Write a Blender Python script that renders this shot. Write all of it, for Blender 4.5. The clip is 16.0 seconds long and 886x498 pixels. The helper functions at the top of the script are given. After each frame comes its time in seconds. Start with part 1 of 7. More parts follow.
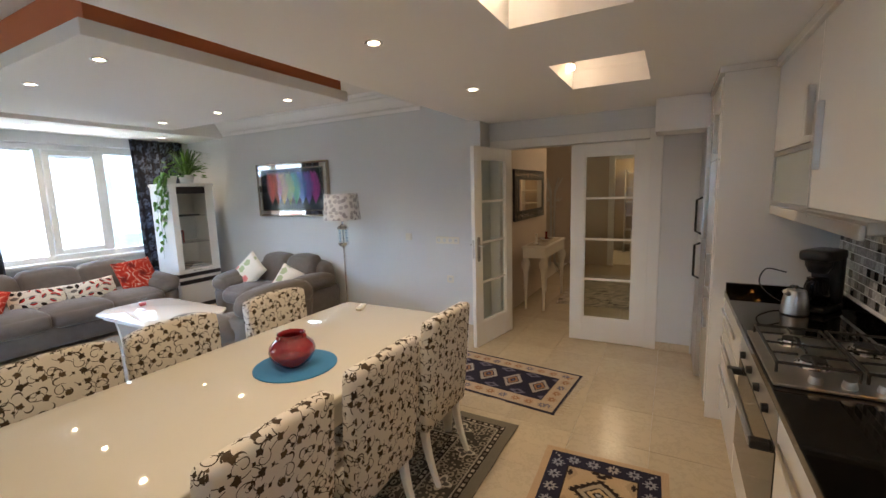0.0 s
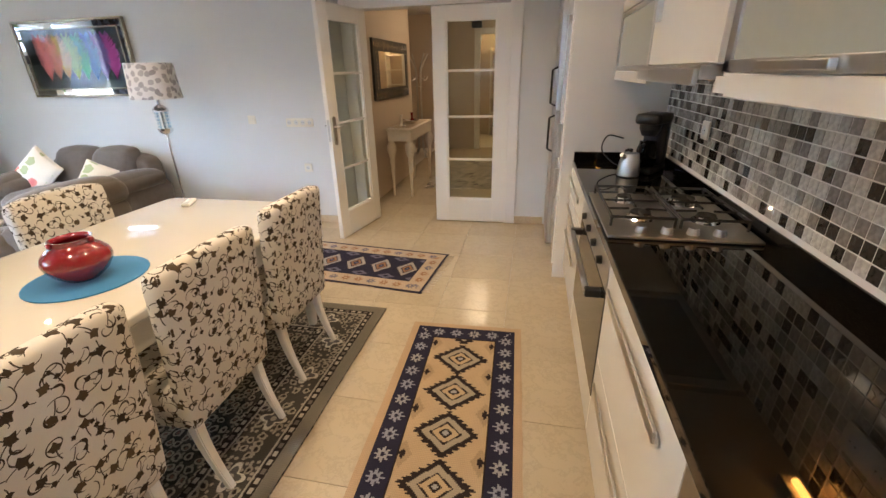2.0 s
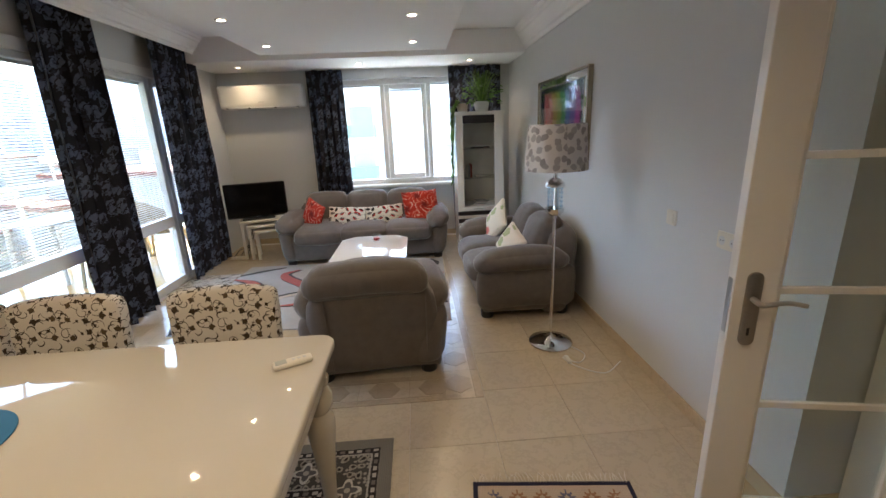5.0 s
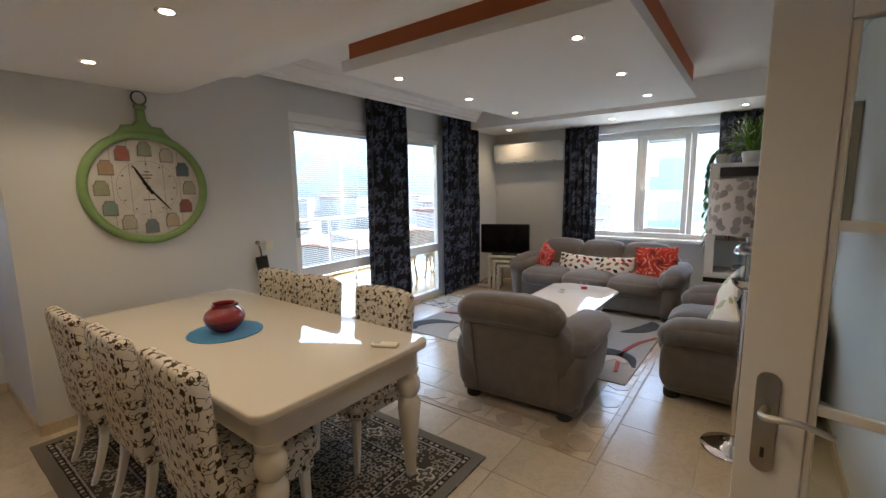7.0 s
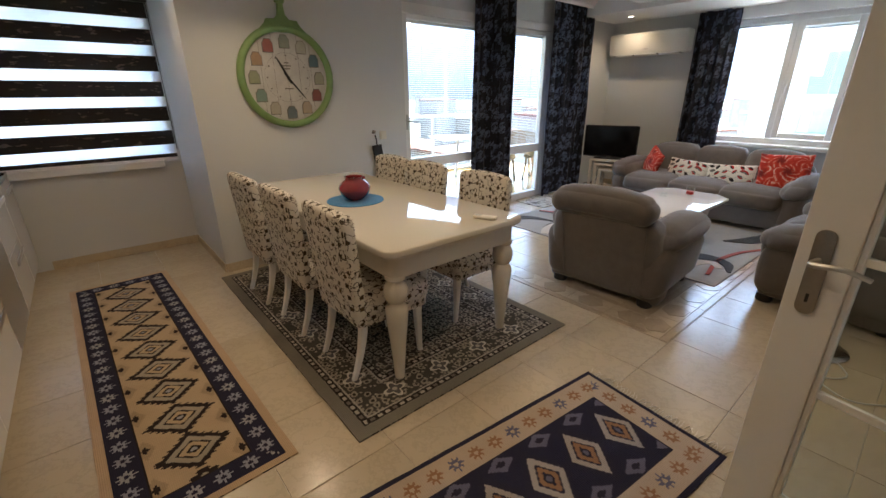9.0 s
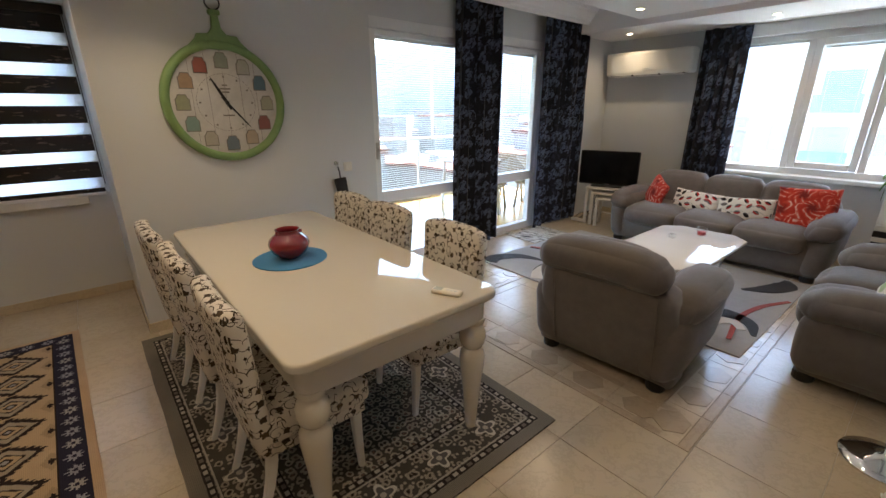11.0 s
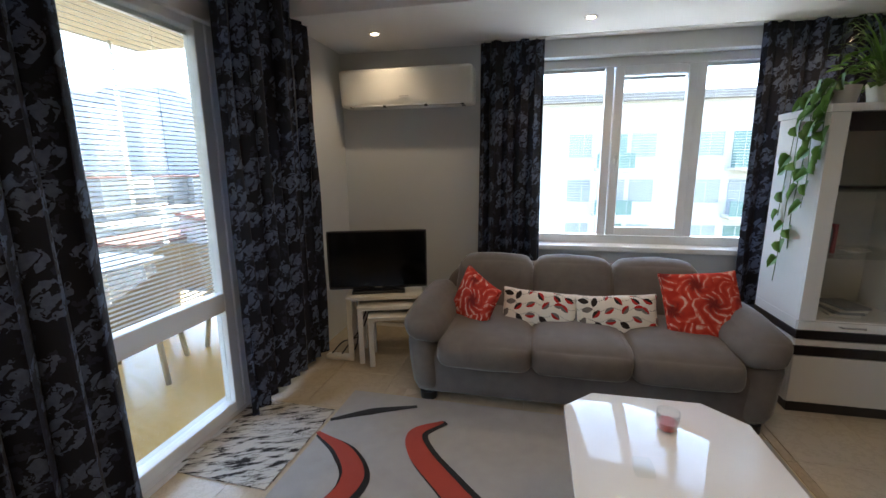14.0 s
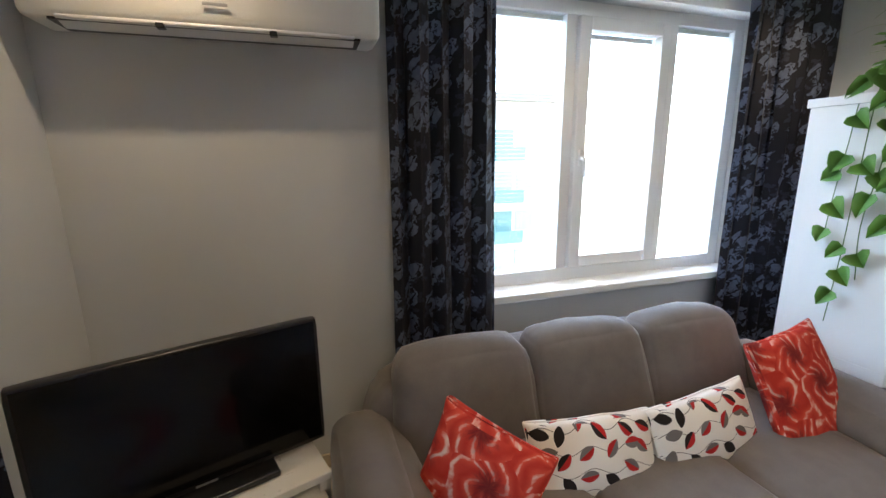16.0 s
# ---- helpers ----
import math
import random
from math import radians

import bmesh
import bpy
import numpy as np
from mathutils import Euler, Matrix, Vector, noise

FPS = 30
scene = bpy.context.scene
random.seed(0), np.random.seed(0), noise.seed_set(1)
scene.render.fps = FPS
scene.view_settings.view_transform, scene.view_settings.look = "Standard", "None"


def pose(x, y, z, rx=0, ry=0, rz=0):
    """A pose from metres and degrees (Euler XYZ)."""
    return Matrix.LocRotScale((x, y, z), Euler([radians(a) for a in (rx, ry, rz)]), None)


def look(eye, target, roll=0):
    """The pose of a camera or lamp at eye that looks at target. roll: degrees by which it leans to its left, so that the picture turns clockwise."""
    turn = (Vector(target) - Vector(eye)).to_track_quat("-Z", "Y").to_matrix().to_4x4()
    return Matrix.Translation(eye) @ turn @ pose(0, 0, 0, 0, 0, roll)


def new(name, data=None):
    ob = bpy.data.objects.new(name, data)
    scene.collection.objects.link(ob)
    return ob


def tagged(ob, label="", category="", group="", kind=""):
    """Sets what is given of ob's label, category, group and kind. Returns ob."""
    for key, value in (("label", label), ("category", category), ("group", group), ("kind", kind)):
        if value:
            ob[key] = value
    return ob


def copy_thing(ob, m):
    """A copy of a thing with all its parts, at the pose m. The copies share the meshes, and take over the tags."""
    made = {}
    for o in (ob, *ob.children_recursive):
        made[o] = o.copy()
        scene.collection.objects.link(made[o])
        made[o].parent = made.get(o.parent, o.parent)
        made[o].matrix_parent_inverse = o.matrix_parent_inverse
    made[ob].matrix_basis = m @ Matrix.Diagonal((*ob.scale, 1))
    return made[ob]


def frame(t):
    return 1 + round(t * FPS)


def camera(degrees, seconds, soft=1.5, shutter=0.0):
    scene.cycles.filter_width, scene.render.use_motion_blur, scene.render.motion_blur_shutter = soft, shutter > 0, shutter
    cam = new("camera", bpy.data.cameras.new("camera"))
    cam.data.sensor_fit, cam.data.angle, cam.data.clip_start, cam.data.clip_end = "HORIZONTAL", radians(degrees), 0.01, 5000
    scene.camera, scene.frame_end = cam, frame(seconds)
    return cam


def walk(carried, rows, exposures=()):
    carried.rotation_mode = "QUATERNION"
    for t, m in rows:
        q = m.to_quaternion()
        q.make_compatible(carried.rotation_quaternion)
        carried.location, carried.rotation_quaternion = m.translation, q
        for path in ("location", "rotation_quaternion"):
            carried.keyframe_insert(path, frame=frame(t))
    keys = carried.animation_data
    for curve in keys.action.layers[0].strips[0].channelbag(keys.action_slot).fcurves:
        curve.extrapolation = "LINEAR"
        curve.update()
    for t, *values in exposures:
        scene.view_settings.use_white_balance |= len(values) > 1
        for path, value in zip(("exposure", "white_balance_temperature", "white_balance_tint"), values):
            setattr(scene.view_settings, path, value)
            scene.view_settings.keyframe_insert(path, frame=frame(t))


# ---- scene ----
cam = camera(93.3, 16.0)
PATH = [
    (0, (-0.243, 0.237, 1.564), (-1.196, 1.974, 1.284), -1.7),
    (0.5, (-0.251, 0.166, 1.527), (-0.913, 2.011, 1.132), -1.1),
    (1, (-0.233, 0.087, 1.428), (-0.676, 1.972, 0.926), -1.0),
    (1.5, (-0.176, 0.187, 1.409), (-0.544, 2.019, 0.696), -1.6),
    (2, (-0.204, 0.458, 1.437), (-0.587, 2.259, 0.655), -1.3),
    (2.5, (-0.29, 0.825, 1.488), (-0.848, 2.569, 0.685), -1.0),
    (3, (-0.31, 1.242, 1.525), (-1.267, 2.798, 0.711), -1.7),
    (3.5, (-0.498, 1.692, 1.52), (-1.906, 2.87, 0.726), -2.1),
    (4, (-0.625, 2.116, 1.527), (-2.297, 2.917, 0.777), -1.8),
    (4.2, (-0.657, 2.299, 1.544), (-2.396, 2.977, 0.825), -1.9),
    (6.3, (-0.801, 3.597, 1.548), (-2.581, 2.737, 1.243), -1.3),
    (6.5, (-0.783, 3.685, 1.535), (-2.504, 2.711, 1.241), -1.1),
    (7, (-0.705, 3.848, 1.526), (-2.292, 2.664, 1.244), -0.9),
    (7.5, (-0.53, 3.946, 1.538), (-1.965, 2.591, 1.213), -0.6),
    (8, (-0.454, 4.018, 1.506), (-1.735, 2.537, 1.1), -0.5),
    (8.5, (-0.452, 4.04, 1.438), (-1.674, 2.57, 0.85), -0.4),
    (8.7, (-0.441, 4.05, 1.435), (-1.643, 2.606, 0.747), -0.4),
    (10.8, (-0.902, 3.765, 1.535), (-2.112, 2.342, 0.821), -0.2),
    (11, (-1.031, 3.687, 1.523), (-2.255, 2.238, 0.888), -0.2),
    (11.5, (-1.394, 3.431, 1.549), (-2.626, 1.934, 1.057), -0.1),
    (12, (-1.86, 3.235, 1.541), (-3.059, 1.694, 1.107), 0.1),
    (12.5, (-2.29, 2.967, 1.467), (-3.476, 1.41, 1.057), -0.0),
    (13, (-2.734, 2.694, 1.438), (-4.251, 1.454, 1.04), 0.1),
    (13.5, (-3.166, 2.257, 1.396), (-4.935, 1.403, 1.019), -0.0),
    (14, (-3.472, 1.925, 1.452), (-5.39, 1.511, 1.066), -0.5),
    (14.5, (-3.901, 1.656, 1.501), (-5.858, 1.601, 1.092), -0.5),
    (15, (-4.326, 1.396, 1.518), (-6.275, 1.555, 1.099), -0.5),
    (15.5, (-4.78, 1.242, 1.489), (-6.698, 1.623, 1.071), -0.6),
    (16, (-5.156, 1.135, 1.502), (-7.017, 1.73, 1.078), -0.6),
]
EXPOSURES = [(0.0, 4.6), (1.0, 4.97), (1.5, 5.3), (2.5, 5.2), (3.0, 4.88), (3.5, 4.6), (4.2, 4.4), (6.3, 4.15), (8.0, 4.1), (8.7, 4.15), (11.0, 4.1), (11.5, 3.98), (12.0, 4.05), (12.5, 3.95), (13.0, 3.5), (13.5, 3.33), (14.0, 3.65), (14.5, 3.75), (15.0, 3.9), (16.0, 4.22)]
walk(cam, [(t, look(eye, target, roll)) for t, eye, target, roll in PATH], exposures=EXPOSURES)
SPOT_W, RECESS_W, HALL_W, TUBE_W = 1.0, 0.03, 0.42, 0.4

# ---- world, sun and large lights ----
world = bpy.data.worlds.new("sky")
scene.world = world
world.use_nodes = True
_wn = world.node_tree.nodes
_sky = _wn.new("ShaderNodeTexSky")
_sky.sky_type = "NISHITA"
_sky.sun_disc = False
_sky.sun_elevation = radians(73)
_sky.sun_rotation = radians(248)
world.node_tree.links.new(_sky.outputs[0], _wn["Background"].inputs[0])
_wn["Background"].inputs[1].default_value = 0.15

sun = new("sun", bpy.data.lights.new("sun", "SUN"))
sun.data.energy, sun.data.angle, sun.data.color = 3.0, radians(0.5), (1.0, 0.95, 0.88)
sun.matrix_world = look((0, 0, 0), (0.30, 0.12, -1.05))


def lamp(kind, name, at, to, watts, colour, size=0.03, cone=120, blend=0.6, size_y=None):
    d = bpy.data.lights.new(name, kind)
    d.energy, d.color = watts, colour
    if kind == "AREA":
        d.shape, d.size, d.size_y = "RECTANGLE", size, size_y or size
    else:
        d.shadow_soft_size = size
    if kind == "SPOT":
        d.spot_size, d.spot_blend = radians(cone), blend
    ob = new(name, d)
    ob.matrix_world = look(at, to)
    return ob


# ---- node expressions ----
class X:
    """A value in a node tree, for writing patterns as formulas."""

    def __init__(self, tree, out):
        self.tree, self.out = tree, out

    def _m(self, op, *others):
        n = self.tree.nodes.new("ShaderNodeMath")
        n.operation = op
        for i, v in enumerate((self, *others)):
            if isinstance(v, X):
                self.tree.links.new(v.out, n.inputs[i])
            else:
                n.inputs[i].default_value = v
        return X(self.tree, n.outputs[0])

    def __add__(self, o): return self._m("ADD", o)
    def __radd__(self, o): return self._m("ADD", o)
    def __sub__(self, o): return self._m("SUBTRACT", o)
    def __rsub__(self, o): return (self * -1.0) + o
    def __mul__(self, o): return self._m("MULTIPLY", o)
    def __rmul__(self, o): return self._m("MULTIPLY", o)
    def __truediv__(self, o): return self._m("DIVIDE", o)
    def __lt__(self, o): return self._m("LESS_THAN", o)
    def __gt__(self, o): return self._m("GREATER_THAN", o)
    def __abs__(self): return self._m("ABSOLUTE")
    def __pow__(self, o): return self._m("POWER", o)
    def floor(self): return self._m("FLOOR")
    def fract(self): return self._m("FRACT")
    def cos(self): return self._m("COSINE")
    def sin(self): return self._m("SINE")
    def atan2(self, o): return self._m("ARCTAN2", o)
    def min(self, o): return self._m("MINIMUM", o)
    def max(self, o): return self._m("MAXIMUM", o)
    def between(self, a, b): return (self > a) * (self < b)
    def snap(self, s): return ((self / s).floor() + 0.5) * s
    def pingpong(self, s): return self._m("PINGPONG", s)


def length(a, b):
    return (a * a + b * b)._m("SQRT")


class Pat:
    """A new node material; its surface is a Principled node."""

    def __init__(self, name, rough=0.5, metal=0.0, spec=0.5):
        self.m = bpy.data.materials.new(name)
        self.m.use_nodes = True
        self.t = self.m.node_tree
        self.p = self.t.nodes["Principled BSDF"]
        self.p.inputs["Roughness"].default_value = rough
        self.p.inputs["Metallic"].default_value = metal
        self.p.inputs["Specular IOR Level"].default_value = spec
        self.h = None

    def link(self, a, b):
        self.t.links.new(a, b)

    def coords(self, which="Object"):
        return self.t.nodes.new("ShaderNodeTexCoord").outputs[which]

    def uv(self):
        s = self.t.nodes.new("ShaderNodeSeparateXYZ")
        self.link(self.coords("UV"), s.inputs[0])
        return X(self.t, s.outputs[0]), X(self.t, s.outputs[1])

    def vec(self, a, b, c=0.0):
        n = self.t.nodes.new("ShaderNodeCombineXYZ")
        for i, v in enumerate((a, b, c)):
            if isinstance(v, X):
                self.link(v.out, n.inputs[i])
            else:
                n.inputs[i].default_value = v
        return n.outputs[0]

    def noise(self, scale, detail=3.0, coord=None, rough=0.55, stretch=None):
        n = self.t.nodes.new("ShaderNodeTexNoise")
        n.inputs["Scale"].default_value, n.inputs["Detail"].default_value = scale, detail
        n.inputs["Roughness"].default_value = rough
        c = coord or self.coords()
        if stretch:
            mp = self.t.nodes.new("ShaderNodeMapping")
            mp.inputs["Scale"].default_value = stretch
            self.link(c, mp.inputs[0])
            c = mp.outputs[0]
        self.link(c, n.inputs["Vector"])
        return X(self.t, n.outputs[0])

    def cells(self, vec, rnd=1.0):
        """Voronoi of unit scale: distance, colour's three values, and the offset from the cell's point."""
        n = self.t.nodes.new("ShaderNodeTexVoronoi")
        n.voronoi_dimensions = "2D"
        n.inputs["Scale"].default_value, n.inputs["Randomness"].default_value = 1.0, rnd
        self.link(vec, n.inputs["Vector"])
        sub = self.t.nodes.new("ShaderNodeVectorMath")
        sub.operation = "SUBTRACT"
        self.link(vec, sub.inputs[0])
        self.link(n.outputs["Position"], sub.inputs[1])
        s = self.t.nodes.new("ShaderNodeSeparateXYZ")
        self.link(sub.outputs[0], s.inputs[0])
        c = self.t.nodes.new("ShaderNodeSeparateColor")
        self.link(n.outputs["Color"], c.inputs[0])
        w = lambda o: X(self.t, o)
        return w(n.outputs["Distance"]), (w(c.outputs[0]), w(c.outputs[1]), w(c.outputs[2])), (w(s.outputs[0]), w(s.outputs[1]))

    def rnd(self):
        return X(self.t, self.t.nodes.new("ShaderNodeObjectInfo").outputs["Random"])

    def mix(self, fac, a, b):
        n = self.t.nodes.new("ShaderNodeMix")
        n.data_type = "RGBA"
        if isinstance(fac, X):
            self.link(fac.out, n.inputs[0])
        else:
            n.inputs[0].default_value = fac
        for i, v in ((6, a), (7, b)):
            if isinstance(v, (tuple, list)):
                n.inputs[i].default_value = (*v, 1)
            else:
                self.link(v, n.inputs[i])
        return n.outputs[2]

    def scale(self, col, fac):
        n = self.t.nodes.new("ShaderNodeVectorMath")
        n.operation = "SCALE"
        if isinstance(col, (tuple, list)):
            n.inputs[0].default_value = col
        else:
            self.link(col, n.inputs[0])
        self.link(fac.out, n.inputs["Scale"])
        return n.outputs[0]

    def colour(self, col):
        if isinstance(col, (tuple, list)):
            self.p.inputs["Base Color"].default_value = (*col, 1)
        else:
            self.link(col, self.p.inputs["Base Color"])
        return self

    def rough(self, x):
        self.link(x.out, self.p.inputs["Roughness"])
        return self

    def bump(self, x, strength=0.2, dist=0.01):
        n = self.t.nodes.new("ShaderNodeBump")
        n.inputs["Strength"].default_value, n.inputs["Distance"].default_value = strength, dist
        self.link(x.out, n.inputs["Height"])
        self.link(n.outputs[0], self.p.inputs["Normal"])
        return self


def plain(name, col, rough=0.5, metal=0.0, var=0.12, big=1.5, fine=60.0, bump=0.05, coat=0.0, spec=0.5):
    """A surface of one colour with unevenness at two scales."""
    p = Pat(name, rough, metal, spec)
    a, b = p.noise(big, 4), p.noise(fine, 3)
    f = (a - 0.5) * (2 * var) + (b - 0.5) * var + 1.0
    p.colour(p.scale(col, f))
    p.rough((b - 0.5) * (0.25 * rough) + (a - 0.5) * (0.3 * rough) + rough)
    if bump:
        p.bump(b, bump, 0.004)
    if coat:
        p.p.inputs["Coat Weight"].default_value, p.p.inputs["Coat Roughness"].default_value = coat, 0.04
    return p.m


def glow(name, col, strength):
    p = Pat(name)
    p.colour(col)
    p.p.inputs["Emission Color"].default_value = (*col, 1)
    p.p.inputs["Emission Strength"].default_value = strength
    return p.m


def pane_glass(name, tint=(1, 1, 1), gloss=0.06, rough=0.0):
    m = bpy.data.materials.new(name)
    m.use_nodes = True
    t = m.node_tree
    t.nodes.remove(t.nodes["Principled BSDF"])
    tr, gl, mx = (t.nodes.new(k) for k in ("ShaderNodeBsdfTransparent", "ShaderNodeBsdfGlossy", "ShaderNodeMixShader"))
    tr.inputs[0].default_value = (*tint, 1)
    gl.inputs["Roughness"].default_value = rough
    lw = t.nodes.new("ShaderNodeLayerWeight")
    lw.inputs[0].default_value = 0.5
    f = X(t, lw.outputs["Facing"]) ** 5.0 * 0.85 + gloss * 0.6
    t.links.new(f.out, mx.inputs[0])
    t.links.new(tr.outputs[0], mx.inputs[1])
    t.links.new(gl.outputs[0], mx.inputs[2])
    t.links.new(mx.outputs[0], t.nodes["Material Output"].inputs[0])
    return m


# ---- mesh helpers ----
def uvbox(bm):
    """UVs in metres, flat on each face's main axis."""
    lay = bm.loops.layers.uv.verify()
    for f in bm.faces:
        n = f.normal
        a = max(range(3), key=lambda i: abs(n[i]))
        i, j = ((1, 2), (0, 2), (0, 1))[a]
        for l in f.loops:
            l[lay].uv = (l.vert.co[i], l.vert.co[j])


def part(name, bm, material, parent=None, label="", smooth=False, at=None, keep_uv=False):
    """Links a bmesh as one mesh object under a thing or a part."""
    bm.normal_update()
    if not keep_uv:
        uvbox(bm)
    me = bpy.data.meshes.new(name)
    bm.to_mesh(me)
    bm.free()
    if smooth:
        me.shade_smooth()
        if smooth == "edges":
            me.set_sharp_from_angle(angle=radians(38))
    me.materials.append(material)
    ob = new(name, me)
    if parent is not None:
        ob.parent = parent
    if at is not None:
        ob.matrix_basis = at
    if label:
        ob["label"] = label
    return ob


def thing(name, at, label, category, group="", kind=""):
    ob = new(name)
    ob.empty_display_size = 0.1
    ob.matrix_basis = at
    return tagged(ob, label, category, group, kind)


def solid(name, bm, material, label, category, group="", kind="", smooth=False, at=None, keep_uv=False):
    return tagged(part(name, bm, material, None, "", smooth, at, keep_uv), label, category, group, kind)


def box(x0, x1, y0, y1, z0, z1, bevel=0.0, seg=2, bm=None):
    b = bmesh.new()
    vs = [b.verts.new((x, y, z)) for x in (x0, x1) for y in (y0, y1) for z in (z0, z1)]
    for q in ((0, 1, 3, 2), (4, 6, 7, 5), (0, 4, 5, 1), (2, 3, 7, 6), (0, 2, 6, 4), (1, 5, 7, 3)):
        b.faces.new([vs[i] for i in q])
    if bevel:
        bmesh.ops.bevel(b, geom=b.edges[:], offset=bevel, segments=seg, profile=0.5, affect="EDGES")
    bmesh.ops.recalc_face_normals(b, faces=b.faces[:])
    return b if bm is None else merge(bm, b)


def merge(a, b):
    me = bpy.data.meshes.new("tmp")
    b.to_mesh(me)
    b.free()
    a.from_mesh(me)
    bpy.data.meshes.remove(me)
    return a


def lathe(profile, seg=32, cx=0.0, cy=0.0, bm=None):
    """A turned form from (radius, height) pairs, bottom to top."""
    b = bmesh.new()
    rings = []
    for r, z in profile:
        if r < 1e-5:
            rings.append([b.verts.new((cx, cy, z))])
        else:
            rings.append([b.verts.new((cx + r * math.cos(2 * math.pi * i / seg), cy + r * math.sin(2 * math.pi * i / seg), z)) for i in range(seg)])
    for p, q in zip(rings, rings[1:]):
        for i in range(seg):
            j = (i + 1) % seg
            if len(p) == 1 and len(q) > 1:
                b.faces.new((p[0], q[j], q[i]))
            elif len(q) == 1 and len(p) > 1:
                b.faces.new((p[i], p[j], q[0]))
            elif len(p) > 1:
                b.faces.new((p[i], p[j], q[j], q[i]))
    for end in (rings[0], rings[-1]):
        if len(end) > 1:
            b.faces.new(end)
    bmesh.ops.recalc_face_normals(b, faces=b.faces[:])
    return b if bm is None else merge(bm, b)


def curve_points(pts, n=8):
    """A smooth run through points."""
    pts = [Vector(p) for p in pts]
    ext = [2 * pts[0] - pts[1], *pts, 2 * pts[-1] - pts[-2]]
    out = []
    for a, b, c, d in zip(ext, ext[1:], ext[2:], ext[3:]):
        for i in range(n):
            t = i / n
            out.append(0.5 * ((2 * b) + (c - a) * t + (2 * a - 5 * b + 4 * c - d) * t * t + (3 * b - a - 3 * c + d) * t ** 3))
    return out + [pts[-1]]


def tube(pts, r, seg=8, bm=None, smooth_n=0):
    pts = curve_points(pts, smooth_n) if smooth_n else [Vector(p) for p in pts]
    b = bmesh.new()
    rings = []
    ref = None
    for i, p in enumerate(pts):
        d = (pts[min(i + 1, len(pts) - 1)] - pts[max(i - 1, 0)]).normalized()
        if ref is None:
            ref = d.orthogonal().normalized()
        ref = (ref - d * ref.dot(d)).normalized()
        s = d.cross(ref)
        rr = r(i / (len(pts) - 1)) if callable(r) else r
        rings.append([b.verts.new(p + rr * (ref * math.cos(2 * math.pi * k / seg) + s * math.sin(2 * math.pi * k / seg))) for k in range(seg)])
    for p, q in zip(rings, rings[1:]):
        for k in range(seg):
            b.faces.new((p[k], p[(k + 1) % seg], q[(k + 1) % seg], q[k]))
    b.faces.new(rings[0])
    b.faces.new(rings[-1])
    bmesh.ops.recalc_face_normals(b, faces=b.faces[:])
    return b if bm is None else merge(bm, b)


def slab(outline, z0, z1, bevel=0.0, seg=2, bm=None):
    """A flat plate from an outline in x and y."""
    b = bmesh.new()
    lo = [b.verts.new((x, y, z0)) for x, y in outline]
    hi = [b.verts.new((x, y, z1)) for x, y in outline]
    b.faces.new(lo)
    b.faces.new(hi)
    n = len(lo)
    for i in range(n):
        b.faces.new((lo[i], lo[(i + 1) % n], hi[(i + 1) % n], hi[i]))
    bmesh.ops.recalc_face_normals(b, faces=b.faces[:])
    if bevel:
        rim = [e for e in b.edges if abs(e.verts[0].co.z - e.verts[1].co.z) < 1e-6]
        bmesh.ops.bevel(b, geom=rim, offset=bevel, segments=seg, profile=0.5, affect="EDGES")
    return b if bm is None else merge(bm, b)


def rounded(x0, x1, y0, y1, r, n=6):
    out = []
    for cx, cy, a in ((x1 - r, y1 - r, 0), (x0 + r, y1 - r, 90), (x0 + r, y0 + r, 180), (x1 - r, y0 + r, 270)):
        out += [(cx + r * math.cos(radians(a + 90 * i / n)), cy + r * math.sin(radians(a + 90 * i / n))) for i in range(n + 1)]
    return out


def soft(size, r, puff=0.0, n=9, shape=None, centre=(0, 0, 0), bm=None, wrinkle=0.0):
    """A padded block: rounded edges, faces that swell, and an optional reshaping of its points."""
    half = Vector(size) / 2
    b = bmesh.new()
    grid = [math.sin(math.pi / 2 * (2 * i / n - 1)) for i in range(n + 1)]
    seen = {}

    def vert(u):
        key = tuple(round(c, 5) for c in u)
        if key not in seen:
            p = Vector([u[i] * half[i] for i in range(3)])
            q = Vector([max(-half[i] + r, min(half[i] - r, p[i])) if half[i] > r else 0.0 for i in range(3)])
            d = p - q
            if d.length > 1e-9:
                p = q + d.normalized() * r
            if puff:
                for i in range(3):
                    j, k = (i + 1) % 3, (i + 2) % 3
                    if abs(u[i]) > 0.7:
                        p[i] += math.copysign(puff * (1 - u[j] ** 2) * (1 - u[k] ** 2), u[i])
            if wrinkle:
                p += wrinkle * noise.noise_vector((p + Vector(centre)) * 9)
            if shape:
                p = Vector(shape(p, u))
            seen[key] = b.verts.new(p + Vector(centre))
        return seen[key]

    for a in range(3):
        i, j = (a + 1) % 3, (a + 2) % 3
        for s in (-1, 1):
            for m in range(n):
                for k in range(n):
                    quad = []
                    for da, db in ((0, 0), (1, 0), (1, 1), (0, 1)):
                        u = [0, 0, 0]
                        u[a], u[i], u[j] = s, grid[m + da], grid[k + db]
                        quad.append(vert(u))
                    if len(set(quad)) == 4:
                        b.faces.new(quad)
    bmesh.ops.recalc_face_normals(b, faces=b.faces[:])
    return b if bm is None else merge(bm, b)


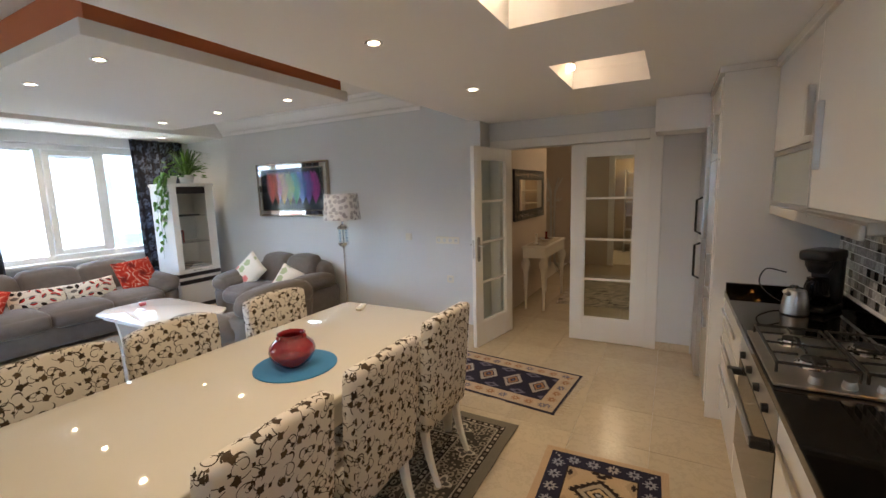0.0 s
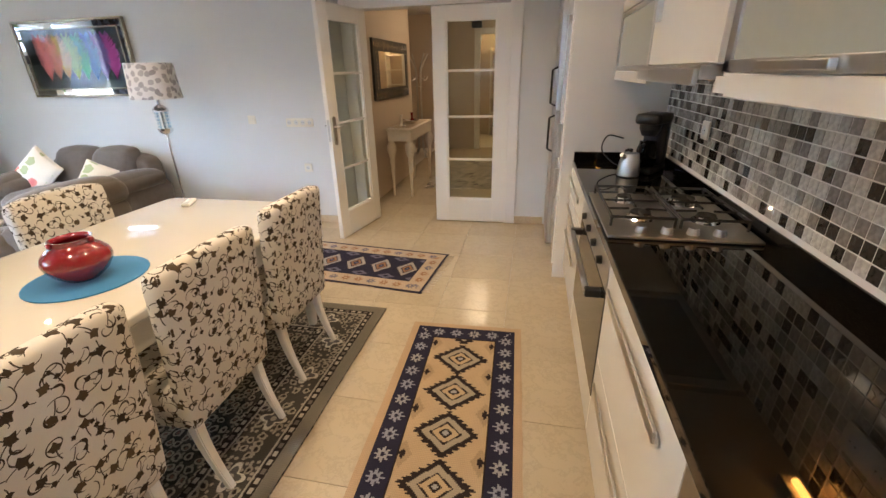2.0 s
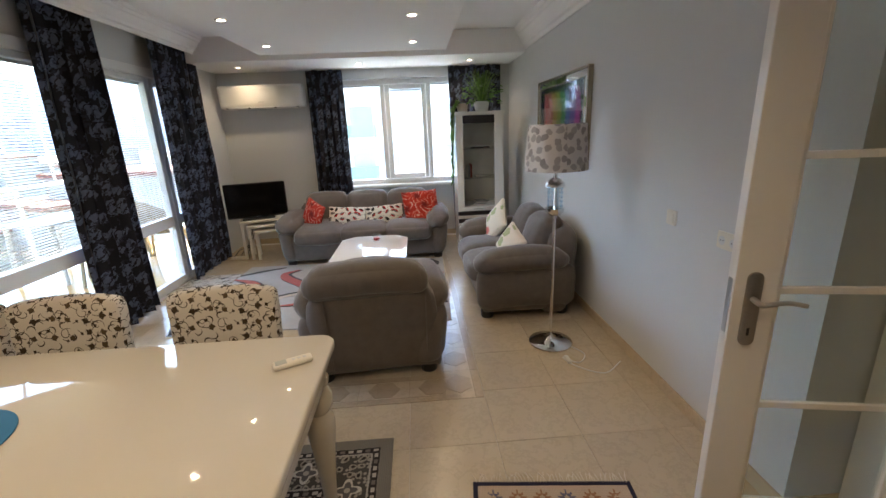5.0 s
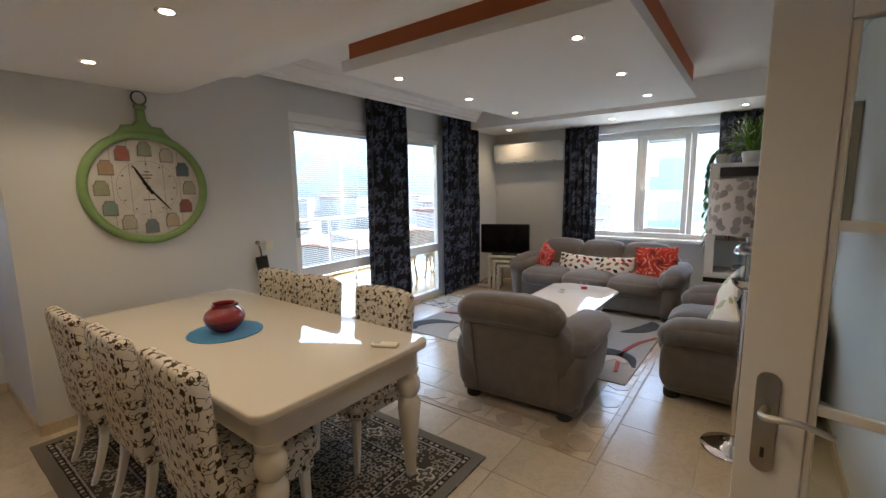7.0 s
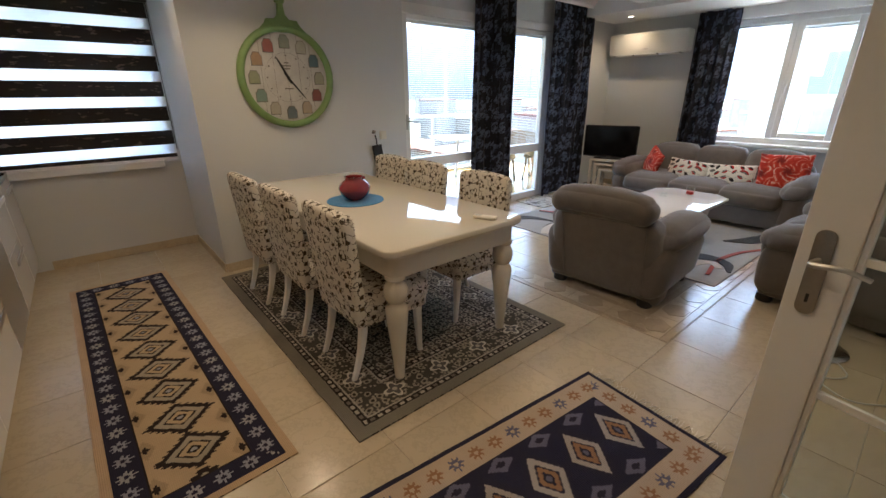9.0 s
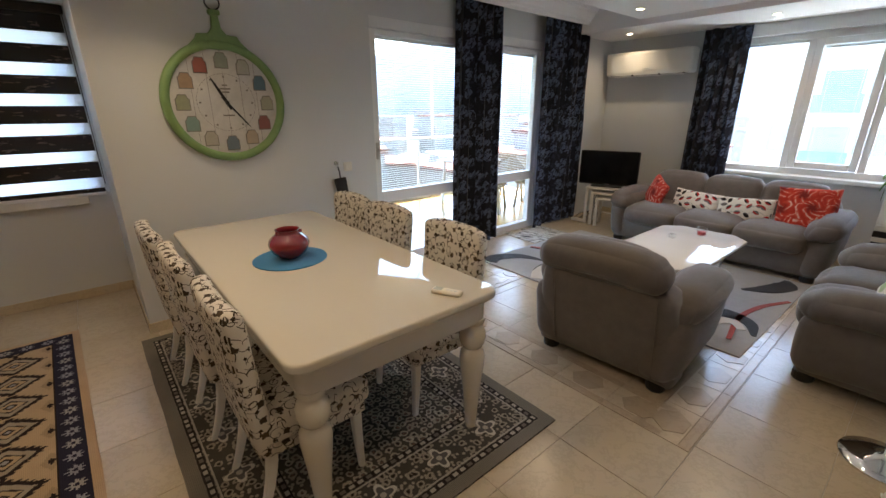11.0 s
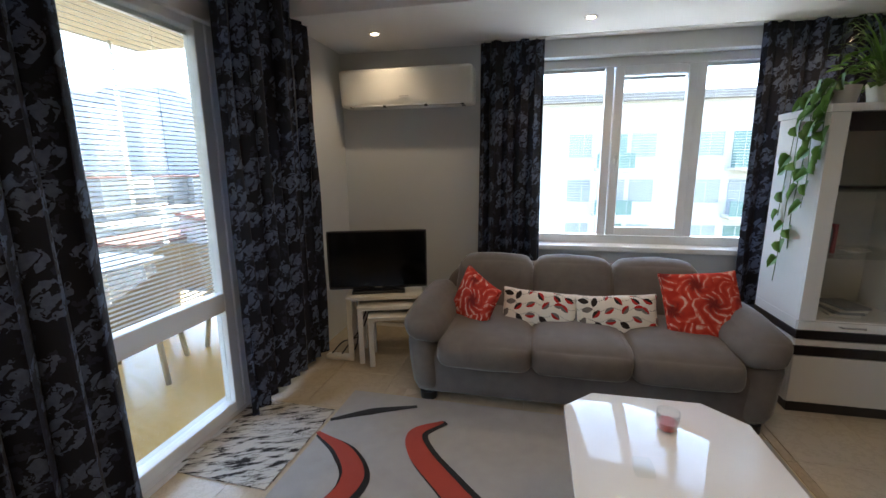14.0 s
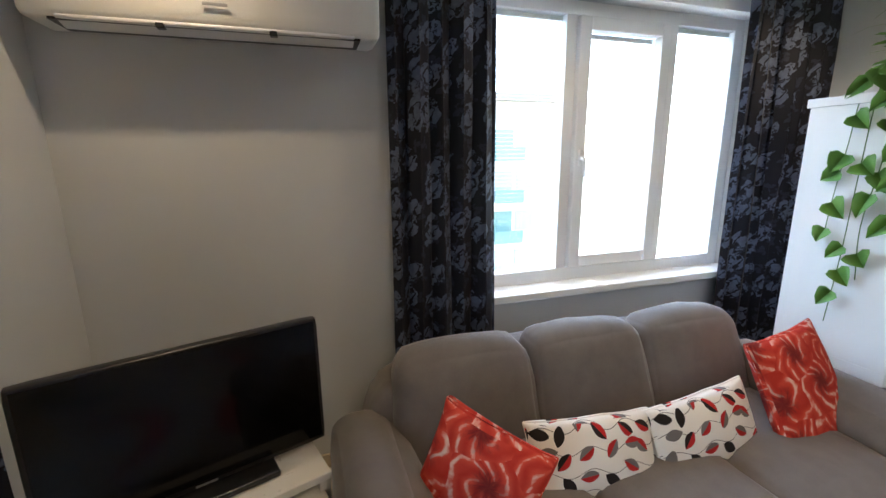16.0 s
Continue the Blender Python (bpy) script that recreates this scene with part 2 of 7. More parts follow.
def ring_wall(name, x0, x1, z0, z1, holes, thick, material, at, label):
    """A wall in its own x-z plane, with openings (x0, x1, z0, z1) cut through; its face is at y=0 and its body behind it."""
    xs = sorted({x0, x1, *[v for h in holes for v in h[:2]]})
    zs = sorted({z0, z1, *[v for h in holes for v in h[2:]]})
    solid_cells = {}
    for i in range(len(xs) - 1):
        for k in range(len(zs) - 1):
            cx, cz = (xs[i] + xs[i + 1]) / 2, (zs[k] + zs[k + 1]) / 2
            solid_cells[i, k] = not any(h[0] < cx < h[1] and h[2] < cz < h[3] for h in holes)
    b = bmesh.new()
    vs = {}

    def v(x, y, z):
        if (x, y, z) not in vs:
            vs[x, y, z] = b.verts.new((x, y, z))
        return vs[x, y, z]

    for (i, k), full in solid_cells.items():
        if not full:
            continue
        a, c, d, e = xs[i], xs[i + 1], zs[k], zs[k + 1]
        b.faces.new((v(a, 0, d), v(c, 0, d), v(c, 0, e), v(a, 0, e)))
        b.faces.new((v(a, thick, d), v(a, thick, e), v(c, thick, e), v(c, thick, d)))
        for (di, dk), q in (((-1, 0), ((a, d), (a, e))), ((1, 0), ((c, e), (c, d))), ((0, -1), ((c, d), (a, d))), ((0, 1), ((a, e), (c, e)))):
            if not solid_cells.get((i + di, k + dk), False):
                (p0, p1), (q0, q1) = q
                b.faces.new((v(p0, 0, p1), v(p0, thick, p1), v(q0, thick, q1), v(q0, 0, q1)))
    bmesh.ops.recalc_face_normals(b, faces=b.faces[:])
    return solid(name, b, material, label, "wall", kind="structure", at=at)


# ---- materials ----
wall_paint = plain("grey_wall_paint", (0.645, 0.655, 0.655), 0.75, var=0.03, big=0.9, fine=220, bump=0.08)
hall_paint = plain("beige_hall_paint", (0.56, 0.47, 0.38), 0.75, var=0.03, big=0.9, fine=220, bump=0.08)
ceiling_paint = plain("white_ceiling_paint", (0.86, 0.85, 0.84), 0.8, var=0.02, big=0.8, fine=180, bump=0.05)
white_gloss = plain("white_lacquer", (0.78, 0.765, 0.73), 0.05, var=0.02, big=2, fine=30, bump=0.0, spec=0.4)
table_lacquer = plain("cream_white_lacquer", (0.64, 0.60, 0.525), 0.035, var=0.02, big=2, fine=30, bump=0.0, spec=0.35)
white_satin = plain("white_satin_paint", (0.78, 0.765, 0.73), 0.32, var=0.03, big=2, fine=80, bump=0.03)
pvc_white = plain("white_window_plastic", (0.80, 0.80, 0.79), 0.3, var=0.02, big=2, fine=80, bump=0.01)
cream_plastic = plain("cream_plastic", (0.74, 0.70, 0.60), 0.35, var=0.03, bump=0.0)
steel = plain("brushed_steel", (0.55, 0.54, 0.52), 0.3, 1.0, var=0.08, big=3, fine=150, bump=0.02)
bronze_steel = plain("worn_lock_steel", (0.36, 0.335, 0.30), 0.32, 1.0, var=0.15, big=6, fine=120, bump=0.03)
chrome = plain("chrome", (0.75, 0.75, 0.76), 0.08, 1.0, var=0.04, bump=0.0)
black_plastic = plain("black_plastic", (0.012, 0.012, 0.013), 0.3, var=0.1, bump=0.02)
black_screen = plain("black_screen_glass", (0.002, 0.002, 0.0025), 0.10, var=0.05, bump=0.0, spec=0.2)
black_band = plain("black_wood_veneer", (0.02, 0.016, 0.018), 0.3, var=0.3, big=4, fine=60, bump=0.05)
cast_iron = plain("matt_black_iron", (0.015, 0.015, 0.015), 0.55, var=0.2, bump=0.1)
clear_glass = pane_glass("clear_glass", (0.97, 0.985, 0.98))
door_glass = pane_glass("door_glass", (0.88, 0.91, 0.89), 0.025)
cabinet_glass = pane_glass("cabinet_glass", (0.95, 0.965, 0.96))
frosted = plain("frosted_glass", (0.42, 0.45, 0.41), 0.35, var=0.08, big=3, fine=40, bump=0.02, coat=0.3)
mirror_mat = plain("mirror_silver", (0.86, 0.86, 0.85), 0.02, 1.0, var=0.01, bump=0.0)
grout = plain("pale_grout", (0.60, 0.56, 0.48), 0.8, var=0.06, bump=0.1)
wall_grout = plain("tile_grout", (0.78, 0.77, 0.74), 0.8, var=0.05, bump=0.1)
# rust colour that imitates the orange glow of cove lighting
cove_glow_strip = plain("cove_glow_rust", (0.58, 0.17, 0.065), 0.6, var=0.1, bump=0.03)
bulb_mat = glow("warm_bulb", (1.0, 0.80, 0.55), 2.0)
warm_tube = glow("warm_tube", (1.0, 0.40, 0.08), 1.0)
cord_mat = plain("white_cord", (0.7, 0.69, 0.66), 0.4, var=0.03, bump=0)


def stone_counter():
    p = Pat("black_granite", 0.06)
    f, g = p.noise(420, 2), p.noise(90, 4)
    p.colour(p.mix((f > 0.66) * 0.5, p.mix(g, (0.002, 0.002, 0.0022), (0.005, 0.005, 0.005)), (0.03, 0.028, 0.026)))
    p.rough(g * 0.03 + 0.015)
    return p.m


def floor_tile_mat(name, base, dark):
    p = Pat(name, 0.22)
    cloud, vein, speck = p.noise(2.2, 6), p.noise(7, 8, rough=0.7), p.noise(300, 2)
    tone = p.mix(cloud * 1.1 - 0.1, base, dark)
    tone = p.mix((abs(vein - 0.5) < 0.02) * 0.25, tone, tuple(c * 0.72 for c in dark))
    p.colour(p.scale(tone, (p.rnd() - 0.5) * 0.09 + (speck - 0.5) * 0.06 + 1.0))
    p.rough(cloud * 0.12 + 0.15)
    p.bump(p.noise(3, 2), 0.02, 0.01)
    return p.m


def mosaic_mat():
    p = Pat("glass_mosaic", 0.12)
    r = p.rnd()
    n = p.t.nodes.new("ShaderNodeNewGeometry")
    isl = X(p.t, n.outputs["Random Per Island"])
    r = (r * 7.13 + isl).fract()
    c = p.noise(55, 3)
    t = p.mix(r > 0.34, (0.60, 0.59, 0.56), (0.42, 0.405, 0.385))
    t = p.mix(r > 0.62, t, (0.28, 0.265, 0.25))
    t = p.mix(r > 0.83, t, (0.045, 0.040, 0.036))
    p.colour(p.scale(t, (c - 0.5) * 1.5 + 1.0))
    p.p.inputs["Coat Weight"].default_value = 0.4
    return p.m


def upholstery(name, col, pile=0.42):
    """Brushed microfibre with soft shading marks."""
    p = Pat(name, 0.85, spec=0.25)
    big, mid, fine = p.noise(3.0, 3), p.noise(14, 4), p.noise(420, 2)
    p.colour(p.scale(col, (big - 0.5) * 0.3 + (mid - 0.5) * pile + (fine - 0.5) * 0.5 + 1.0))
    p.p.inputs["Sheen Weight"].default_value = 0.35
    p.p.inputs["Sheen Roughness"].default_value = 0.4
    p.bump(fine * 0.5 + mid * 0.6, 0.35, 0.004)
    return p.m


def leaf_fabric():
    """Cream cloth with dark lobed leaves on thin curling stems."""
    p = Pat("leaf_print_fabric", 0.85, spec=0.2)
    u, v = p.uv()
    wob = (p.noise(7, 2, p.coords("UV")) - 0.5) * 0.35

    def turned(x, y, a):
        return x * a.cos() - y * a.sin(), x * a.sin() + y * a.cos()

    def maple(n, off, jit, size):
        _, (ra, rb, rc), (dx, dy) = p.cells(p.vec(u * n + off + wob, v * n - off * 0.7 + wob), jit)
        ax, ay = turned(dx, dy, ra * 6.28)
        r, th = length(ax, ay), ax.atan2(ay)
        edge = (1.0 - abs((th * 3.0).sin()) ** 0.9 * 0.33) * (th.cos() * 0.42 + 0.60) * (rb * 0.25 + 0.85) * size
        stalk = (abs(ax + ay * ay * 0.6) < 0.022) * (ay < 0.0) * (r < size * 1.5)
        rib = (abs((th * 3.0).sin()) < 0.12) * (r > size * 0.12)
        return r < edge, stalk, rib, rc

    leaf, stalk, rib, rc = maple(14.5, 0.0, 0.5, 0.36)
    leaf2, stalk2, _, _ = maple(16.5, 3.37, 0.85, 0.21)
    _, (sa, sb, sc), (ex, ey) = p.cells(p.vec(u * 13.5 + 0.37 + wob, v * 13.5 + 0.61 - wob), 0.75)
    s, ph = length(ex, ey), ((ex.atan2(ey) + 3.1416) / 6.2832 + sa).fract()
    curl = (abs(s - (ph * 0.34 + 0.06)) < (0.010 + ph * (1.0 - ph) * 0.055)) * (s < 0.42) * (sb > 0.12)
    _, (ka, kb, _), (gx, gy) = p.cells(p.vec(u * 15 + 5.3 + wob, v * 15 + 2.2), 0.9)
    hx, hy = turned(gx, gy, ka * 6.28)
    hook = (length(hx, hy) < 0.24) * (length(hx - 0.06, hy - 0.02) > 0.215)
    weave = p.noise(700, 1, p.coords("UV"))
    cloth = p.mix(p.noise(3, 3), (0.62, 0.575, 0.50), (0.71, 0.67, 0.60))
    ink = p.mix(rc, (0.040, 0.028, 0.019), (0.110, 0.078, 0.045))
    col = p.mix(curl.max(hook).max(stalk).max(stalk2), cloth, (0.060, 0.044, 0.030))
    col = p.mix(leaf2, col, (0.05, 0.036, 0.024))
    col = p.mix(leaf, col, p.mix(rib * 0.35, ink, (0.13, 0.10, 0.07)))
    p.colour(p.scale(col, (weave - 0.5) * 0.35 + 1.0))
    p.bump(weave + p.noise(25, 3) * 1.2, 0.3, 0.003)
    return p.m


def curtain_fabric():
    p = Pat("navy_rose_fabric", 0.7, spec=0.3)
    u, v = p.uv()
    wob = (p.noise(30, 3, p.coords("UV")) - 0.5)
    d, (ra, rb, rc), (dx, dy) = p.cells(p.vec(u * 7.0 + wob * 0.6, v * 6.2 + wob * 0.6), 0.55)
    r, th = length(dx, dy), dx.atan2(dy) + ra * 6.28
    petal = r < ((th * 2.5).cos() * 0.07 + 0.33 + rb * 0.08)
    lines = (((r + (th * 3.0 + r * 22.0).sin() * 0.04) * 20.0).sin()) > -0.62
    _, (sa, _, _), (ex, ey) = p.cells(p.vec(u * 11 + 0.4 + wob, v * 9 + 0.3), 0.8)
    s, ph = length(ex, ey), ex.atan2(ey) + sa * 6.28
    sprig = s < (abs((ph * 1.5).cos()) * 0.30)
    weave = p.noise(600, 1, p.coords("UV"))
    base = p.mix(p.noise(2.5, 3), (0.005, 0.0055, 0.011), (0.010, 0.011, 0.020))
    rose = p.mix(p.noise(40, 2, p.coords("UV")), (0.045, 0.058, 0.10), (0.14, 0.175, 0.26))
    col = p.mix(sprig * 0.5, base, (0.035, 0.045, 0.08))
    col = p.mix(petal * lines, col, rose)
    p.colour(p.scale(col, (weave - 0.5) * 0.5 + 1.0))
    p.p.inputs["Sheen Weight"].default_value = 0.04
    p.bump(weave, 0.2, 0.002)
    return p.m


def rug_weave(p):
    u, v = p.uv()
    return (u * 900.0).sin() * 0.25 + (v * 700.0).sin() * 0.25 + p.noise(260, 2, p.coords("UV"))


def kilim(name, hw, hl, edge, border, field, motif, dark, pitch, bw, ew, star=True):
    """A flat-woven rug: edge, patterned border, and a chain of stepped diamonds down the middle. UV (0, 0) is its centre."""
    p = Pat(name, 0.95, spec=0.1)
    u0, v0 = p.uv()
    u, v = u0.snap(0.007), v0.snap(0.007)
    du, dv = hw - abs(u), hl - abs(v)
    e = du.min(dv)
    # diamonds
    cell = (v / pitch + 0.5).fract() - 0.5
    w = hw - bw - ew - 0.035
    dd = abs(u) / (w * (0.96 if star else 1.0)) + abs(cell) * 2.0
    tooth = ((v / 0.022).fract() > 0.5) * 0.10
    col = field
    small = abs((abs(u) - w * (1.06 if star else 0.95)) / 0.04) + abs(((v / pitch).fract() - 0.5) * (pitch / 0.07))
    col = p.mix(small < 1.0, col, p.mix(small < 0.4, tuple(c * 0.78 for c in field) if star else motif[1], dark))
    col = p.mix(dd < (tooth + 0.97), col, dark)
    col = p.mix(dd < 0.76, col, motif[0])
    col = p.mix(dd < 0.50, col, dark)
    col = p.mix(dd < 0.42, col, field if star else motif[2])
    col = p.mix(dd < 0.22, col, dark)
    col = p.mix(dd < 0.12, col, motif[1])
    # border, running along both sides and across the ends
    along = (dv < (ew + bw)) * (du > dv)
    run = (v * (along * -1.0 + 1.0) + u * along)
    across = e - (ew + bw * 0.5)
    rr, sp = (run / 0.105).fract() - 0.5, 0.105
    fx, fy = rr * sp, across
    th = fx.atan2(fy)
    flower = length(fx, fy) < ((th * 8.0).cos() * 0.009 + 0.029)
    eye = length(fx, fy) < 0.010
    alt = (((run / 0.105).floor() / 3.0).fract()) < 0.2
    bcol = p.mix(flower, border, p.mix(alt, motif[2], motif[1]))
    bcol = p.mix(eye, bcol, border)
    col = p.mix(e < (ew + bw + 0.008), col, dark)
    col = p.mix(e < (ew + bw), col, bcol)
    col = p.mix(e < ew, col, edge)
    wv = rug_weave(p)
    fade = p.noise(5, 4)
    p.colour(p.scale(col, (wv - 0.5) * 0.25 + (fade - 0.5) * 0.35 + 1.0))
    p.bump(wv, 0.5, 0.003)
    return p.m


def persian(name, hw, hl):
    """Dark medallion in a pale field of small rings, a border of star flowers, guard stripes and a plain edge."""
    p = Pat(name, 0.95, spec=0.1)
    u, v = p.uv()
    du, dv = hw - abs(u), hl - abs(v)
    e = du.min(dv)
    au, av = abs(u), abs(v)
    wob = (p.noise(20, 2, p.coords("UV")) - 0.5) * 0.7
    d, (ra, rb, rc), (dx, dy) = p.cells(p.vec(au * 21 + wob, av * 21 + wob), 0.45)
    r, th = length(dx, dy), dx.atan2(dy)
    ring, core = abs(r - 0.30) < 0.09, r < 0.13
    d2, (sa, sb, sc), _ = p.cells(p.vec(au * 38 + wob, av * 38), 0.9)
    dots = (d2 < 0.30) * (sa > 0.4)
    med = (length(u / (hw * 0.56), v / (hl * 0.62)) + (p.noise(6, 3, p.vec(au, av)) - 0.5) * 0.5) < 1.0
    pale = p.mix(rb, (0.30, 0.265, 0.205), (0.42, 0.375, 0.30))
    deep = p.mix(rb, (0.022, 0.026, 0.022), (0.050, 0.050, 0.042))
    col = p.mix(med, (0.075, 0.066, 0.054), deep)
    col = p.mix(dots, col, p.mix(med, pale, (0.19, 0.175, 0.14)))
    col = p.mix(ring, col, p.mix(med, pale, (0.26, 0.24, 0.195)))
    col = p.mix(core, col, p.mix(ra > 0.5, (0.035, 0.028, 0.025), (0.16, 0.10, 0.075)))
    # border
    inb = e < 0.315
    along = dv < du
    run = v * (along * -1.0 + 1.0) + u * along
    fx, fy = ((run / 0.30).fract() - 0.5) * 0.30, e - 0.195
    fr, ft = length(fx, fy), fx.atan2(fy)
    star = fr < ((ft * 4.0).cos() * 0.016 + 0.050)
    inner = fr < ((ft * 4.0).cos() * 0.012 + 0.036)
    bcol = p.mix(dots, (0.065, 0.058, 0.050), (0.30, 0.265, 0.215))
    bcol = p.mix(ring * (rc > 0.35), bcol, (0.28, 0.25, 0.20))
    bcol = p.mix(core * (rc > 0.35), bcol, (0.03, 0.025, 0.022))
    bcol = p.mix(star, bcol, (0.50, 0.46, 0.39))
    bcol = p.mix(inner, bcol, (0.10, 0.095, 0.09))
    bcol = p.mix(fr < 0.014, bcol, (0.36, 0.33, 0.28))
    col = p.mix(inb, col, bcol)
    guard = (abs(e - 0.080) < 0.016).max(abs(e - 0.315) < 0.016)
    bead = (abs((run / 0.042).fract() - 0.5) < 0.30) * ((abs(e - 0.080) < 0.009).max(abs(e - 0.315) < 0.009))
    col = p.mix(guard, col, (0.028, 0.024, 0.022))
    col = p.mix(bead, col, p.mix(((run / 0.126).fract()) < 0.34, (0.40, 0.36, 0.30), (0.15, 0.13, 0.11)))
    col = p.mix(abs(e - 0.104) < 0.004, col, (0.36, 0.33, 0.28))
    col = p.mix(abs(e - 0.290) < 0.004, col, (0.36, 0.33, 0.28))
    col = p.mix(e < 0.062, col, (0.185, 0.165, 0.135))
    wv = rug_weave(p)
    p.colour(p.scale(col, (wv - 0.5) * 0.3 + (p.noise(4, 3) - 0.5) * 0.3 + 1.0))
    p.bump(wv, 0.5, 0.003)
    return p.m


def streak_rug(name, light, dark):
    p = Pat(name, 0.95, spec=0.1)
    u, v = p.uv()
    n = p.noise(1.0, 5, p.vec((u + v * 0.55) * 6.0, (v - u * 0.55) * 26.0), rough=0.65)
    k = p.noise(2.6, 3, p.coords("UV"))
    col = p.mix((n + (k - 0.5) * 0.25) > 0.56, light, dark)
    col = p.mix(abs(n - 0.52) < 0.02, col, tuple((a + b) / 2 for a, b in zip(light, dark)))
    wv = rug_weave(p)
    p.colour(p.scale(col, (wv - 0.5) * 0.3 + 1.0))
    p.bump(wv, 0.5, 0.003)
    return p.m


def splash_fabric():
    """Red, orange and cream brush strokes swirling round dark flower hearts."""
    p = Pat("red_splash_fabric", 0.8, spec=0.2)
    u, v = p.uv()
    wx, wy = p.noise(4.5, 2, p.coords("UV")) - 0.5, p.noise(5.5, 2, p.vec(v + 3.0, u)) - 0.5
    d, (ra, rb, _), (dx, dy) = p.cells(p.vec(u * 5.6 + 0.35 + wx * 0.6, v * 5.6 + 0.2 + wy * 0.6), 0.6)
    r, th = length(dx, dy), dx.atan2(dy)
    stroke = (th * 6.0 + r * 12.0 + wx * 22.0 + wy * 14.0).sin() * 0.5 + 0.5
    fine = p.noise(1.0, 3, p.vec(th * 5.0 + wx * 9.0, r * 5.0 + ra * 9.0), rough=0.6)
    soft_ = p.noise(9, 3, p.coords("UV"))
    col = p.mix(stroke * 0.7 + fine * 0.5 - 0.1, (0.42, 0.018, 0.012), (0.64, 0.085, 0.045))
    pale = ((stroke + fine * 0.9 + soft_ * 0.9 - 1.72) * 3.0).max(0.0).min(0.9)
    col = p.mix(pale * (r > 0.17), col, (0.74, 0.56, 0.47))
    heart = ((0.36 - r + (fine - 0.5) * 0.6) * 4.0).max(0.0).min(1.0) * (rb > 0.1)
    col = p.mix(heart * 0.85, col, (0.12, 0.010, 0.014))
    weave = p.noise(600, 1, p.coords("UV"))
    p.colour(p.scale(col, (weave - 0.5) * 0.3 + 1.0))
    p.bump(weave, 0.2, 0.002)
    return p.m


def spotted_fabric():
    """Cream cloth with leaves in black, grey and red."""
    p = Pat("leaf_dot_fabric", 0.8, spec=0.2)
    u, v = p.uv()
    _, (ra, rb, rc), (dx, dy) = p.cells(p.vec(u * 13.0, v * 13.0), 0.65)
    th = ra * 6.28
    c, s = th.cos(), th.sin()
    a, b = dx * c - dy * s, dx * s + dy * c
    leaf = (abs(b) + a * a * 1.15) < (0.235 - a * 0.08)
    leaf = leaf * (abs(a) < 0.43)
    half = b > 0.0
    ink = p.mix(rb > 0.4, (0.02, 0.016, 0.016), (0.16, 0.145, 0.14))
    ink = p.mix(half * (rc > 0.35), ink, (0.42, 0.02, 0.02))
    stem = (abs((u * 40.0).sin() * 0.012 + v - (v / 0.066).snap(1.0) * 0.066) < 0.0011)
    cloth = (0.74, 0.70, 0.63)
    col = p.mix(stem, cloth, (0.12, 0.10, 0.09))
    col = p.mix(leaf, col, ink)
    weave = p.noise(600, 1, p.coords("UV"))
    p.colour(p.scale(col, (weave - 0.5) * 0.25 + 1.0))
    p.bump(weave, 0.2, 0.002)
    return p.m


def rose_fabric():
    p = Pat("rose_print_fabric", 0.8, spec=0.2)
    u, v = p.uv()
    wob = (p.noise(22, 2, p.coords("UV")) - 0.5) * 0.5
    d, (ra, rb, rc), _ = p.cells(p.vec(u * 8 + wob, v * 8 + wob), 0.9)
    col = p.mix(d < 0.36, (0.74, 0.68, 0.58), p.mix(ra > 0.5, (0.40, 0.45, 0.25), (0.70, 0.25, 0.22)))
    col = p.mix((d < 0.2) * (ra > 0.5), col, p.mix(rb, (0.62, 0.12, 0.12), (0.75, 0.40, 0.35)))
    col = p.mix(rc > 0.62, col, (0.74, 0.68, 0.58))
    weave = p.noise(600, 1, p.coords("UV"))
    p.colour(p.scale(col, (weave - 0.5) * 0.25 + 1.0))
    return p.m


def shade_fabric():
    p = Pat("flocked_shade_fabric", 0.85, spec=0.2)
    u, v = p.uv()
    wob = (p.noise(14, 2, p.coords("UV")) - 0.5) * 0.9
    d, (ra, _, _), _ = p.cells(p.vec(u * 17 + wob, v * 17 + wob), 0.8)
    col = p.mix(d < 0.36, (0.66, 0.635, 0.63), p.mix(ra, (0.30, 0.28, 0.29), (0.44, 0.42, 0.425)))
    weave = p.noise(400, 2, p.coords("UV"))
    p.colour(p.scale(col, (weave - 0.5) * 0.3 + 1.0))
    p.bump(weave, 0.3, 0.002)
    return p.m


def worn_white(name, col=(0.72, 0.69, 0.63)):
    p = Pat(name, 0.45)
    n, g = p.noise(6, 4), p.noise(40, 4, stretch=(1, 1, 6))
    c = p.mix((g > 0.64) * (n > 0.5) * 0.6, col, (0.42, 0.38, 0.32))
    p.colour(p.scale(c, (n - 0.5) * 0.1 + 1.0))
    p.bump(g, 0.08, 0.003)
    return p.m


granite = stone_counter()
tile_mat = floor_tile_mat("cream_floor_tile", (0.57, 0.487, 0.363), (0.495, 0.41, 0.295))
band_light = floor_tile_mat("band_light_stone", (0.66, 0.56, 0.42), (0.58, 0.48, 0.35))
band_dark = floor_tile_mat("band_tan_stone", (0.53, 0.435, 0.32), (0.46, 0.37, 0.265))
skirt_mat = floor_tile_mat("skirting_tile", (0.62, 0.52, 0.38), (0.54, 0.44, 0.31))
mosaic = mosaic_mat()
sofa_cloth = upholstery("taupe_microfibre", (0.145, 0.126, 0.112))
leaf_cloth = leaf_fabric()
curtain_cloth = curtain_fabric()
red_cloth = splash_fabric()
dot_cloth = spotted_fabric()
rose_cloth = rose_fabric()
shade_cloth = shade_fabric()
distressed = worn_white("distressed_white_wood")
console_white = worn_white("ivory_console_paint", (0.72, 0.67, 0.58))

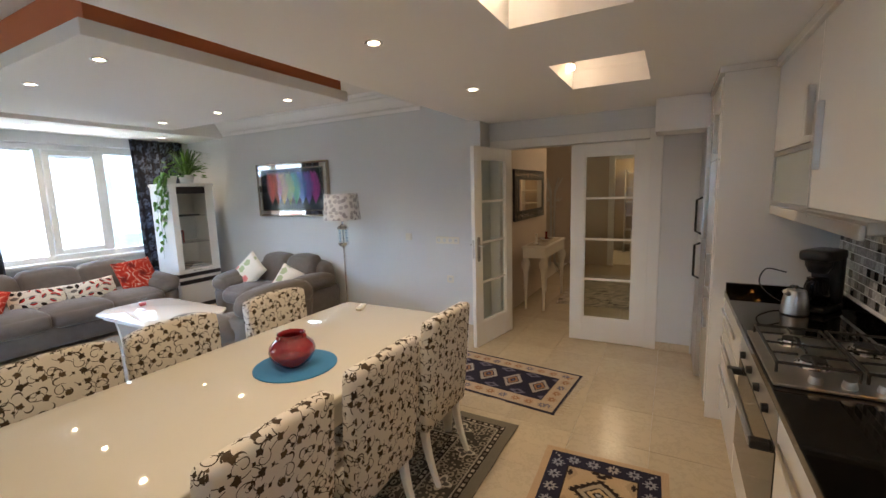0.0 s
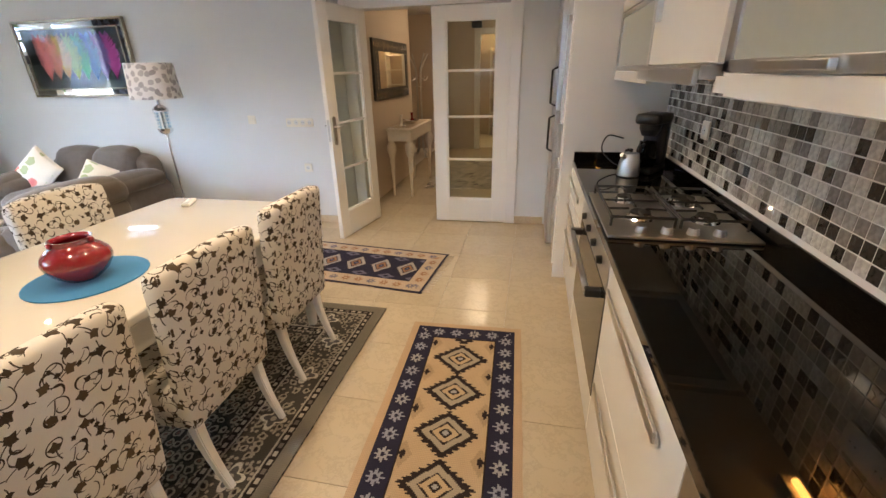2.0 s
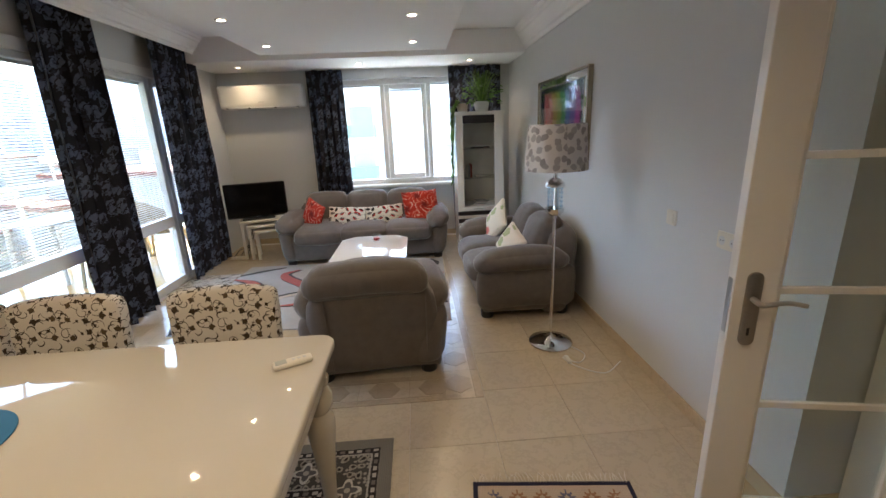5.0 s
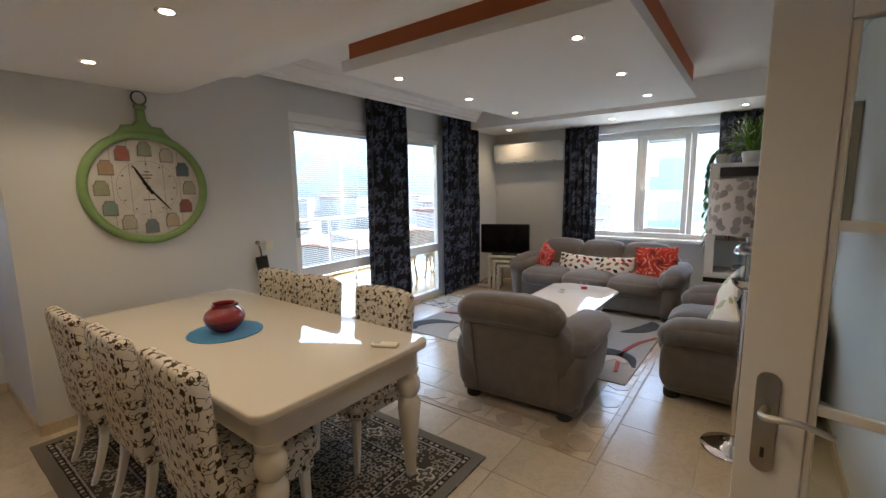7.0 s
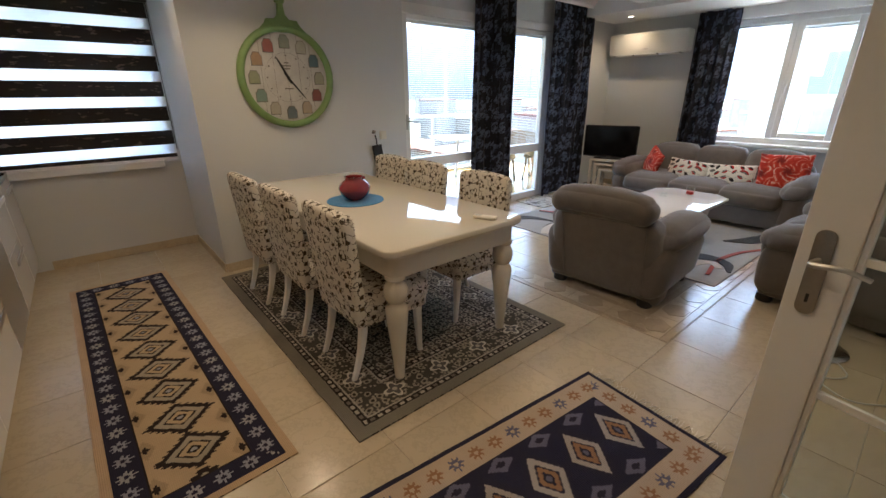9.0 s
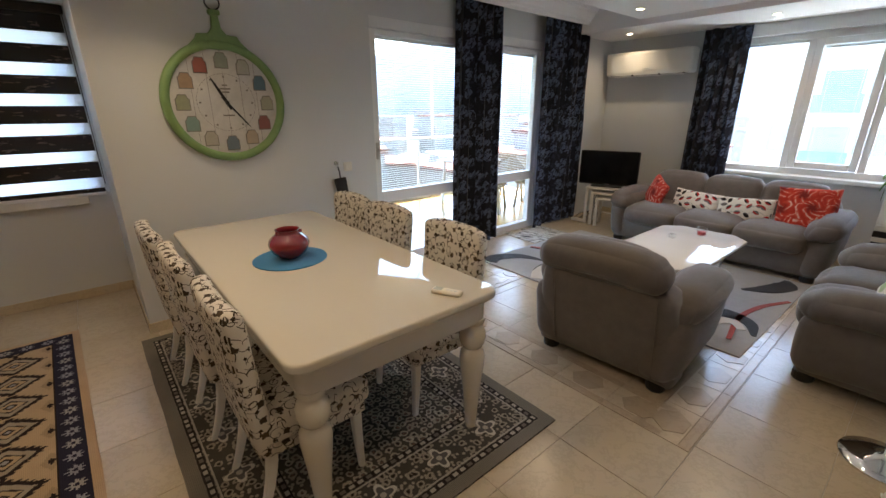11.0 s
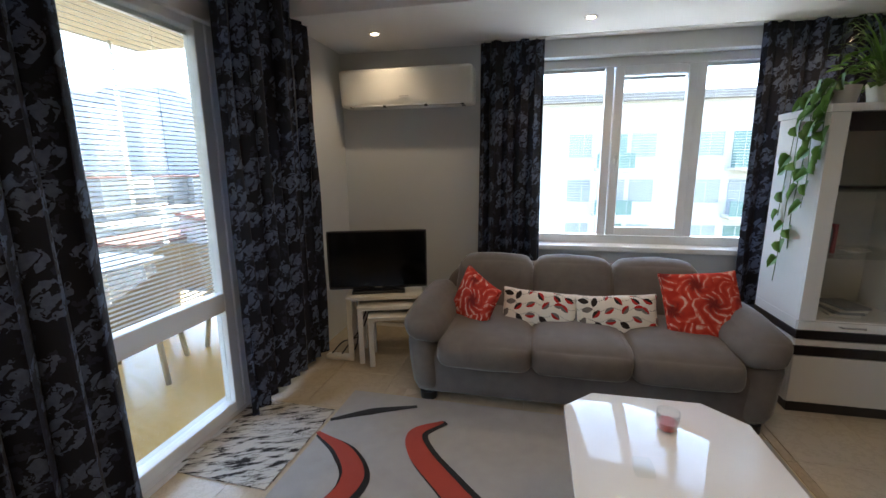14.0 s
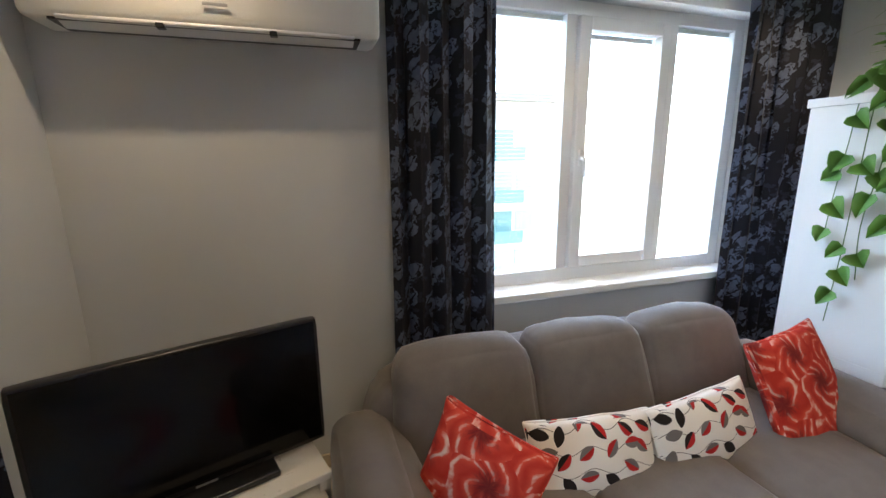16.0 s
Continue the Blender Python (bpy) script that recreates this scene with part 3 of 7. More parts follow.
# ---- plan: room from x -7.07 to 0.62, y -0.78 to 4.55; the hall lies beyond the double door ----
X_WEST, X_EAST, Y_NORTH, Y_DOOR, Y_KITCHEN = -7.065, 0.62, 4.305, 4.545, -0.78
Z_LOW, Z_STEP, Z_HIGH, Z_BAND, Z_PANEL = 2.25, 2.49, 2.68, 2.41, 2.385
SOUTH = pose(-1.15, 0.30, 0, 0, 0, 180.4)  # the clock and balcony wall: its own x runs west, its y out of the room


def along_south(x, y=0.0, z=0.0, turn=0.0):
    """A place on the balcony wall: world x, distance into the room, height; facing the room."""
    return SOUTH @ pose((-1.15 - x), -y, z, 0, 0, turn)


wall_north = solid("wall_north", box(-7.32, -2.0, Y_NORTH, Y_DOOR + 0.15, -0.05, 2.7), wall_paint, "smooth light blue-grey painted living room wall", "wall", kind="structure")
wall_door = ring_wall("wall_door", -2.0, X_EAST + 0.2, -0.05, 2.7, [(-1.90, -0.42, -0.05, 2.0)], 0.15, wall_paint, pose(0, Y_DOOR, 0), "light grey painted wall round the double door")
wall_east = solid("wall_east", box(X_EAST, X_EAST + 0.2, -1.03, Y_DOOR, -0.05, 2.7), wall_paint, "light grey wall behind the kitchen cabinets", "wall", kind="structure")
wall_kitchen = ring_wall("wall_kitchen", -X_EAST - 0.2, 1.15, -0.05, 2.7, [(-0.35, 1.06, 0.86, 2.2)], 0.25, wall_paint, pose(0, Y_KITCHEN, 0, 0, 0, 180), "grey kitchen end wall with a window")
wall_pier = solid("wall_pier", box(-1.40, -1.15, -1.03, 0.07, -0.05, 2.7), wall_paint, "grey wall corner between kitchen and dining area", "wall", kind="structure")
wall_south = ring_wall("wall_south", 0.0, 6.17, -0.05, 2.75, [(1.942, 4.982, 0.008, 2.27)], 0.25, wall_paint, SOUTH, "light grey wall with the clock and balcony glazing")
wall_west = ring_wall("wall_west", 0.0, 4.305, -0.05, 2.75, [(1.723, 3.676, 0.797, 2.28)], 0.25, wall_paint, pose(X_WEST, 0, 0, 0, 0, 90), "grey wall with a three-part window")

# ceilings
ceiling = ring_wall("ceiling", -2.0, X_EAST + 0.2, -Y_DOOR - 0.15, 1.03, [(-0.90, -0.40, -3.44, -2.76), (-0.90, -0.40, -2.09, -1.41), (-0.90, -0.40, -0.74, -0.06)], 0.12, ceiling_paint, pose(0, 0, Z_LOW, 90), "white lowered ceiling with three square light recesses")
ceiling["category"] = "ceiling"
bm = bmesh.new()
sec = [(-2.0, Z_LOW)] + [(-2.0 - 0.7 * i / 14, Z_LOW + (Z_STEP - Z_LOW) * (0.5 - 0.5 * math.cos(math.pi * i / 14))) for i in range(1, 15)] + [(-2.7, Z_HIGH + 0.1), (-2.0, Z_HIGH + 0.1)]
for y in (0.0, 4.35):
    bm.faces.new([bm.verts.new((x, y, z)) for x, z in sec])
bm.verts.ensure_lookup_table()
for i in range(len(sec)):
    j = (i + 1) % len(sec)
    bm.faces.new((bm.verts[i], bm.verts[j], bm.verts[j + len(sec)], bm.verts[i + len(sec)]))
bmesh.ops.recalc_face_normals(bm, faces=bm.faces[:])
solid("ceiling_curve", bm, ceiling_paint, "white plaster ceiling edge that curves upwards", "ceiling", kind="structure", smooth="edges")
solid("ceiling_living", box(-7.32, -2.7, 0.0, 4.35, Z_HIGH, Z_HIGH + 0.1), ceiling_paint, "white upper ceiling over the sitting area", "ceiling", kind="structure")
solid("ceiling_band", box(-7.32, -6.15, 0.0, 4.305, Z_BAND, Z_HIGH, 0.006), ceiling_paint, "white lowered ceiling band along the window wall", "ceiling", kind="structure")
panel = thing("ceiling_panel", pose(0, 0, 0), "white suspended plaster ceiling panel, orange cove glow painted on its upstand", "ceiling panel", kind="structure")
part("board", box(-5.66, -2.87, 1.33, 3.31, Z_PANEL, Z_PANEL + 0.085, 0.004), ceiling_paint, panel)
# the cove's orange glow is put into the upstand's colour; nothing here emits
part("upstand", box(-5.62, -2.91, 1.37, 3.27, Z_PANEL + 0.085, Z_HIGH), cove_glow_strip, panel, "upstand coloured rust-brown for an orange cove glow")
for k, (y0, y1) in enumerate(((2.76, 3.44), (1.41, 2.09), (0.06, 0.74))):
    rec = thing("ceiling_recess", pose(0, 0, 0), "square recessed ceiling light with two halogen bulbs", "ceiling light", "recessed square lights")
    b = box(-0.93, -0.37, y0 - 0.03, y1 + 0.03, Z_LOW + 0.20, Z_LOW + 0.23)
    for q in ((-0.93, -0.90, y0, y1), (-0.40, -0.37, y0, y1), (-0.93, -0.37, y0 - 0.03, y0), (-0.93, -0.37, y1, y1 + 0.03)):
        b = box(q[0], q[1], q[2], q[3], Z_LOW + 0.121, Z_LOW + 0.20, bm=b)
    part("housing", b, ceiling_paint, rec)
    for j in (0.25, 0.75):
        yy = y0 + (y1 - y0) * j
        part("lamp_holder", lathe([(0.018, Z_LOW + 0.12), (0.022, Z_LOW + 0.2)], 12, -0.87, yy), chrome, rec)
        part("bulb", lathe([(0.0, Z_LOW + 0.085), (0.012, Z_LOW + 0.09), (0.016, Z_LOW + 0.105), (0.012, Z_LOW + 0.12)], 12, -0.87, yy), bulb_mat, rec, "lit halogen bulb")
    lamp("POINT", "recess_lamp", (-0.81, (y0 + y1) / 2, Z_LOW + 0.1), (0, 0, 0), RECESS_W, (1.0, 0.52, 0.24), 0.07)
    lamp("SPOT", "recess_beam", (-0.75, (y0 + y1) / 2, Z_LOW + 0.08), (-0.75, (y0 + y1) / 2, 0), SPOT_W * 0.7, (1.0, 0.74, 0.46), 0.03, 150, 1.0)


def cornice(name, length_, low, at):
    """A moulded run from height low up to the ceiling."""
    sec = [(0, 0), (0.012, 0), (0.02, 0.15), (0.045, 0.21), (0.052, 0.33), (0.075, 0.46), (0.098, 0.65), (0.112, 0.68), (0.12, 0.80), (0.135, 0.84), (0.14, 1), (0, 1)]
    b = bmesh.new()
    for x in (0, length_):
        b.faces.new([b.verts.new((x, -y, low + (Z_HIGH - low) * z)) for y, z in sec])
    b.verts.ensure_lookup_table()
    n = len(sec)
    for i in range(n):
        j = (i + 1) % n
        b.faces.new((b.verts[i], b.verts[j], b.verts[j + n], b.verts[i + n]))
    bmesh.ops.recalc_face_normals(b, faces=b.faces[:])
    return solid(name, b, ceiling_paint, "white moulded plaster cornice under the ceiling", "cornice", kind="structure", at=at)


cornice("trim_cornice_north", 3.45, 2.44, pose(-6.15, Y_NORTH, 0))
# stands off the wall as a pelmet, with the curtains behind it
cornice("trim_cornice_south", 3.45, 2.50, along_south(-2.7, 0.16))

# skirting
for name, b, at in (
    ("baseboard_north", box(-7.06, -2.0, -0.011, 0, 0, 0.075, 0.002), pose(0, Y_NORTH, 0)),
    ("baseboard_return", box(0, 0.24, -0.011, 0, 0, 0.075, 0.002), pose(-2.0, Y_NORTH, 0, 0, 0, 90)),
    ("baseboard_door", box(-0.33, -0.05, -0.011, 0, 0, 0.075, 0.002), pose(0, Y_DOOR, 0)),
    ("baseboard_clock", box(0.0, 1.94, -0.011, 0, 0, 0.075, 0.002), SOUTH),
    ("baseboard_pier", box(-1.08, 0.0, -0.011, 0, 0, 0.075, 0.002), pose(-1.15, 0.30, 0, 0, 0, 90)),
    ("baseboard_kitchen", box(0.0, 1.15, -0.011, 0, 0, 0.075, 0.002), pose(0, Y_KITCHEN, 0, 0, 0, 180)),
    ("baseboard_west", box(0.3, 4.3, -0.011, 0, 0, 0.075, 0.002), pose(X_WEST, 0, 0, 0, 0, 90)),
):
    solid(name, b, skirt_mat, "low cream tile skirting along the wall", "baseboard", kind="structure", at=at)
part("pier_face", box(-1.153, -1.15, 0.07, 0.30, -0.05, 2.7), wall_paint, wall_pier)

# downlights
def downlight(x, y, z, watts):
    d = thing("downlight", pose(x, y, z), "small round chrome recessed downlight, lit", "ceiling light", "recessed downlights")
    part("rim", lathe([(0.028, 0.0), (0.028, -0.004), (0.036, -0.006), (0.044, -0.003), (0.045, 0.002)], 24), chrome, d)
    part("bulb", lathe([(0.0, -0.003), (0.02, -0.002), (0.0275, 0.0)], 16), bulb_mat, d, "lit warm white bulb")
    lamp("SPOT", "downlight_lamp", (x, y, z - 0.02), (x, y, 0), watts, (1.0, 0.76, 0.50), 0.02, 140, 1.0)


for y in (0.86, 1.90, 3.01):
    downlight(-1.49, y, Z_LOW, SPOT_W)
for x in (-3.24, -4.23, -5.20):
    for y in (1.56, 2.95):
        downlight(x, y, Z_PANEL, SPOT_W)
for y in (0.75, 2.26, 3.68):
    downlight(-6.6, y, Z_BAND, SPOT_W)

# hall beyond the double door
solid("hall_wall_niche", box(-2.75, -2.6, 6.9, 8.9, -0.05, 2.6), hall_paint, "warm beige painted hall wall", "wall", kind="structure")
solid("hall_wall_corner", box(-2.75, -2.2, 6.75, 6.9, -0.05, 2.6), hall_paint, "warm beige painted hall wall", "wall", kind="structure")
solid("hall_wall_left", box(-2.2, -2.0, Y_DOOR + 0.15, 6.9, -0.05, 2.6), hall_paint, "warm beige painted hall wall", "wall", kind="structure")
ring_wall("hall_wall_far", -2.75, 0.8, -0.05, 2.6, [(-1.22, -0.42, -0.05, 2.05)], 0.15, hall_paint, pose(0, 8.9, 0), "beige hall end wall with a doorway")
solid("hall_wall_right", box(0.35, 0.5, Y_DOOR + 0.15, 8.9, -0.05, 2.6), hall_paint, "warm beige painted hall wall", "wall", kind="structure")
solid("hall_ceiling", box(-2.75, 0.8, Y_DOOR + 0.15, 11.2, 2.4, 2.5), ceiling_paint, "plain white hall ceiling", "ceiling", kind="structure")
solid("back_room_wall", box(-2.0, 0.8, 11.0, 11.2, -0.05, 2.4), hall_paint, "plain beige wall of the room behind the hall", "wall", kind="structure")
solid("back_room_wall_left", box(-2.0, -1.85, 9.05, 11.0, -0.05, 2.4), hall_paint, "plain beige wall of the room behind the hall", "wall", kind="structure")
solid("back_room_wall_right", box(0.65, 0.8, 9.05, 11.0, -0.05, 2.4), hall_paint, "plain beige wall of the room behind the hall", "wall", kind="structure")
# two unseen ceiling lamps, added to light the hall and the room behind
for name, x, y, w, col in (("hall_lamp", -0.9, 6.6, HALL_W, (1.0, 0.72, 0.45)), ("back_room_lamp", -0.7, 10.0, HALL_W * 1.3, (1.0, 0.66, 0.30))):
    d = thing("ceiling_lamp", pose(x, y, 2.4), "flat round white glass ceiling lamp, lit, added out of view", "ceiling light")
    part("base", lathe([(0.14, 0), (0.14, -0.015), (0.0, -0.015)], 24), chrome, d)
    part("bowl", lathe([(0.13, -0.015), (0.12, -0.05), (0.07, -0.075), (0.0, -0.082)], 24), glow("lamp_bowl_glow", (1.0, 0.8, 0.55), 0.5), d)
    lamp("POINT", name, (x, y, 2.24), (x, y, 0), w, col, 0.08)


# ---- windows and doors ----
def bars(parent, name, rects, y0, y1, material, bevel=0.004):
    for x0, x1, z0, z1 in rects:
        part(name, box(x0, x1, y0, y1, z0, z1, bevel), material, parent)


def pane(parent, x0, x1, y, z0, z1, material=None, name="pane"):
    g = part(name, box(x0, x1, y - 0.003, y + 0.003, z0, z1), material or clear_glass, parent)
    g.visible_shadow = False
    return g


def blind(parent, x0, x1, y, z0, z1, pitch, tilt=-28, depth=0.012):
    """A fine slatted blind inside the glazing: head, slats and two ladder cords."""
    part("blind_head", box(x0, x1, y - 0.012, y + 0.012, z1 - 0.022, z1, 0.002), pvc_white, parent)
    b = bmesh.new()
    c, s = math.cos(radians(tilt)) * depth / 2, math.sin(radians(tilt)) * depth / 2
    z = z0 + 0.012
    while z < z1 - 0.03:
        q = [b.verts.new(p) for p in ((x0, y - c, z + s), (x1, y - c, z + s), (x1, y + c, z - s), (x0, y + c, z - s))]
        b.faces.new(q)
        z += pitch
    sl = part("slats", b, slat_mat, parent, "fine white horizontal slats, half open")
    sl["kind"] = "stuff"
    for f in (0.2, 0.8):
        xx = x0 + (x1 - x0) * f
        part("ladder_cord", tube([(xx, y - 0.009, z0), (xx, y - 0.009, z1 - 0.02)], 0.0012, 5), cord_mat, parent)


slat_mat = plain("white_slat", (0.75, 0.76, 0.77), 0.5, var=0.02, bump=0)

# three-part window on the west wall; local x runs along y, local y out of the room
win = thing("window_1", pose(X_WEST, -0.02, -0.122, 0, 0, 90) @ Matrix.Diagonal((1.05, 1, 1.107, 1)), "white plastic three-part window with slatted blinds", "window", kind="structure")
bars(win, "window_frame", ((1.66, 1.73, 0.83, 2.17), (3.45, 3.52, 0.83, 2.17), (1.73, 3.45, 0.83, 0.90), (1.73, 3.45, 2.11, 2.17), (2.36, 2.42, 0.90, 2.11), (2.99, 3.05, 0.90, 2.11)), 0.11, 0.18, pvc_white)
sash = part("sash", box(2.425, 2.49, 0.085, 0.15, 0.905, 2.105, 0.006), pvc_white, win, "opening white sash with handle")
for q in ((2.925, 2.985, 0.905, 2.105), (2.49, 2.925, 0.905, 0.965), (2.49, 2.925, 2.045, 2.105)):
    part("sash_bar", box(q[0], q[1], 0.085, 0.15, q[2], q[3], 0.006), pvc_white, sash)
hd = part("handle", box(2.447, 2.468, 0.072, 0.085, 1.42, 1.5, 0.004), pvc_white, sash)
part("lever", tube([(2.457, 0.072, 1.46), (2.457, 0.045, 1.46), (2.457, 0.04, 1.45), (2.457, 0.04, 1.37)], 0.008, 8), pvc_white, sash)
for x0, x1, z0, z1 in ((1.73, 2.36, 0.90, 2.11), (2.49, 2.925, 0.965, 2.045), (3.05, 3.45, 0.90, 2.11)):
    pane(win, x0, x1, 0.135, z0, z1)
    blind(win, x0 + 0.004, x1 - 0.004, 0.155, z0 + 0.002, z1 - 0.002, 0.019, 10, 0.007)
part("window_sill", box(1.62, 3.56, -0.06, 0.11, 0.80, 0.838, 0.006), pvc_white, win)
part("outer_sill", box(1.6, 3.58, 0.18, 0.32, 0.79, 0.825, 0.004), pvc_white, win)

# balcony glazing in the south wall
gl = thing("door_balcony", SOUTH @ pose(0.122, 0, -0.036) @ Matrix.Diagonal((1, 1, 1.093, 1)), "white plastic balcony door and side lights with slatted blinds", "balcony door", kind="structure")
x_cuts = (1.82, 3.02, 4.22, 4.86)
part("frame_head", box(1.82, 4.86, 0.03, 0.11, 2.03, 2.11, 0.005), pvc_white, gl)
part("threshold", box(1.82, 4.86, 0.03, 0.14, 0.04, 0.065, 0.004), pvc_white, gl)
for x0, x1 in zip(x_cuts, x_cuts[1:]):
    s = part("sash", box(x0 + 0.005, x0 + 0.075, 0.025, 0.095, 0.067, 2.028, 0.006), pvc_white, gl)
    for q in ((x1 - 0.075, x1 - 0.005, 0.067, 2.028), (x0 + 0.075, x1 - 0.075, 0.067, 0.125), (x0 + 0.075, x1 - 0.075, 0.635, 0.735), (x0 + 0.075, x1 - 0.075, 1.985, 2.028)):
        part("sash_bar", box(q[0], q[1], 0.025, 0.095, q[2], q[3], 0.006), pvc_white, s)
    pane(gl, x0 + 0.075, x1 - 0.075, 0.06, 0.735, 1.985)
    pane(gl, x0 + 0.075, x1 - 0.075, 0.06, 0.125, 0.635)
    blind(gl, x0 + 0.08, x1 - 0.08, 0.08, 0.737, 1.983, 0.019)
part("handle_plate", box(1.845, 1.872, 0.012, 0.025, 1.02, 1.16, 0.004), steel, gl)
part("handle_lever", tube([(1.858, 0.02, 1.10), (1.858, -0.03, 1.10), (1.87, -0.036, 1.10), (1.98, -0.036, 1.10)], 0.009, 8), steel, gl)
part("reveal_head", box(1.82, 4.86, -0.004, 0.03, 2.03, 2.11, 0.004), pvc_white, gl)

# kitchen window with its striped roller blind
kw = thing("window_2", pose(0, Y_KITCHEN, 0, 0, 0, 180), "white kitchen window behind a striped roller blind", "window", kind="structure")
bars(kw, "window_frame", ((-0.35, -0.28, 0.86, 2.2), (0.99, 1.06, 0.86, 2.2), (-0.28, 0.99, 0.86, 0.93), (-0.28, 0.99, 2.13, 2.2), (0.32, 0.40, 0.93, 2.13)), 0.11, 0.18, pvc_white)
pane(kw, -0.28, 0.32, 0.145, 0.93, 2.13)
pane(kw, 0.40, 0.99, 0.145, 0.93, 2.13)
part("window_sill", box(-0.4, 1.0, -0.05, 0.11, 0.80, 0.868, 0.006), pvc_white, kw)


def day_night_cloth():
    p = Pat("sheer_white_stripe", 0.8)
    n = p.noise(1.5, 3, stretch=(6, 1, 1))
    p.colour(p.scale((0.78, 0.80, 0.83), (n - 0.5) * 0.15 + 1.0))
    p.p.inputs["Transmission Weight"].default_value = 0.0
    t = p.t.nodes.new("ShaderNodeBsdfTranslucent")
    t.inputs[0].default_value = (0.93, 0.95, 0.97, 1)
    mx = p.t.nodes.new("ShaderNodeMixShader")
    mx.inputs[0].default_value = 0.65
    p.link(p.p.outputs[0], mx.inputs[1])
    p.link(t.outputs[0], mx.inputs[2])
    p.link(mx.outputs[0], p.t.nodes["Material Output"].inputs[0])
    return p.m


def dark_stripe_cloth():
    p = Pat("black_figured_stripe", 0.6)
    n = p.noise(1.0, 4, stretch=(9, 1, 34), rough=0.6)
    m = p.noise(14, 2)
    col = p.mix(n > 0.6, (0.010, 0.008, 0.008), p.mix(m, (0.16, 0.085, 0.06), (0.09, 0.09, 0.10)))
    p.colour(col)
    return p.m


rb = thing("roller_blind", pose(0, Y_KITCHEN, 0, 0, 0, 180), "day-and-night roller blind in black and white stripes", "roller blind")
part("cassette", box(-0.42, 1.14, -0.075, -0.015, 2.185, 2.245, 0.01), black_band, rb)
white_stripe, black_stripe = day_night_cloth(), dark_stripe_cloth()
z = 2.19
i = 0
while z > 0.90:
    h_ = 0.126 if i % 2 == 0 else 0.086
    z1 = max(z - h_, 0.885)
    part("dark_stripe" if i % 2 == 0 else "light_stripe", box(-0.40, 1.12, -0.034, -0.031, z1, z), black_stripe if i % 2 == 0 else white_stripe, rb)
    z, i = z1, i + 1
part("bottom_rail", box(-0.40, 1.12, -0.045, -0.02, 0.862, 0.885, 0.004), pvc_white, rb)
part("pull_chain", tube([(1.128, -0.04, 2.2), (1.13, -0.04, 1.5), (1.128, -0.04, 0.95)], 0.003, 6), black_plastic, rb)


# double door to the hall
df = thing("door_frame", pose(0, Y_DOOR, 0), "white painted double door frame with wide casing", "door frame", kind="structure")
for x0, x1, z0, z1 in ((-1.99, -1.88, 0, 2.06), (-0.44, -0.33, 0, 2.06), (-1.88, -0.44, 1.97, 2.06)):
    part("casing", box(x0, x1, -0.018, 0.012, z0, z1, 0.005), white_satin, df)
for x0, x1, z0, z1 in ((-1.905, -1.88, 0, 1.995), (-0.44, -0.415, 0, 1.995), (-1.88, -0.44, 1.97, 1.995)):
    part("jamb", box(x0, x1, 0.012, 0.16, z0, z1, 0.002), white_satin, df)


def glazed_leaf(name, w, at, label, lever, side=1):
    """A tall glazed leaf; its own x runs from the hinge to the lock, z up."""
    d = thing(name, at, label, "door", kind="structure")
    t, st = 0.02, 0.125
    for x0, x1, z0, z1 in ((0, st, 0.008, 1.96), (w - st, w, 0.008, 1.96), (st, w - st, 0.008, 0.24), (st, w - st, 1.835, 1.96)):
        part("rail", box(x0, x1, -t, t, z0, z1, 0.003), white_satin, d)
    pane(d, st, w - st, 0.0, 0.24, 1.835, door_glass)
    for z in (0.64, 1.04, 1.44):
        part("glazing_bar", box(st, w - st, -0.008, 0.008, z - 0.011, z + 0.011, 0.002), white_satin, d)
    for x0, x1, z0, z1 in ((st, st + 0.014, 0.24, 1.835), (w - st - 0.014, w - st, 0.24, 1.835), (st + 0.014, w - st - 0.014, 0.24, 0.254), (st + 0.014, w - st - 0.014, 1.876, 1.835)):
        part("bead", box(x0, x1, -0.013, 0.013, z0, z1, 0.003), white_satin, d)
    for z in (0.25, 1.05, 1.80):
        part("hinge", lathe([(0.007, z - 0.05), (0.008, z - 0.045), (0.008, z + 0.045), (0.007, z + 0.05)], 10, -0.004, -t - 0.004), chrome, d)
    if lever:
        for s in (-1, 1):
            y = s * (t + 0.004)
            b = slab(rounded(-0.0225, 0.0225, -0.12, 0.12, 0.021, 5), -0.004, 0.004, 0.002, 2)
            for v in b.verts:
                v.co = Vector((v.co.x + w - 0.055, y + v.co.z, v.co.y + 0.985))
            bmesh.ops.recalc_face_normals(b, faces=b.faces[:])
            pl = part("lock_plate", b, bronze_steel, d, "worn steel lock plate", smooth="edges")
            part("keyhole", box(w - 0.059, w - 0.051, y + s * 0.0035, y + s * 0.005, 0.90, 0.925, 0.001), black_plastic, pl)
            part("lever", tube([(w - 0.055, y, 1.02), (w - 0.055, y + s * 0.045, 1.02), (w - 0.075, y + s * 0.052, 1.022), (w - 0.12, y + s * 0.05, 1.028), (w - 0.175, y + s * 0.048, 1.018)], lambda q: 0.0095 - 0.003 * q, 10, smooth_n=5), steel, pl)
        part("latch_plate", box(w - 0.001, w + 0.0015, -0.011, 0.011, 0.9, 1.08, 0.0005), steel, d)
    return d


glazed_leaf("door_1", 0.70, pose(-1.765, 4.54, 0, 0, 0, 259.5), "white double door leaf with glazed panel, standing open", True)
glazed_leaf("door_2", 0.70, pose(-0.425, 4.545, 0, 0, 0, 181.5), "white double door leaf with glazed panel, nearly shut", False)

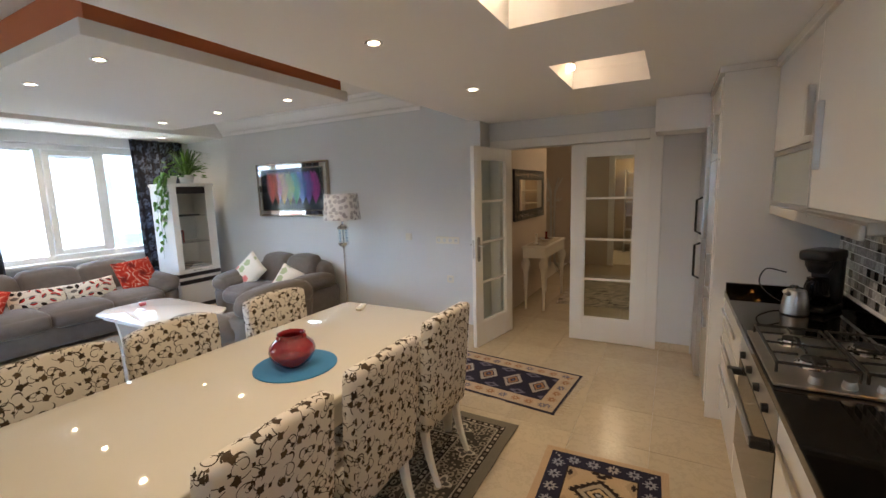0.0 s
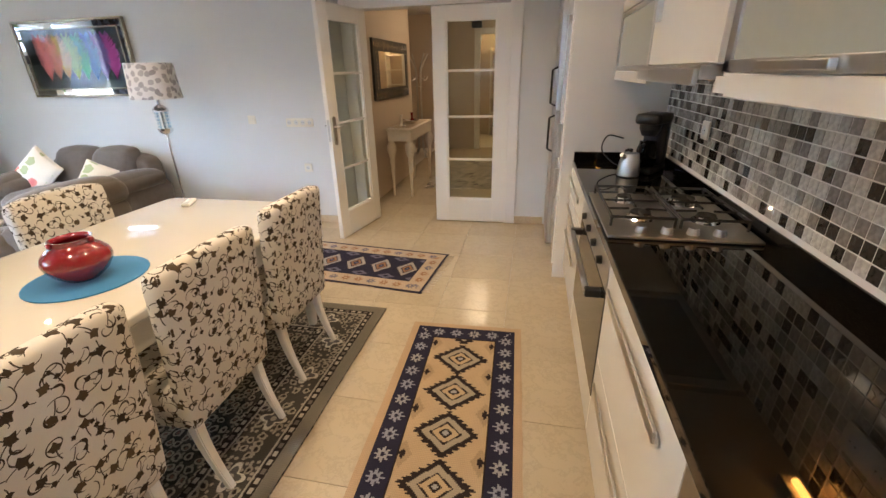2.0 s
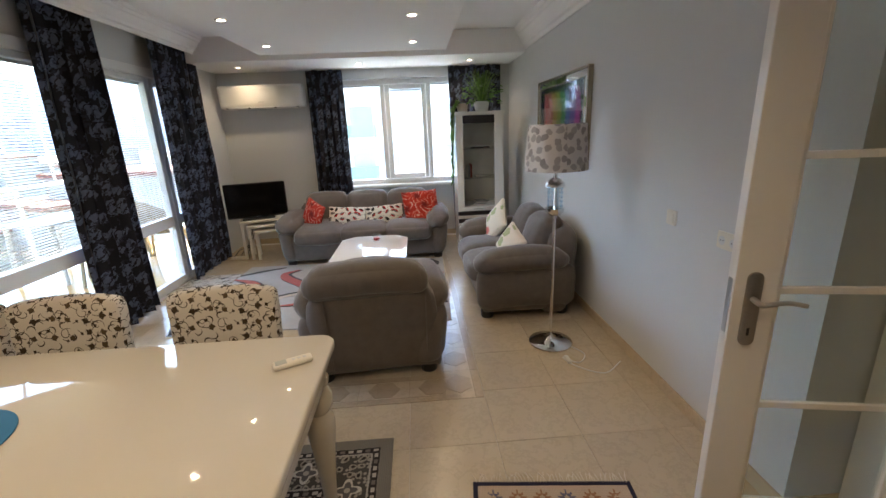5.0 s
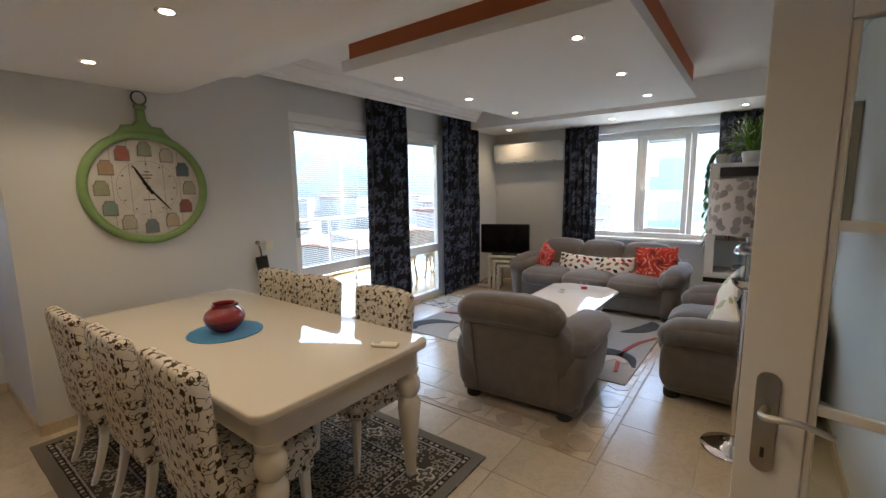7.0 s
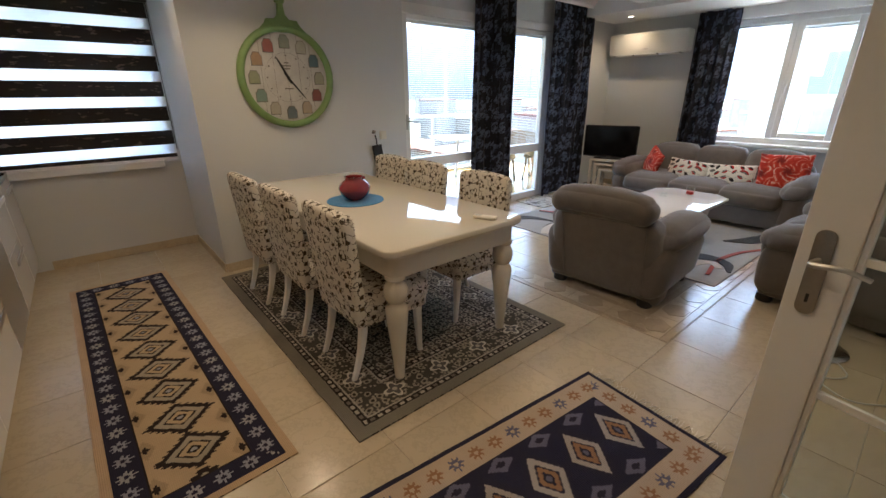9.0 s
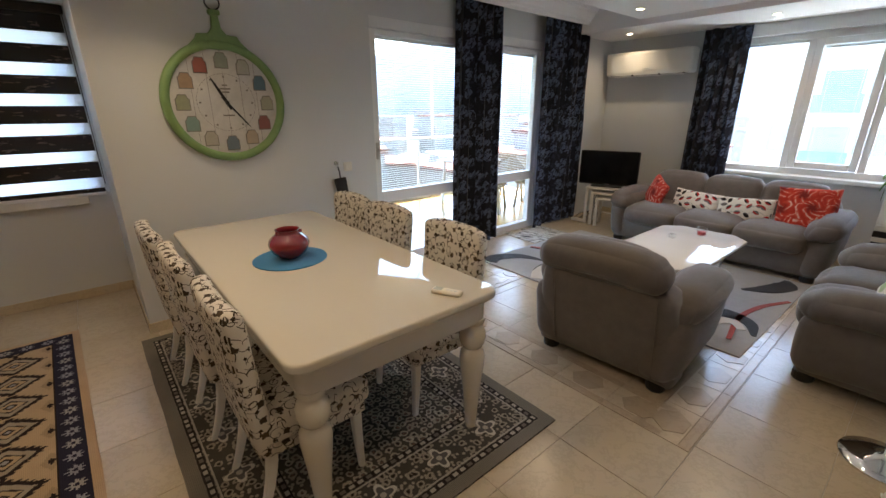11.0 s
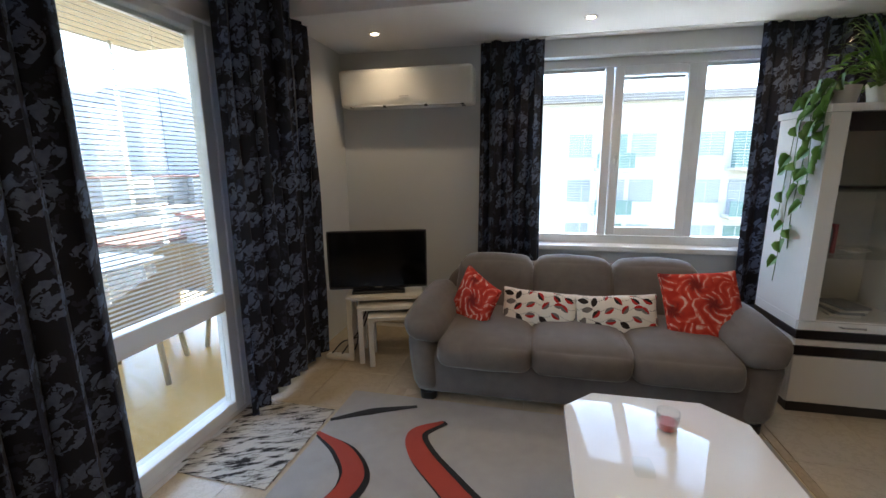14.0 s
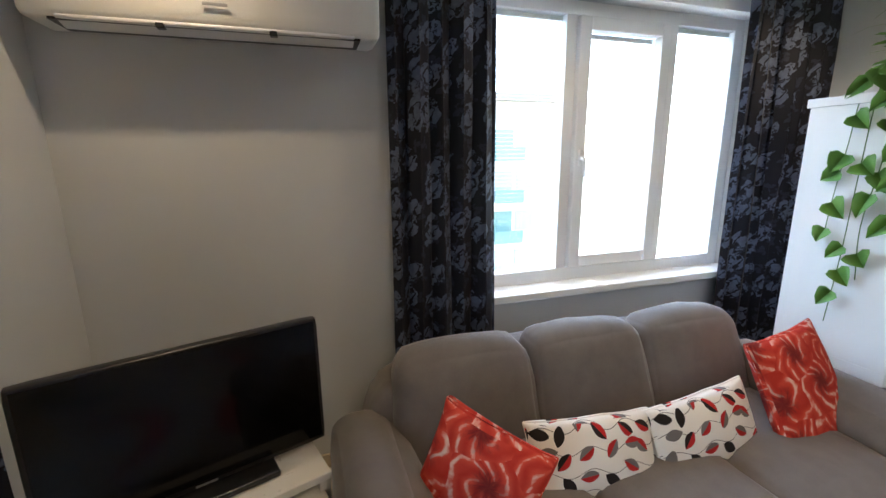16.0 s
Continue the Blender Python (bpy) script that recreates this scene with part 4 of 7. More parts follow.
# bulkhead by the tall cabinets
solid("bulkhead_trim", box(-0.39, -0.0, 4.20, Y_DOOR, 1.985, Z_LOW, 0.004), ceiling_paint, "white boxed bulkhead under the ceiling", "bulkhead", kind="structure")

# ---- dining area ----
def turned_leg(b=None):
    pr = [(0.02, 0.0), (0.026, 0.004), (0.028, 0.03), (0.034, 0.12), (0.046, 0.26), (0.057, 0.36), (0.060, 0.40), (0.056, 0.43), (0.044, 0.447), (0.040, 0.455), (0.046, 0.462), (0.056, 0.478), (0.062, 0.505), (0.060, 0.535), (0.050, 0.558), (0.041, 0.568), (0.039, 0.575), (0.052, 0.583), (0.055, 0.595), (0.055, 0.61)]
    return lathe(pr, 28)


table = thing("dining_table", pose(-1.855, 1.53, 0), "large white lacquered dining table with turned legs", "dining table")
part("tabletop", slab(rounded(-0.48, 0.48, -1.02, 1.02, 0.07, 7), 0.728, 0.765, 0.009, 3), table_lacquer, table, smooth="edges")
part("moulding", slab(rounded(-0.46, 0.46, -1.0, 1.0, 0.06, 7), 0.712, 0.728, 0.006, 2), table_lacquer, table, smooth="edges")
part("apron", slab(rounded(-0.44, 0.44, -0.98, 0.98, 0.055, 7), 0.61, 0.712, 0.003, 1), table_lacquer, table, smooth="edges")
for sx in (-1, 1):
    for sy in (-1, 1):
        leg = part("leg", turned_leg(), table_lacquer, table, smooth="edges")
        leg.location = (sx * 0.39, sy * 0.93, 0.011)


def dining_chair(at):
    c = thing("dining_chair", at, "white-legged dining chair in cream cloth with dark leaf print", "chair", "dining chairs round the table")
    # the chair faces +x; its back leans to -x
    def lean(p, u):
        k = (p.z + 0.29) / 0.58
        return (p.x - 0.065 * k - 0.02 * (u[1] ** 2) * -1 * k, p.y * (1 + 0.04 * k), p.z + 0.012 * (1 - u[1] ** 2) * max(0, u[2]))
    part("backrest", soft((0.075, 0.44, 0.60), 0.028, 0.006, 10, lean, (-0.185, 0, 0.620), wrinkle=0.004), leaf_cloth, c, smooth=True)
    part("seat", soft((0.43, 0.45, 0.115), 0.03, 0.012, 10, None, (0.02, 0, 0.425), wrinkle=0.003), leaf_cloth, c, smooth=True)
    part("skirt", soft((0.40, 0.43, 0.07), 0.012, 0.0, 5, None, (0.01, 0, 0.352)), leaf_cloth, c, smooth=True)
    for sx, sy in ((1, 1), (1, -1), (-1, 1), (-1, -1)):
        x0, y0 = (0.18, 0.175) if sx > 0 else (-0.17, 0.175)
        kick = 0.012 if sx > 0 else -0.075
        b = bmesh.new()
        rows = []
        for i in range(7):
            k = i / 6
            cx, cy, w = x0 + kick * (1 - k) ** 1.7, sy * y0, 0.013 + 0.008 * k
            rows.append([b.verts.new((cx + a * w, cy + d * w, 0.012 + 0.318 * k)) for a, d in ((-1, -1), (1, -1), (1, 1), (-1, 1))])
        for p, q in zip(rows, rows[1:]):
            for m in range(4):
                b.faces.new((p[m], p[(m + 1) % 4], q[(m + 1) % 4], q[m]))
        b.faces.new(rows[0])
        b.faces.new(rows[-1])
        bmesh.ops.recalc_face_normals(b, faces=b.faces[:])
        bmesh.ops.bevel(b, geom=[e for e in b.edges if abs(e.verts[0].co.z - e.verts[1].co.z) > 0.02], offset=0.004, segments=2, affect="EDGES")
        part("leg", b, white_satin, c, smooth="edges")
    return c


chair = dining_chair(pose(-1.51, 2.15, 0, 0, 0, 180))
for x, y, turn in ((-1.48, 1.55, 180), (-1.45, 0.97, 181), (-2.27, 2.045, 0), (-2.265, 1.405, 1), (-2.26, 0.915, 0)):
    copy_thing(chair, pose(x, y, 0, 0, 0, turn))

mat_blue = upholstery("blue_woven_mat", (0.03, 0.19, 0.40), 0.1)
solid("place_mat", slab([(0.19 * math.cos(a * math.pi / 30), 0.19 * math.sin(a * math.pi / 30)) for a in range(60)], 0, 0.004, 0.001, 1), mat_blue, "round blue woven place mat on the dining table", "place mat", at=pose(-1.77, 1.545, 0.766))


def glazed_red():
    p = Pat("red_glazed_ceramic", 0.12)
    n, m = p.noise(9, 4), p.noise(60, 3)
    p.colour(p.mix(n * 0.8 + m * 0.3 - 0.05, (0.10, 0.004, 0.008), (0.34, 0.016, 0.022)))
    p.bump(p.noise(16, 3, stretch=(1, 1, 5)), 0.15, 0.006)
    p.p.inputs["Coat Weight"].default_value = 0.6
    return p.m


red_glaze = glazed_red()
vase = thing("vase", pose(-1.775, 1.535, 0.771), "round dark red glazed ceramic pot on a blue mat", "vase")
part("body", lathe([(0.0, 0.0), (0.05, 0.0), (0.055, 0.004), (0.085, 0.03), (0.103, 0.062), (0.106, 0.078), (0.099, 0.10), (0.078, 0.122), (0.062, 0.133), (0.059, 0.14), (0.063, 0.152), (0.065, 0.155), (0.06, 0.155), (0.053, 0.14), (0.056, 0.132), (0.09, 0.10), (0.095, 0.07), (0.05, 0.012), (0.0, 0.01)], 40), red_glaze, vase, smooth=True)
for a in (20, 140, 260):
    part("lug", soft((0.02, 0.014, 0.02), 0.006, centre=(0.066 * math.cos(radians(a)), 0.066 * math.sin(radians(a)), 0.146), n=5), red_glaze, vase, smooth=True)

rem = thing("remote_control", pose(-2.11, 2.434, 0.766, 0, 0, 115), "small white remote control lying on the table", "remote control")
part("body", soft((0.135, 0.045, 0.018), 0.007, 0.001, 7, None, (0, 0, 0.009)), cream_plastic, rem, smooth=True)
part("display", box(-0.058, -0.02, -0.015, 0.015, 0.0165, 0.0195, 0.001), frosted, rem)
for i in range(3):
    part("button", box(0.0 + i * 0.018, 0.011 + i * 0.018, -0.006, 0.006, 0.0175, 0.0198, 0.001), wall_paint, rem)


# ---- rugs ----
def rug(name, w, l, at, material, label, thick=0.008, category="rug"):
    b = bmesh.new()
    n, m = 12, max(12, int(l * 12))
    top = [[b.verts.new((-w / 2 + w * i / n + 0.004 * noise.noise((j * 0.7, i * 3.1, w)), -l / 2 + l * j / m, thick + 0.0015 * noise.noise((i * 0.9, j * 0.8, l)))) for i in range(n + 1)] for j in range(m + 1)]
    low = [[b.verts.new((v.co.x, v.co.y, 0.001)) for v in row] for row in top]
    for j in range(m):
        for i in range(n):
            b.faces.new((top[j][i], top[j][i + 1], top[j + 1][i + 1], top[j + 1][i]))
    rim = [(0, i) for i in range(n)] + [(j, n) for j in range(m)] + [(m, i) for i in range(n, 0, -1)] + [(j, 0) for j in range(m, 0, -1)]
    for k, (j, i) in enumerate(rim):
        j2, i2 = rim[(k + 1) % len(rim)]
        b.faces.new((low[j][i], low[j2][i2], top[j2][i2], top[j][i]))
    return solid(name, b, material, label, category, at=at)


def fringe(parent, w, y, sgn, material, long=0.055):
    b = bmesh.new()
    k = int(w / 0.013)
    for i in range(k):
        x = -w / 2 + w * (i + 0.5) / k
        a = random.uniform(-0.5, 0.5)
        b = tube([(x, y, 0.006), (x + 0.3 * a * long, y + sgn * long * 0.5, 0.004), (x + a * long, y + sgn * long * random.uniform(0.8, 1.1), 0.003)], 0.0018, 4, bm=b)
    f = part("fringe", b, material, parent, "cream cotton fringe")
    f["kind"] = "stuff"


cotton = plain("cotton_fringe", (0.62, 0.55, 0.44), 0.9, var=0.15, bump=0)
navy, tan = (0.026, 0.025, 0.048), (0.47, 0.345, 0.22)
runner_mat = kilim("tan_kilim", 0.325, 1.345, (0.46, 0.33, 0.215), navy, tan, ((0.36, 0.305, 0.235), (0.33, 0.32, 0.33), (0.27, 0.275, 0.33)), (0.030, 0.022, 0.022), 0.255, 0.105, 0.035)
runner = rug("runner_rug", 0.65, 2.69, pose(-0.472, 1.262, 0, 0, 0, 2.1), runner_mat, "tan and navy kilim runner with stepped diamonds", 0.006)
small_mat = kilim("navy_kilim", 0.35, 0.695, navy, (0.46, 0.36, 0.27), navy, ((0.36, 0.32, 0.29), (0.13, 0.125, 0.18), (0.30, 0.16, 0.09)), (0.028, 0.026, 0.045), 0.225, 0.125, 0.022, False)
mat2 = rug("kilim_rug", 0.70, 1.39, pose(-1.554, 3.367, 0, 0, 0, 84.3), small_mat, "navy kilim rug with cream diamonds and fringed ends", 0.006)
fringe(mat2, 0.68, -0.69, -1, cotton)
fringe(mat2, 0.68, 0.69, 1, cotton)
rug("dining_rug", 1.53, 2.31, pose(-1.84, 1.56, 0, 0, 0, 0.0), persian("persian_pile", 0.765, 1.155), "dark grey patterned oriental rug under the dining table", 0.01)
lr_mat = upholstery("grey_pile", (0.36, 0.345, 0.325), 0.22)
living_rug = rug("living_rug", 1.80, 2.36, pose(-4.89, 1.98, 0, 0, 0, -1.2), lr_mat, "light grey pile rug with black and red swirls", 0.014)
black_pile, red_pile, cream_pile = upholstery("black_pile", (0.012, 0.011, 0.011), 0.1), upholstery("red_pile", (0.36, 0.045, 0.022), 0.12), upholstery("cream_pile", (0.58, 0.53, 0.45), 0.12)


def swirl(name, pts, widths, material, z, label):
    """A tapering inlaid band along a smooth run of points."""
    run = curve_points([(-4.05 + (x + 4.0) * 1.15, 2.0 + (y - 2.0) * 1.04, 0) for x, y in pts], 10)
    b = bmesh.new()
    prev = None
    inv = living_rug.matrix_basis.inverted()
    for i, p in enumerate(run):
        d = (run[min(i + 1, len(run) - 1)] - run[max(i - 1, 0)]).normalized()
        k = i / (len(run) - 1) * (len(widths) - 1)
        a = min(int(k), len(widths) - 2)
        w = widths[a] + (widths[a + 1] - widths[a]) * (k - a)
        s = Vector((-d.y, d.x, 0)) * w / 2
        row = [b.verts.new(inv @ (q + Vector((0, 0, z)))) for q in (p + s, p - s)]
        if prev:
            b.faces.new((prev[0], prev[1], row[1], row[0]))
        prev = row
    bmesh.ops.recalc_face_normals(b, faces=b.faces[:])
    if b.faces[:][0].normal.z < 0:
        bmesh.ops.reverse_faces(b, faces=b.faces[:])
    bmesh.ops.solidify(b, geom=b.faces[:], thickness=0.004)
    part(name, b, material, living_rug, label)


u_run = [(-5.12, 0.86), (-5.02, 1.06), (-4.87, 1.18), (-4.70, 1.12), (-4.60, 0.90)]
s_run = [(-5.33, 1.50), (-5.22, 1.38), (-5.08, 1.44), (-4.90, 1.63), (-4.70, 1.84), (-4.53, 1.90), (-4.42, 1.80), (-4.38, 1.58)]
swirl("black_swirl", u_run, (0.03, 0.12, 0.15, 0.12, 0.03), black_pile, 0.0185, "black inlaid swirl")
swirl("red_swirl", [(x - 0.012, y - 0.012) for x, y in u_run], (0.02, 0.08, 0.11, 0.08, 0.02), red_pile, 0.0205, "brick red inlaid swirl")
swirl("black_swirl", s_run, (0.03, 0.11, 0.14, 0.15, 0.17, 0.18, 0.10, 0.03), black_pile, 0.0185, "black inlaid swirl")
swirl("red_swirl", [(x, y - 0.018) for x, y in s_run], (0.02, 0.08, 0.11, 0.11, 0.13, 0.14, 0.07, 0.02), red_pile, 0.0205, "brick red inlaid swirl")
swirl("black_swirl", [(-3.99, 0.92), (-4.12, 0.88), (-4.30, 1.0), (-4.37, 1.2), (-4.37, 1.36)], (0.16, 0.17, 0.13, 0.05, 0.02), black_pile, 0.0185, "black inlaid swirl")
ring = [(-3.99, 1.50), (-4.14, 1.40), (-4.34, 1.38), (-4.56, 1.50), (-4.68, 1.78), (-4.70, 2.05)]
swirl("black_swirl", [(x - 0.03, y - 0.045) for x, y in ring], (0.05, 0.05, 0.045, 0.03, 0.02, 0.01), black_pile, 0.0185, "black inlaid line")
swirl("cream_swirl", ring, (0.11, 0.10, 0.09, 0.06, 0.03, 0.02), cream_pile, 0.0195, "cream inlaid swirl")
swirl("black_swirl", [(-5.24, 0.86), (-5.35, 1.06), (-5.44, 1.30)], (0.02, 0.06, 0.02), black_pile, 0.0185, "black inlaid line")
swirl("black_swirl", [(-4.10, 2.62), (-4.30, 2.66), (-4.46, 2.82), (-4.42, 3.0), (-4.25, 3.08)], (0.03, 0.10, 0.16, 0.10, 0.03), black_pile, 0.0185, "black inlaid swirl")
swirl("red_swirl", [(-4.10, 2.98), (-4.45, 2.93), (-4.75, 2.98), (-5.0, 3.1)], (0.03, 0.04, 0.04, 0.03), red_pile, 0.0185, "brick red inlaid line")
swirl("black_swirl", [(-5.0, 2.78), (-5.14, 2.92), (-5.32, 3.0), (-5.46, 2.98)], (0.03, 0.16, 0.18, 0.04), black_pile, 0.0185, "black inlaid swirl")
swirl("cream_swirl", [(-4.12, 2.80), (-4.3, 2.84), (-4.36, 2.92), (-4.28, 3.0)], (0.05, 0.09, 0.09, 0.05), cream_pile, 0.0195, "cream inlaid swirl")
rug("door_mat", 0.55, 0.66, pose(-5.27, 0.50, 0, 0, 0, 88), streak_rug("streaked_pile", (0.55, 0.52, 0.46), (0.035, 0.033, 0.032)), "small cream and black streaked mat by the balcony door", 0.008)
rug("hall_rug", 0.95, 2.1, pose(-1.13, 6.85, 0, 0, 0, 2), streak_rug("hall_pile", (0.52, 0.46, 0.38), (0.06, 0.05, 0.045)), "cream and black streaked rug on the hall floor", 0.008)


# ---- seating ----
def settee(name, at, w, seats, label, category, depth=0.95, group="taupe three-piece suite", shell=0.66, arm=0.26):
    """Padded seat; its own front looks to -y."""
    s = thing(name, at, label, category, group)
    hd = depth / 2
    inner = w - 2 * arm
    # one-piece shell behind: rounded at the back corners, sloping forward at the sides
    def back_shape(p, u):
        k = (p.z + shell / 2) / shell
        return (p.x * (1 - 0.10 * max(0, k) ** 2), p.y + 0.10 * k - 0.05 * (u[0] ** 4), p.z - 0.05 * (u[0] ** 6))
    part("back_shell", soft((w - 0.10, 0.24, shell), 0.08 if seats > 1 else 0.055, 0.012 if seats > 1 else 0.003, 12, back_shape, (0, hd - 0.20, 0.055 + shell / 2)), sofa_cloth, s, smooth=True)
    part("base", soft((w - 0.12, depth - 0.20, 0.30), 0.05, 0.008, 9, None, (0, -0.05, 0.20)), sofa_cloth, s, smooth=True)
    for sx in (-1, 1):
        def arm_shape(p, u, sx=sx):
            k = (p.y + depth / 2) / depth
            return (p.x + sx * 0.02 * u[2], p.y, p.z + 0.025 * math.sin(k * 3.0) - 0.02 * max(0, 0.35 - k))
        part("armrest_side", soft((arm - 0.02, depth - 0.10, 0.40), 0.09, 0.018, 10, arm_shape, (sx * (w / 2 - arm / 2 - 0.01), -0.02, 0.25)), sofa_cloth, s, smooth=True)
        part("armrest_pad", soft((arm + 0.02, depth - 0.16, 0.19), 0.09, 0.03, 10, arm_shape, (sx * (w / 2 - arm / 2 - 0.005), -0.06, 0.468), wrinkle=0.008), sofa_cloth, s, smooth=True)
    for i in range(seats):
        sw = inner / seats
        cx = -inner / 2 + sw * (i + 0.5)
        def seat_shape(p, u):
            dip = 0.02 * max(0, u[2]) * math.exp(-((u[0]) ** 2 + (u[1] - 0.35) ** 2) * 9)
            front = 0.035 * max(0.0, -u[1]) ** 3
            return (p.x, p.y - front, p.z - dip - 0.02 * max(0, -u[1]) ** 4 * max(0, u[2]))
        part("seat_cushion", soft((sw + 0.012, depth - 0.30, 0.21), 0.075, 0.022, 11, seat_shape, (cx, -0.145, 0.355), wrinkle=0.007), sofa_cloth, s, smooth=True)
        def pad_shape(p, u):
            k = (p.z + 0.22) / 0.44
            return (p.x * (1 - 0.05 * k * abs(u[0])), p.y + 0.17 * k, p.z + 0.010 * (1 - u[0] ** 2) * k)
        pad = part("back_cushion", soft((sw + 0.008, 0.20, 0.46), 0.065, 0.022, 11, pad_shape, (cx, hd - 0.36, 0.545), wrinkle=0.007), sofa_cloth, s, smooth=True)
        if seats > 1:
            part("button", lathe([(0.0, 0.004), (0.010, 0.003), (0.013, -0.003)], 10, cx, -0.05), sofa_cloth, s).location.z = 0.452
    for sx in (-1, 1):
        for y in (-hd + 0.10, hd - 0.16):
            part("foot", lathe([(0.05, 0.0), (0.055, 0.01), (0.055, 0.055)], 16, sx * (w / 2 - 0.14), y), black_plastic, s)
    return s


sofa = settee("sofa", pose(-6.28, 2.22, 0, 0, 0, 90), 2.10, 3, "taupe microfibre three-seat sofa under the window", "sofa", 1.04, arm=0.22)
love = settee("loveseat", pose(-4.61, 3.80, 0, 0, 0, 0), 1.46, 2, "taupe microfibre two-seat sofa against the grey wall", "sofa", 0.90)
arm_c = settee("armchair", pose(-3.54, 2.565, 0, 0, 0, -86), 0.96, 1, "taupe microfibre armchair with padded rolled back", "armchair", 0.92, shell=0.59)
# seams on the armchair's plain back
for x in (-0.33, 0.27):
    part("seam", tube([(x, 0.388, 0.10), (x, 0.434, 0.36), (x, 0.482, 0.62)], 0.005, 6, smooth_n=4), sofa_cloth, arm_c)
part("top_roll", soft((0.72, 0.25, 0.19), 0.088, 0.016, 12, lambda p, u: (p.x, p.y, p.z - 0.025 * u[0] ** 4), (0.02, 0.395, 0.715), wrinkle=0.006), sofa_cloth, arm_c, smooth=True)


def cushion(at, w, h, material, label, thick=0.13):
    def pinch(p, u):
        e = max(abs(u[0]), abs(u[2]))
        k = (1 - u[0] ** 2) * (1 - u[2] ** 2)
        return (p.x * (0.96 + 0.06 * abs(u[2]) ** 3), p.y * (0.10 + 0.90 * k ** 0.45), p.z * (0.96 + 0.06 * abs(u[0]) ** 3))
    return solid("cushion", soft((w, thick, h), 0.012, 0.0, 14, pinch, wrinkle=0.006), material, label, "cushion", "scatter cushions", smooth=True, at=at)


cushion(pose(-6.150, 1.557, 0.555, -16, 16, 44), 0.36, 0.37, red_cloth, "square cushion with red and white brush strokes")
cushion(pose(-6.16, 2.955, 0.575, -26, -3, 98), 0.46, 0.49, red_cloth, "square cushion with red and white brush strokes")
cushion(pose(-6.180, 1.985, 0.515, -24, 3, 86), 0.48, 0.26, dot_cloth, "oblong cream cushion with black and red leaves")
cushion(pose(-6.170, 2.466, 0.515, -24, -3, 94), 0.50, 0.26, dot_cloth, "oblong cream cushion with black and red leaves")
cushion(pose(-5.020, 3.720, 0.60, -28, 38, -6), 0.36, 0.36, rose_cloth, "cream cushion printed with roses")
cushion(pose(-4.320, 3.720, 0.55, -26, 24, 12), 0.30, 0.28, rose_cloth, "small cream cushion printed with roses")
cushion(pose(-3.625, 2.620, 0.50, -40, 40, -90), 0.27, 0.27, rose_cloth, "small cream cushion printed with roses")

# ---- coffee table ----
ct = thing("coffee_table", pose(-4.655, 2.43, 0), "low white lacquered coffee table with clipped corners", "coffee table")
def clipped(hx, hy, c):
    return [(hx, hy - c), (hx - c, hy), (-hx + c, hy), (-hx, hy - c), (-hx, -hy + c), (-hx + c, -hy), (hx - c, -hy), (hx, -hy + c)]
part("tabletop", slab(clipped(0.63, 0.35, 0.13), 0.43, 0.455, 0.004, 2), white_gloss, ct, smooth="edges")
part("under_frame", slab(clipped(0.58, 0.31, 0.12), 0.395, 0.43), white_gloss, ct)
for sx in (-1, 1):
    b = bmesh.new()
    for z, x in ((0.018, 0.30), (0.06, 0.30), (0.395, 0.46)):
        for y in (-0.22, 0.22):
            for dx in (-0.02, 0.02):
                b.verts.new((sx * (x + dx), y, z))
    b.verts.ensure_lookup_table()
    bmesh.ops.convex_hull(b, input=b.verts[:])
    part("leg_panel", b, white_gloss, ct)
part("plinth", box(-0.36, 0.36, -0.24, 0.24, 0.016, 0.035, 0.004), white_gloss, ct)
gb = thing("glass_candle", pose(-5.06, 2.455, 0.456), "small clear glass with a red candle", "candle glass")
g = part("glass", lathe([(0.0, 0.0), (0.032, 0.0), (0.038, 0.01), (0.042, 0.075), (0.040, 0.075), (0.035, 0.01), (0.0, 0.006)], 24), clear_glass, gb, smooth=True)
g.visible_shadow = False
part("candle", lathe([(0.0, 0.007), (0.033, 0.008), (0.035, 0.035), (0.0, 0.035)], 20), plain("red_wax", (0.45, 0.03, 0.03), 0.4, var=0.1), gb)
cs = thing("glass_dish", pose(-4.80, 2.31, 0.456), "small clear square glass dish", "dish")
g = part("dish", box(-0.035, 0.035, -0.03, 0.03, 0, 0.03, 0.006), clear_glass, cs)
g.visible_shadow = False

# ---- television on nesting tables ----
def nest_table(at, w, d, h):
    n = thing("nesting_table", at, "distressed white wooden nesting table", "side table", "nest of three tables")
    part("tabletop", box(-w / 2, w / 2, -d / 2, d / 2, h - 0.028, h, 0.004), distressed, n)
    for sx in (-1, 1):
        for sy in (-1, 1):
            part("leg", box(sx * (w / 2 - 0.022) - 0.019, sx * (w / 2 - 0.022) + 0.019, sy * (d / 2 - 0.022) - 0.019, sy * (d / 2 - 0.022) + 0.019, 0, h - 0.028, 0.003), distressed, n)
    part("rail", box(-w / 2 + 0.042, w / 2 - 0.042, d / 2 - 0.03, d / 2 - 0.012, h - 0.075, h - 0.028, 0.002), distressed, n)
    for sx in (-1, 1):
        part("rail", box(sx * (w / 2 - 0.02) - 0.008, sx * (w / 2 - 0.02) + 0.008, -d / 2 + 0.042, d / 2 - 0.042, h - 0.075, h - 0.028, 0.002), distressed, n)
    return n


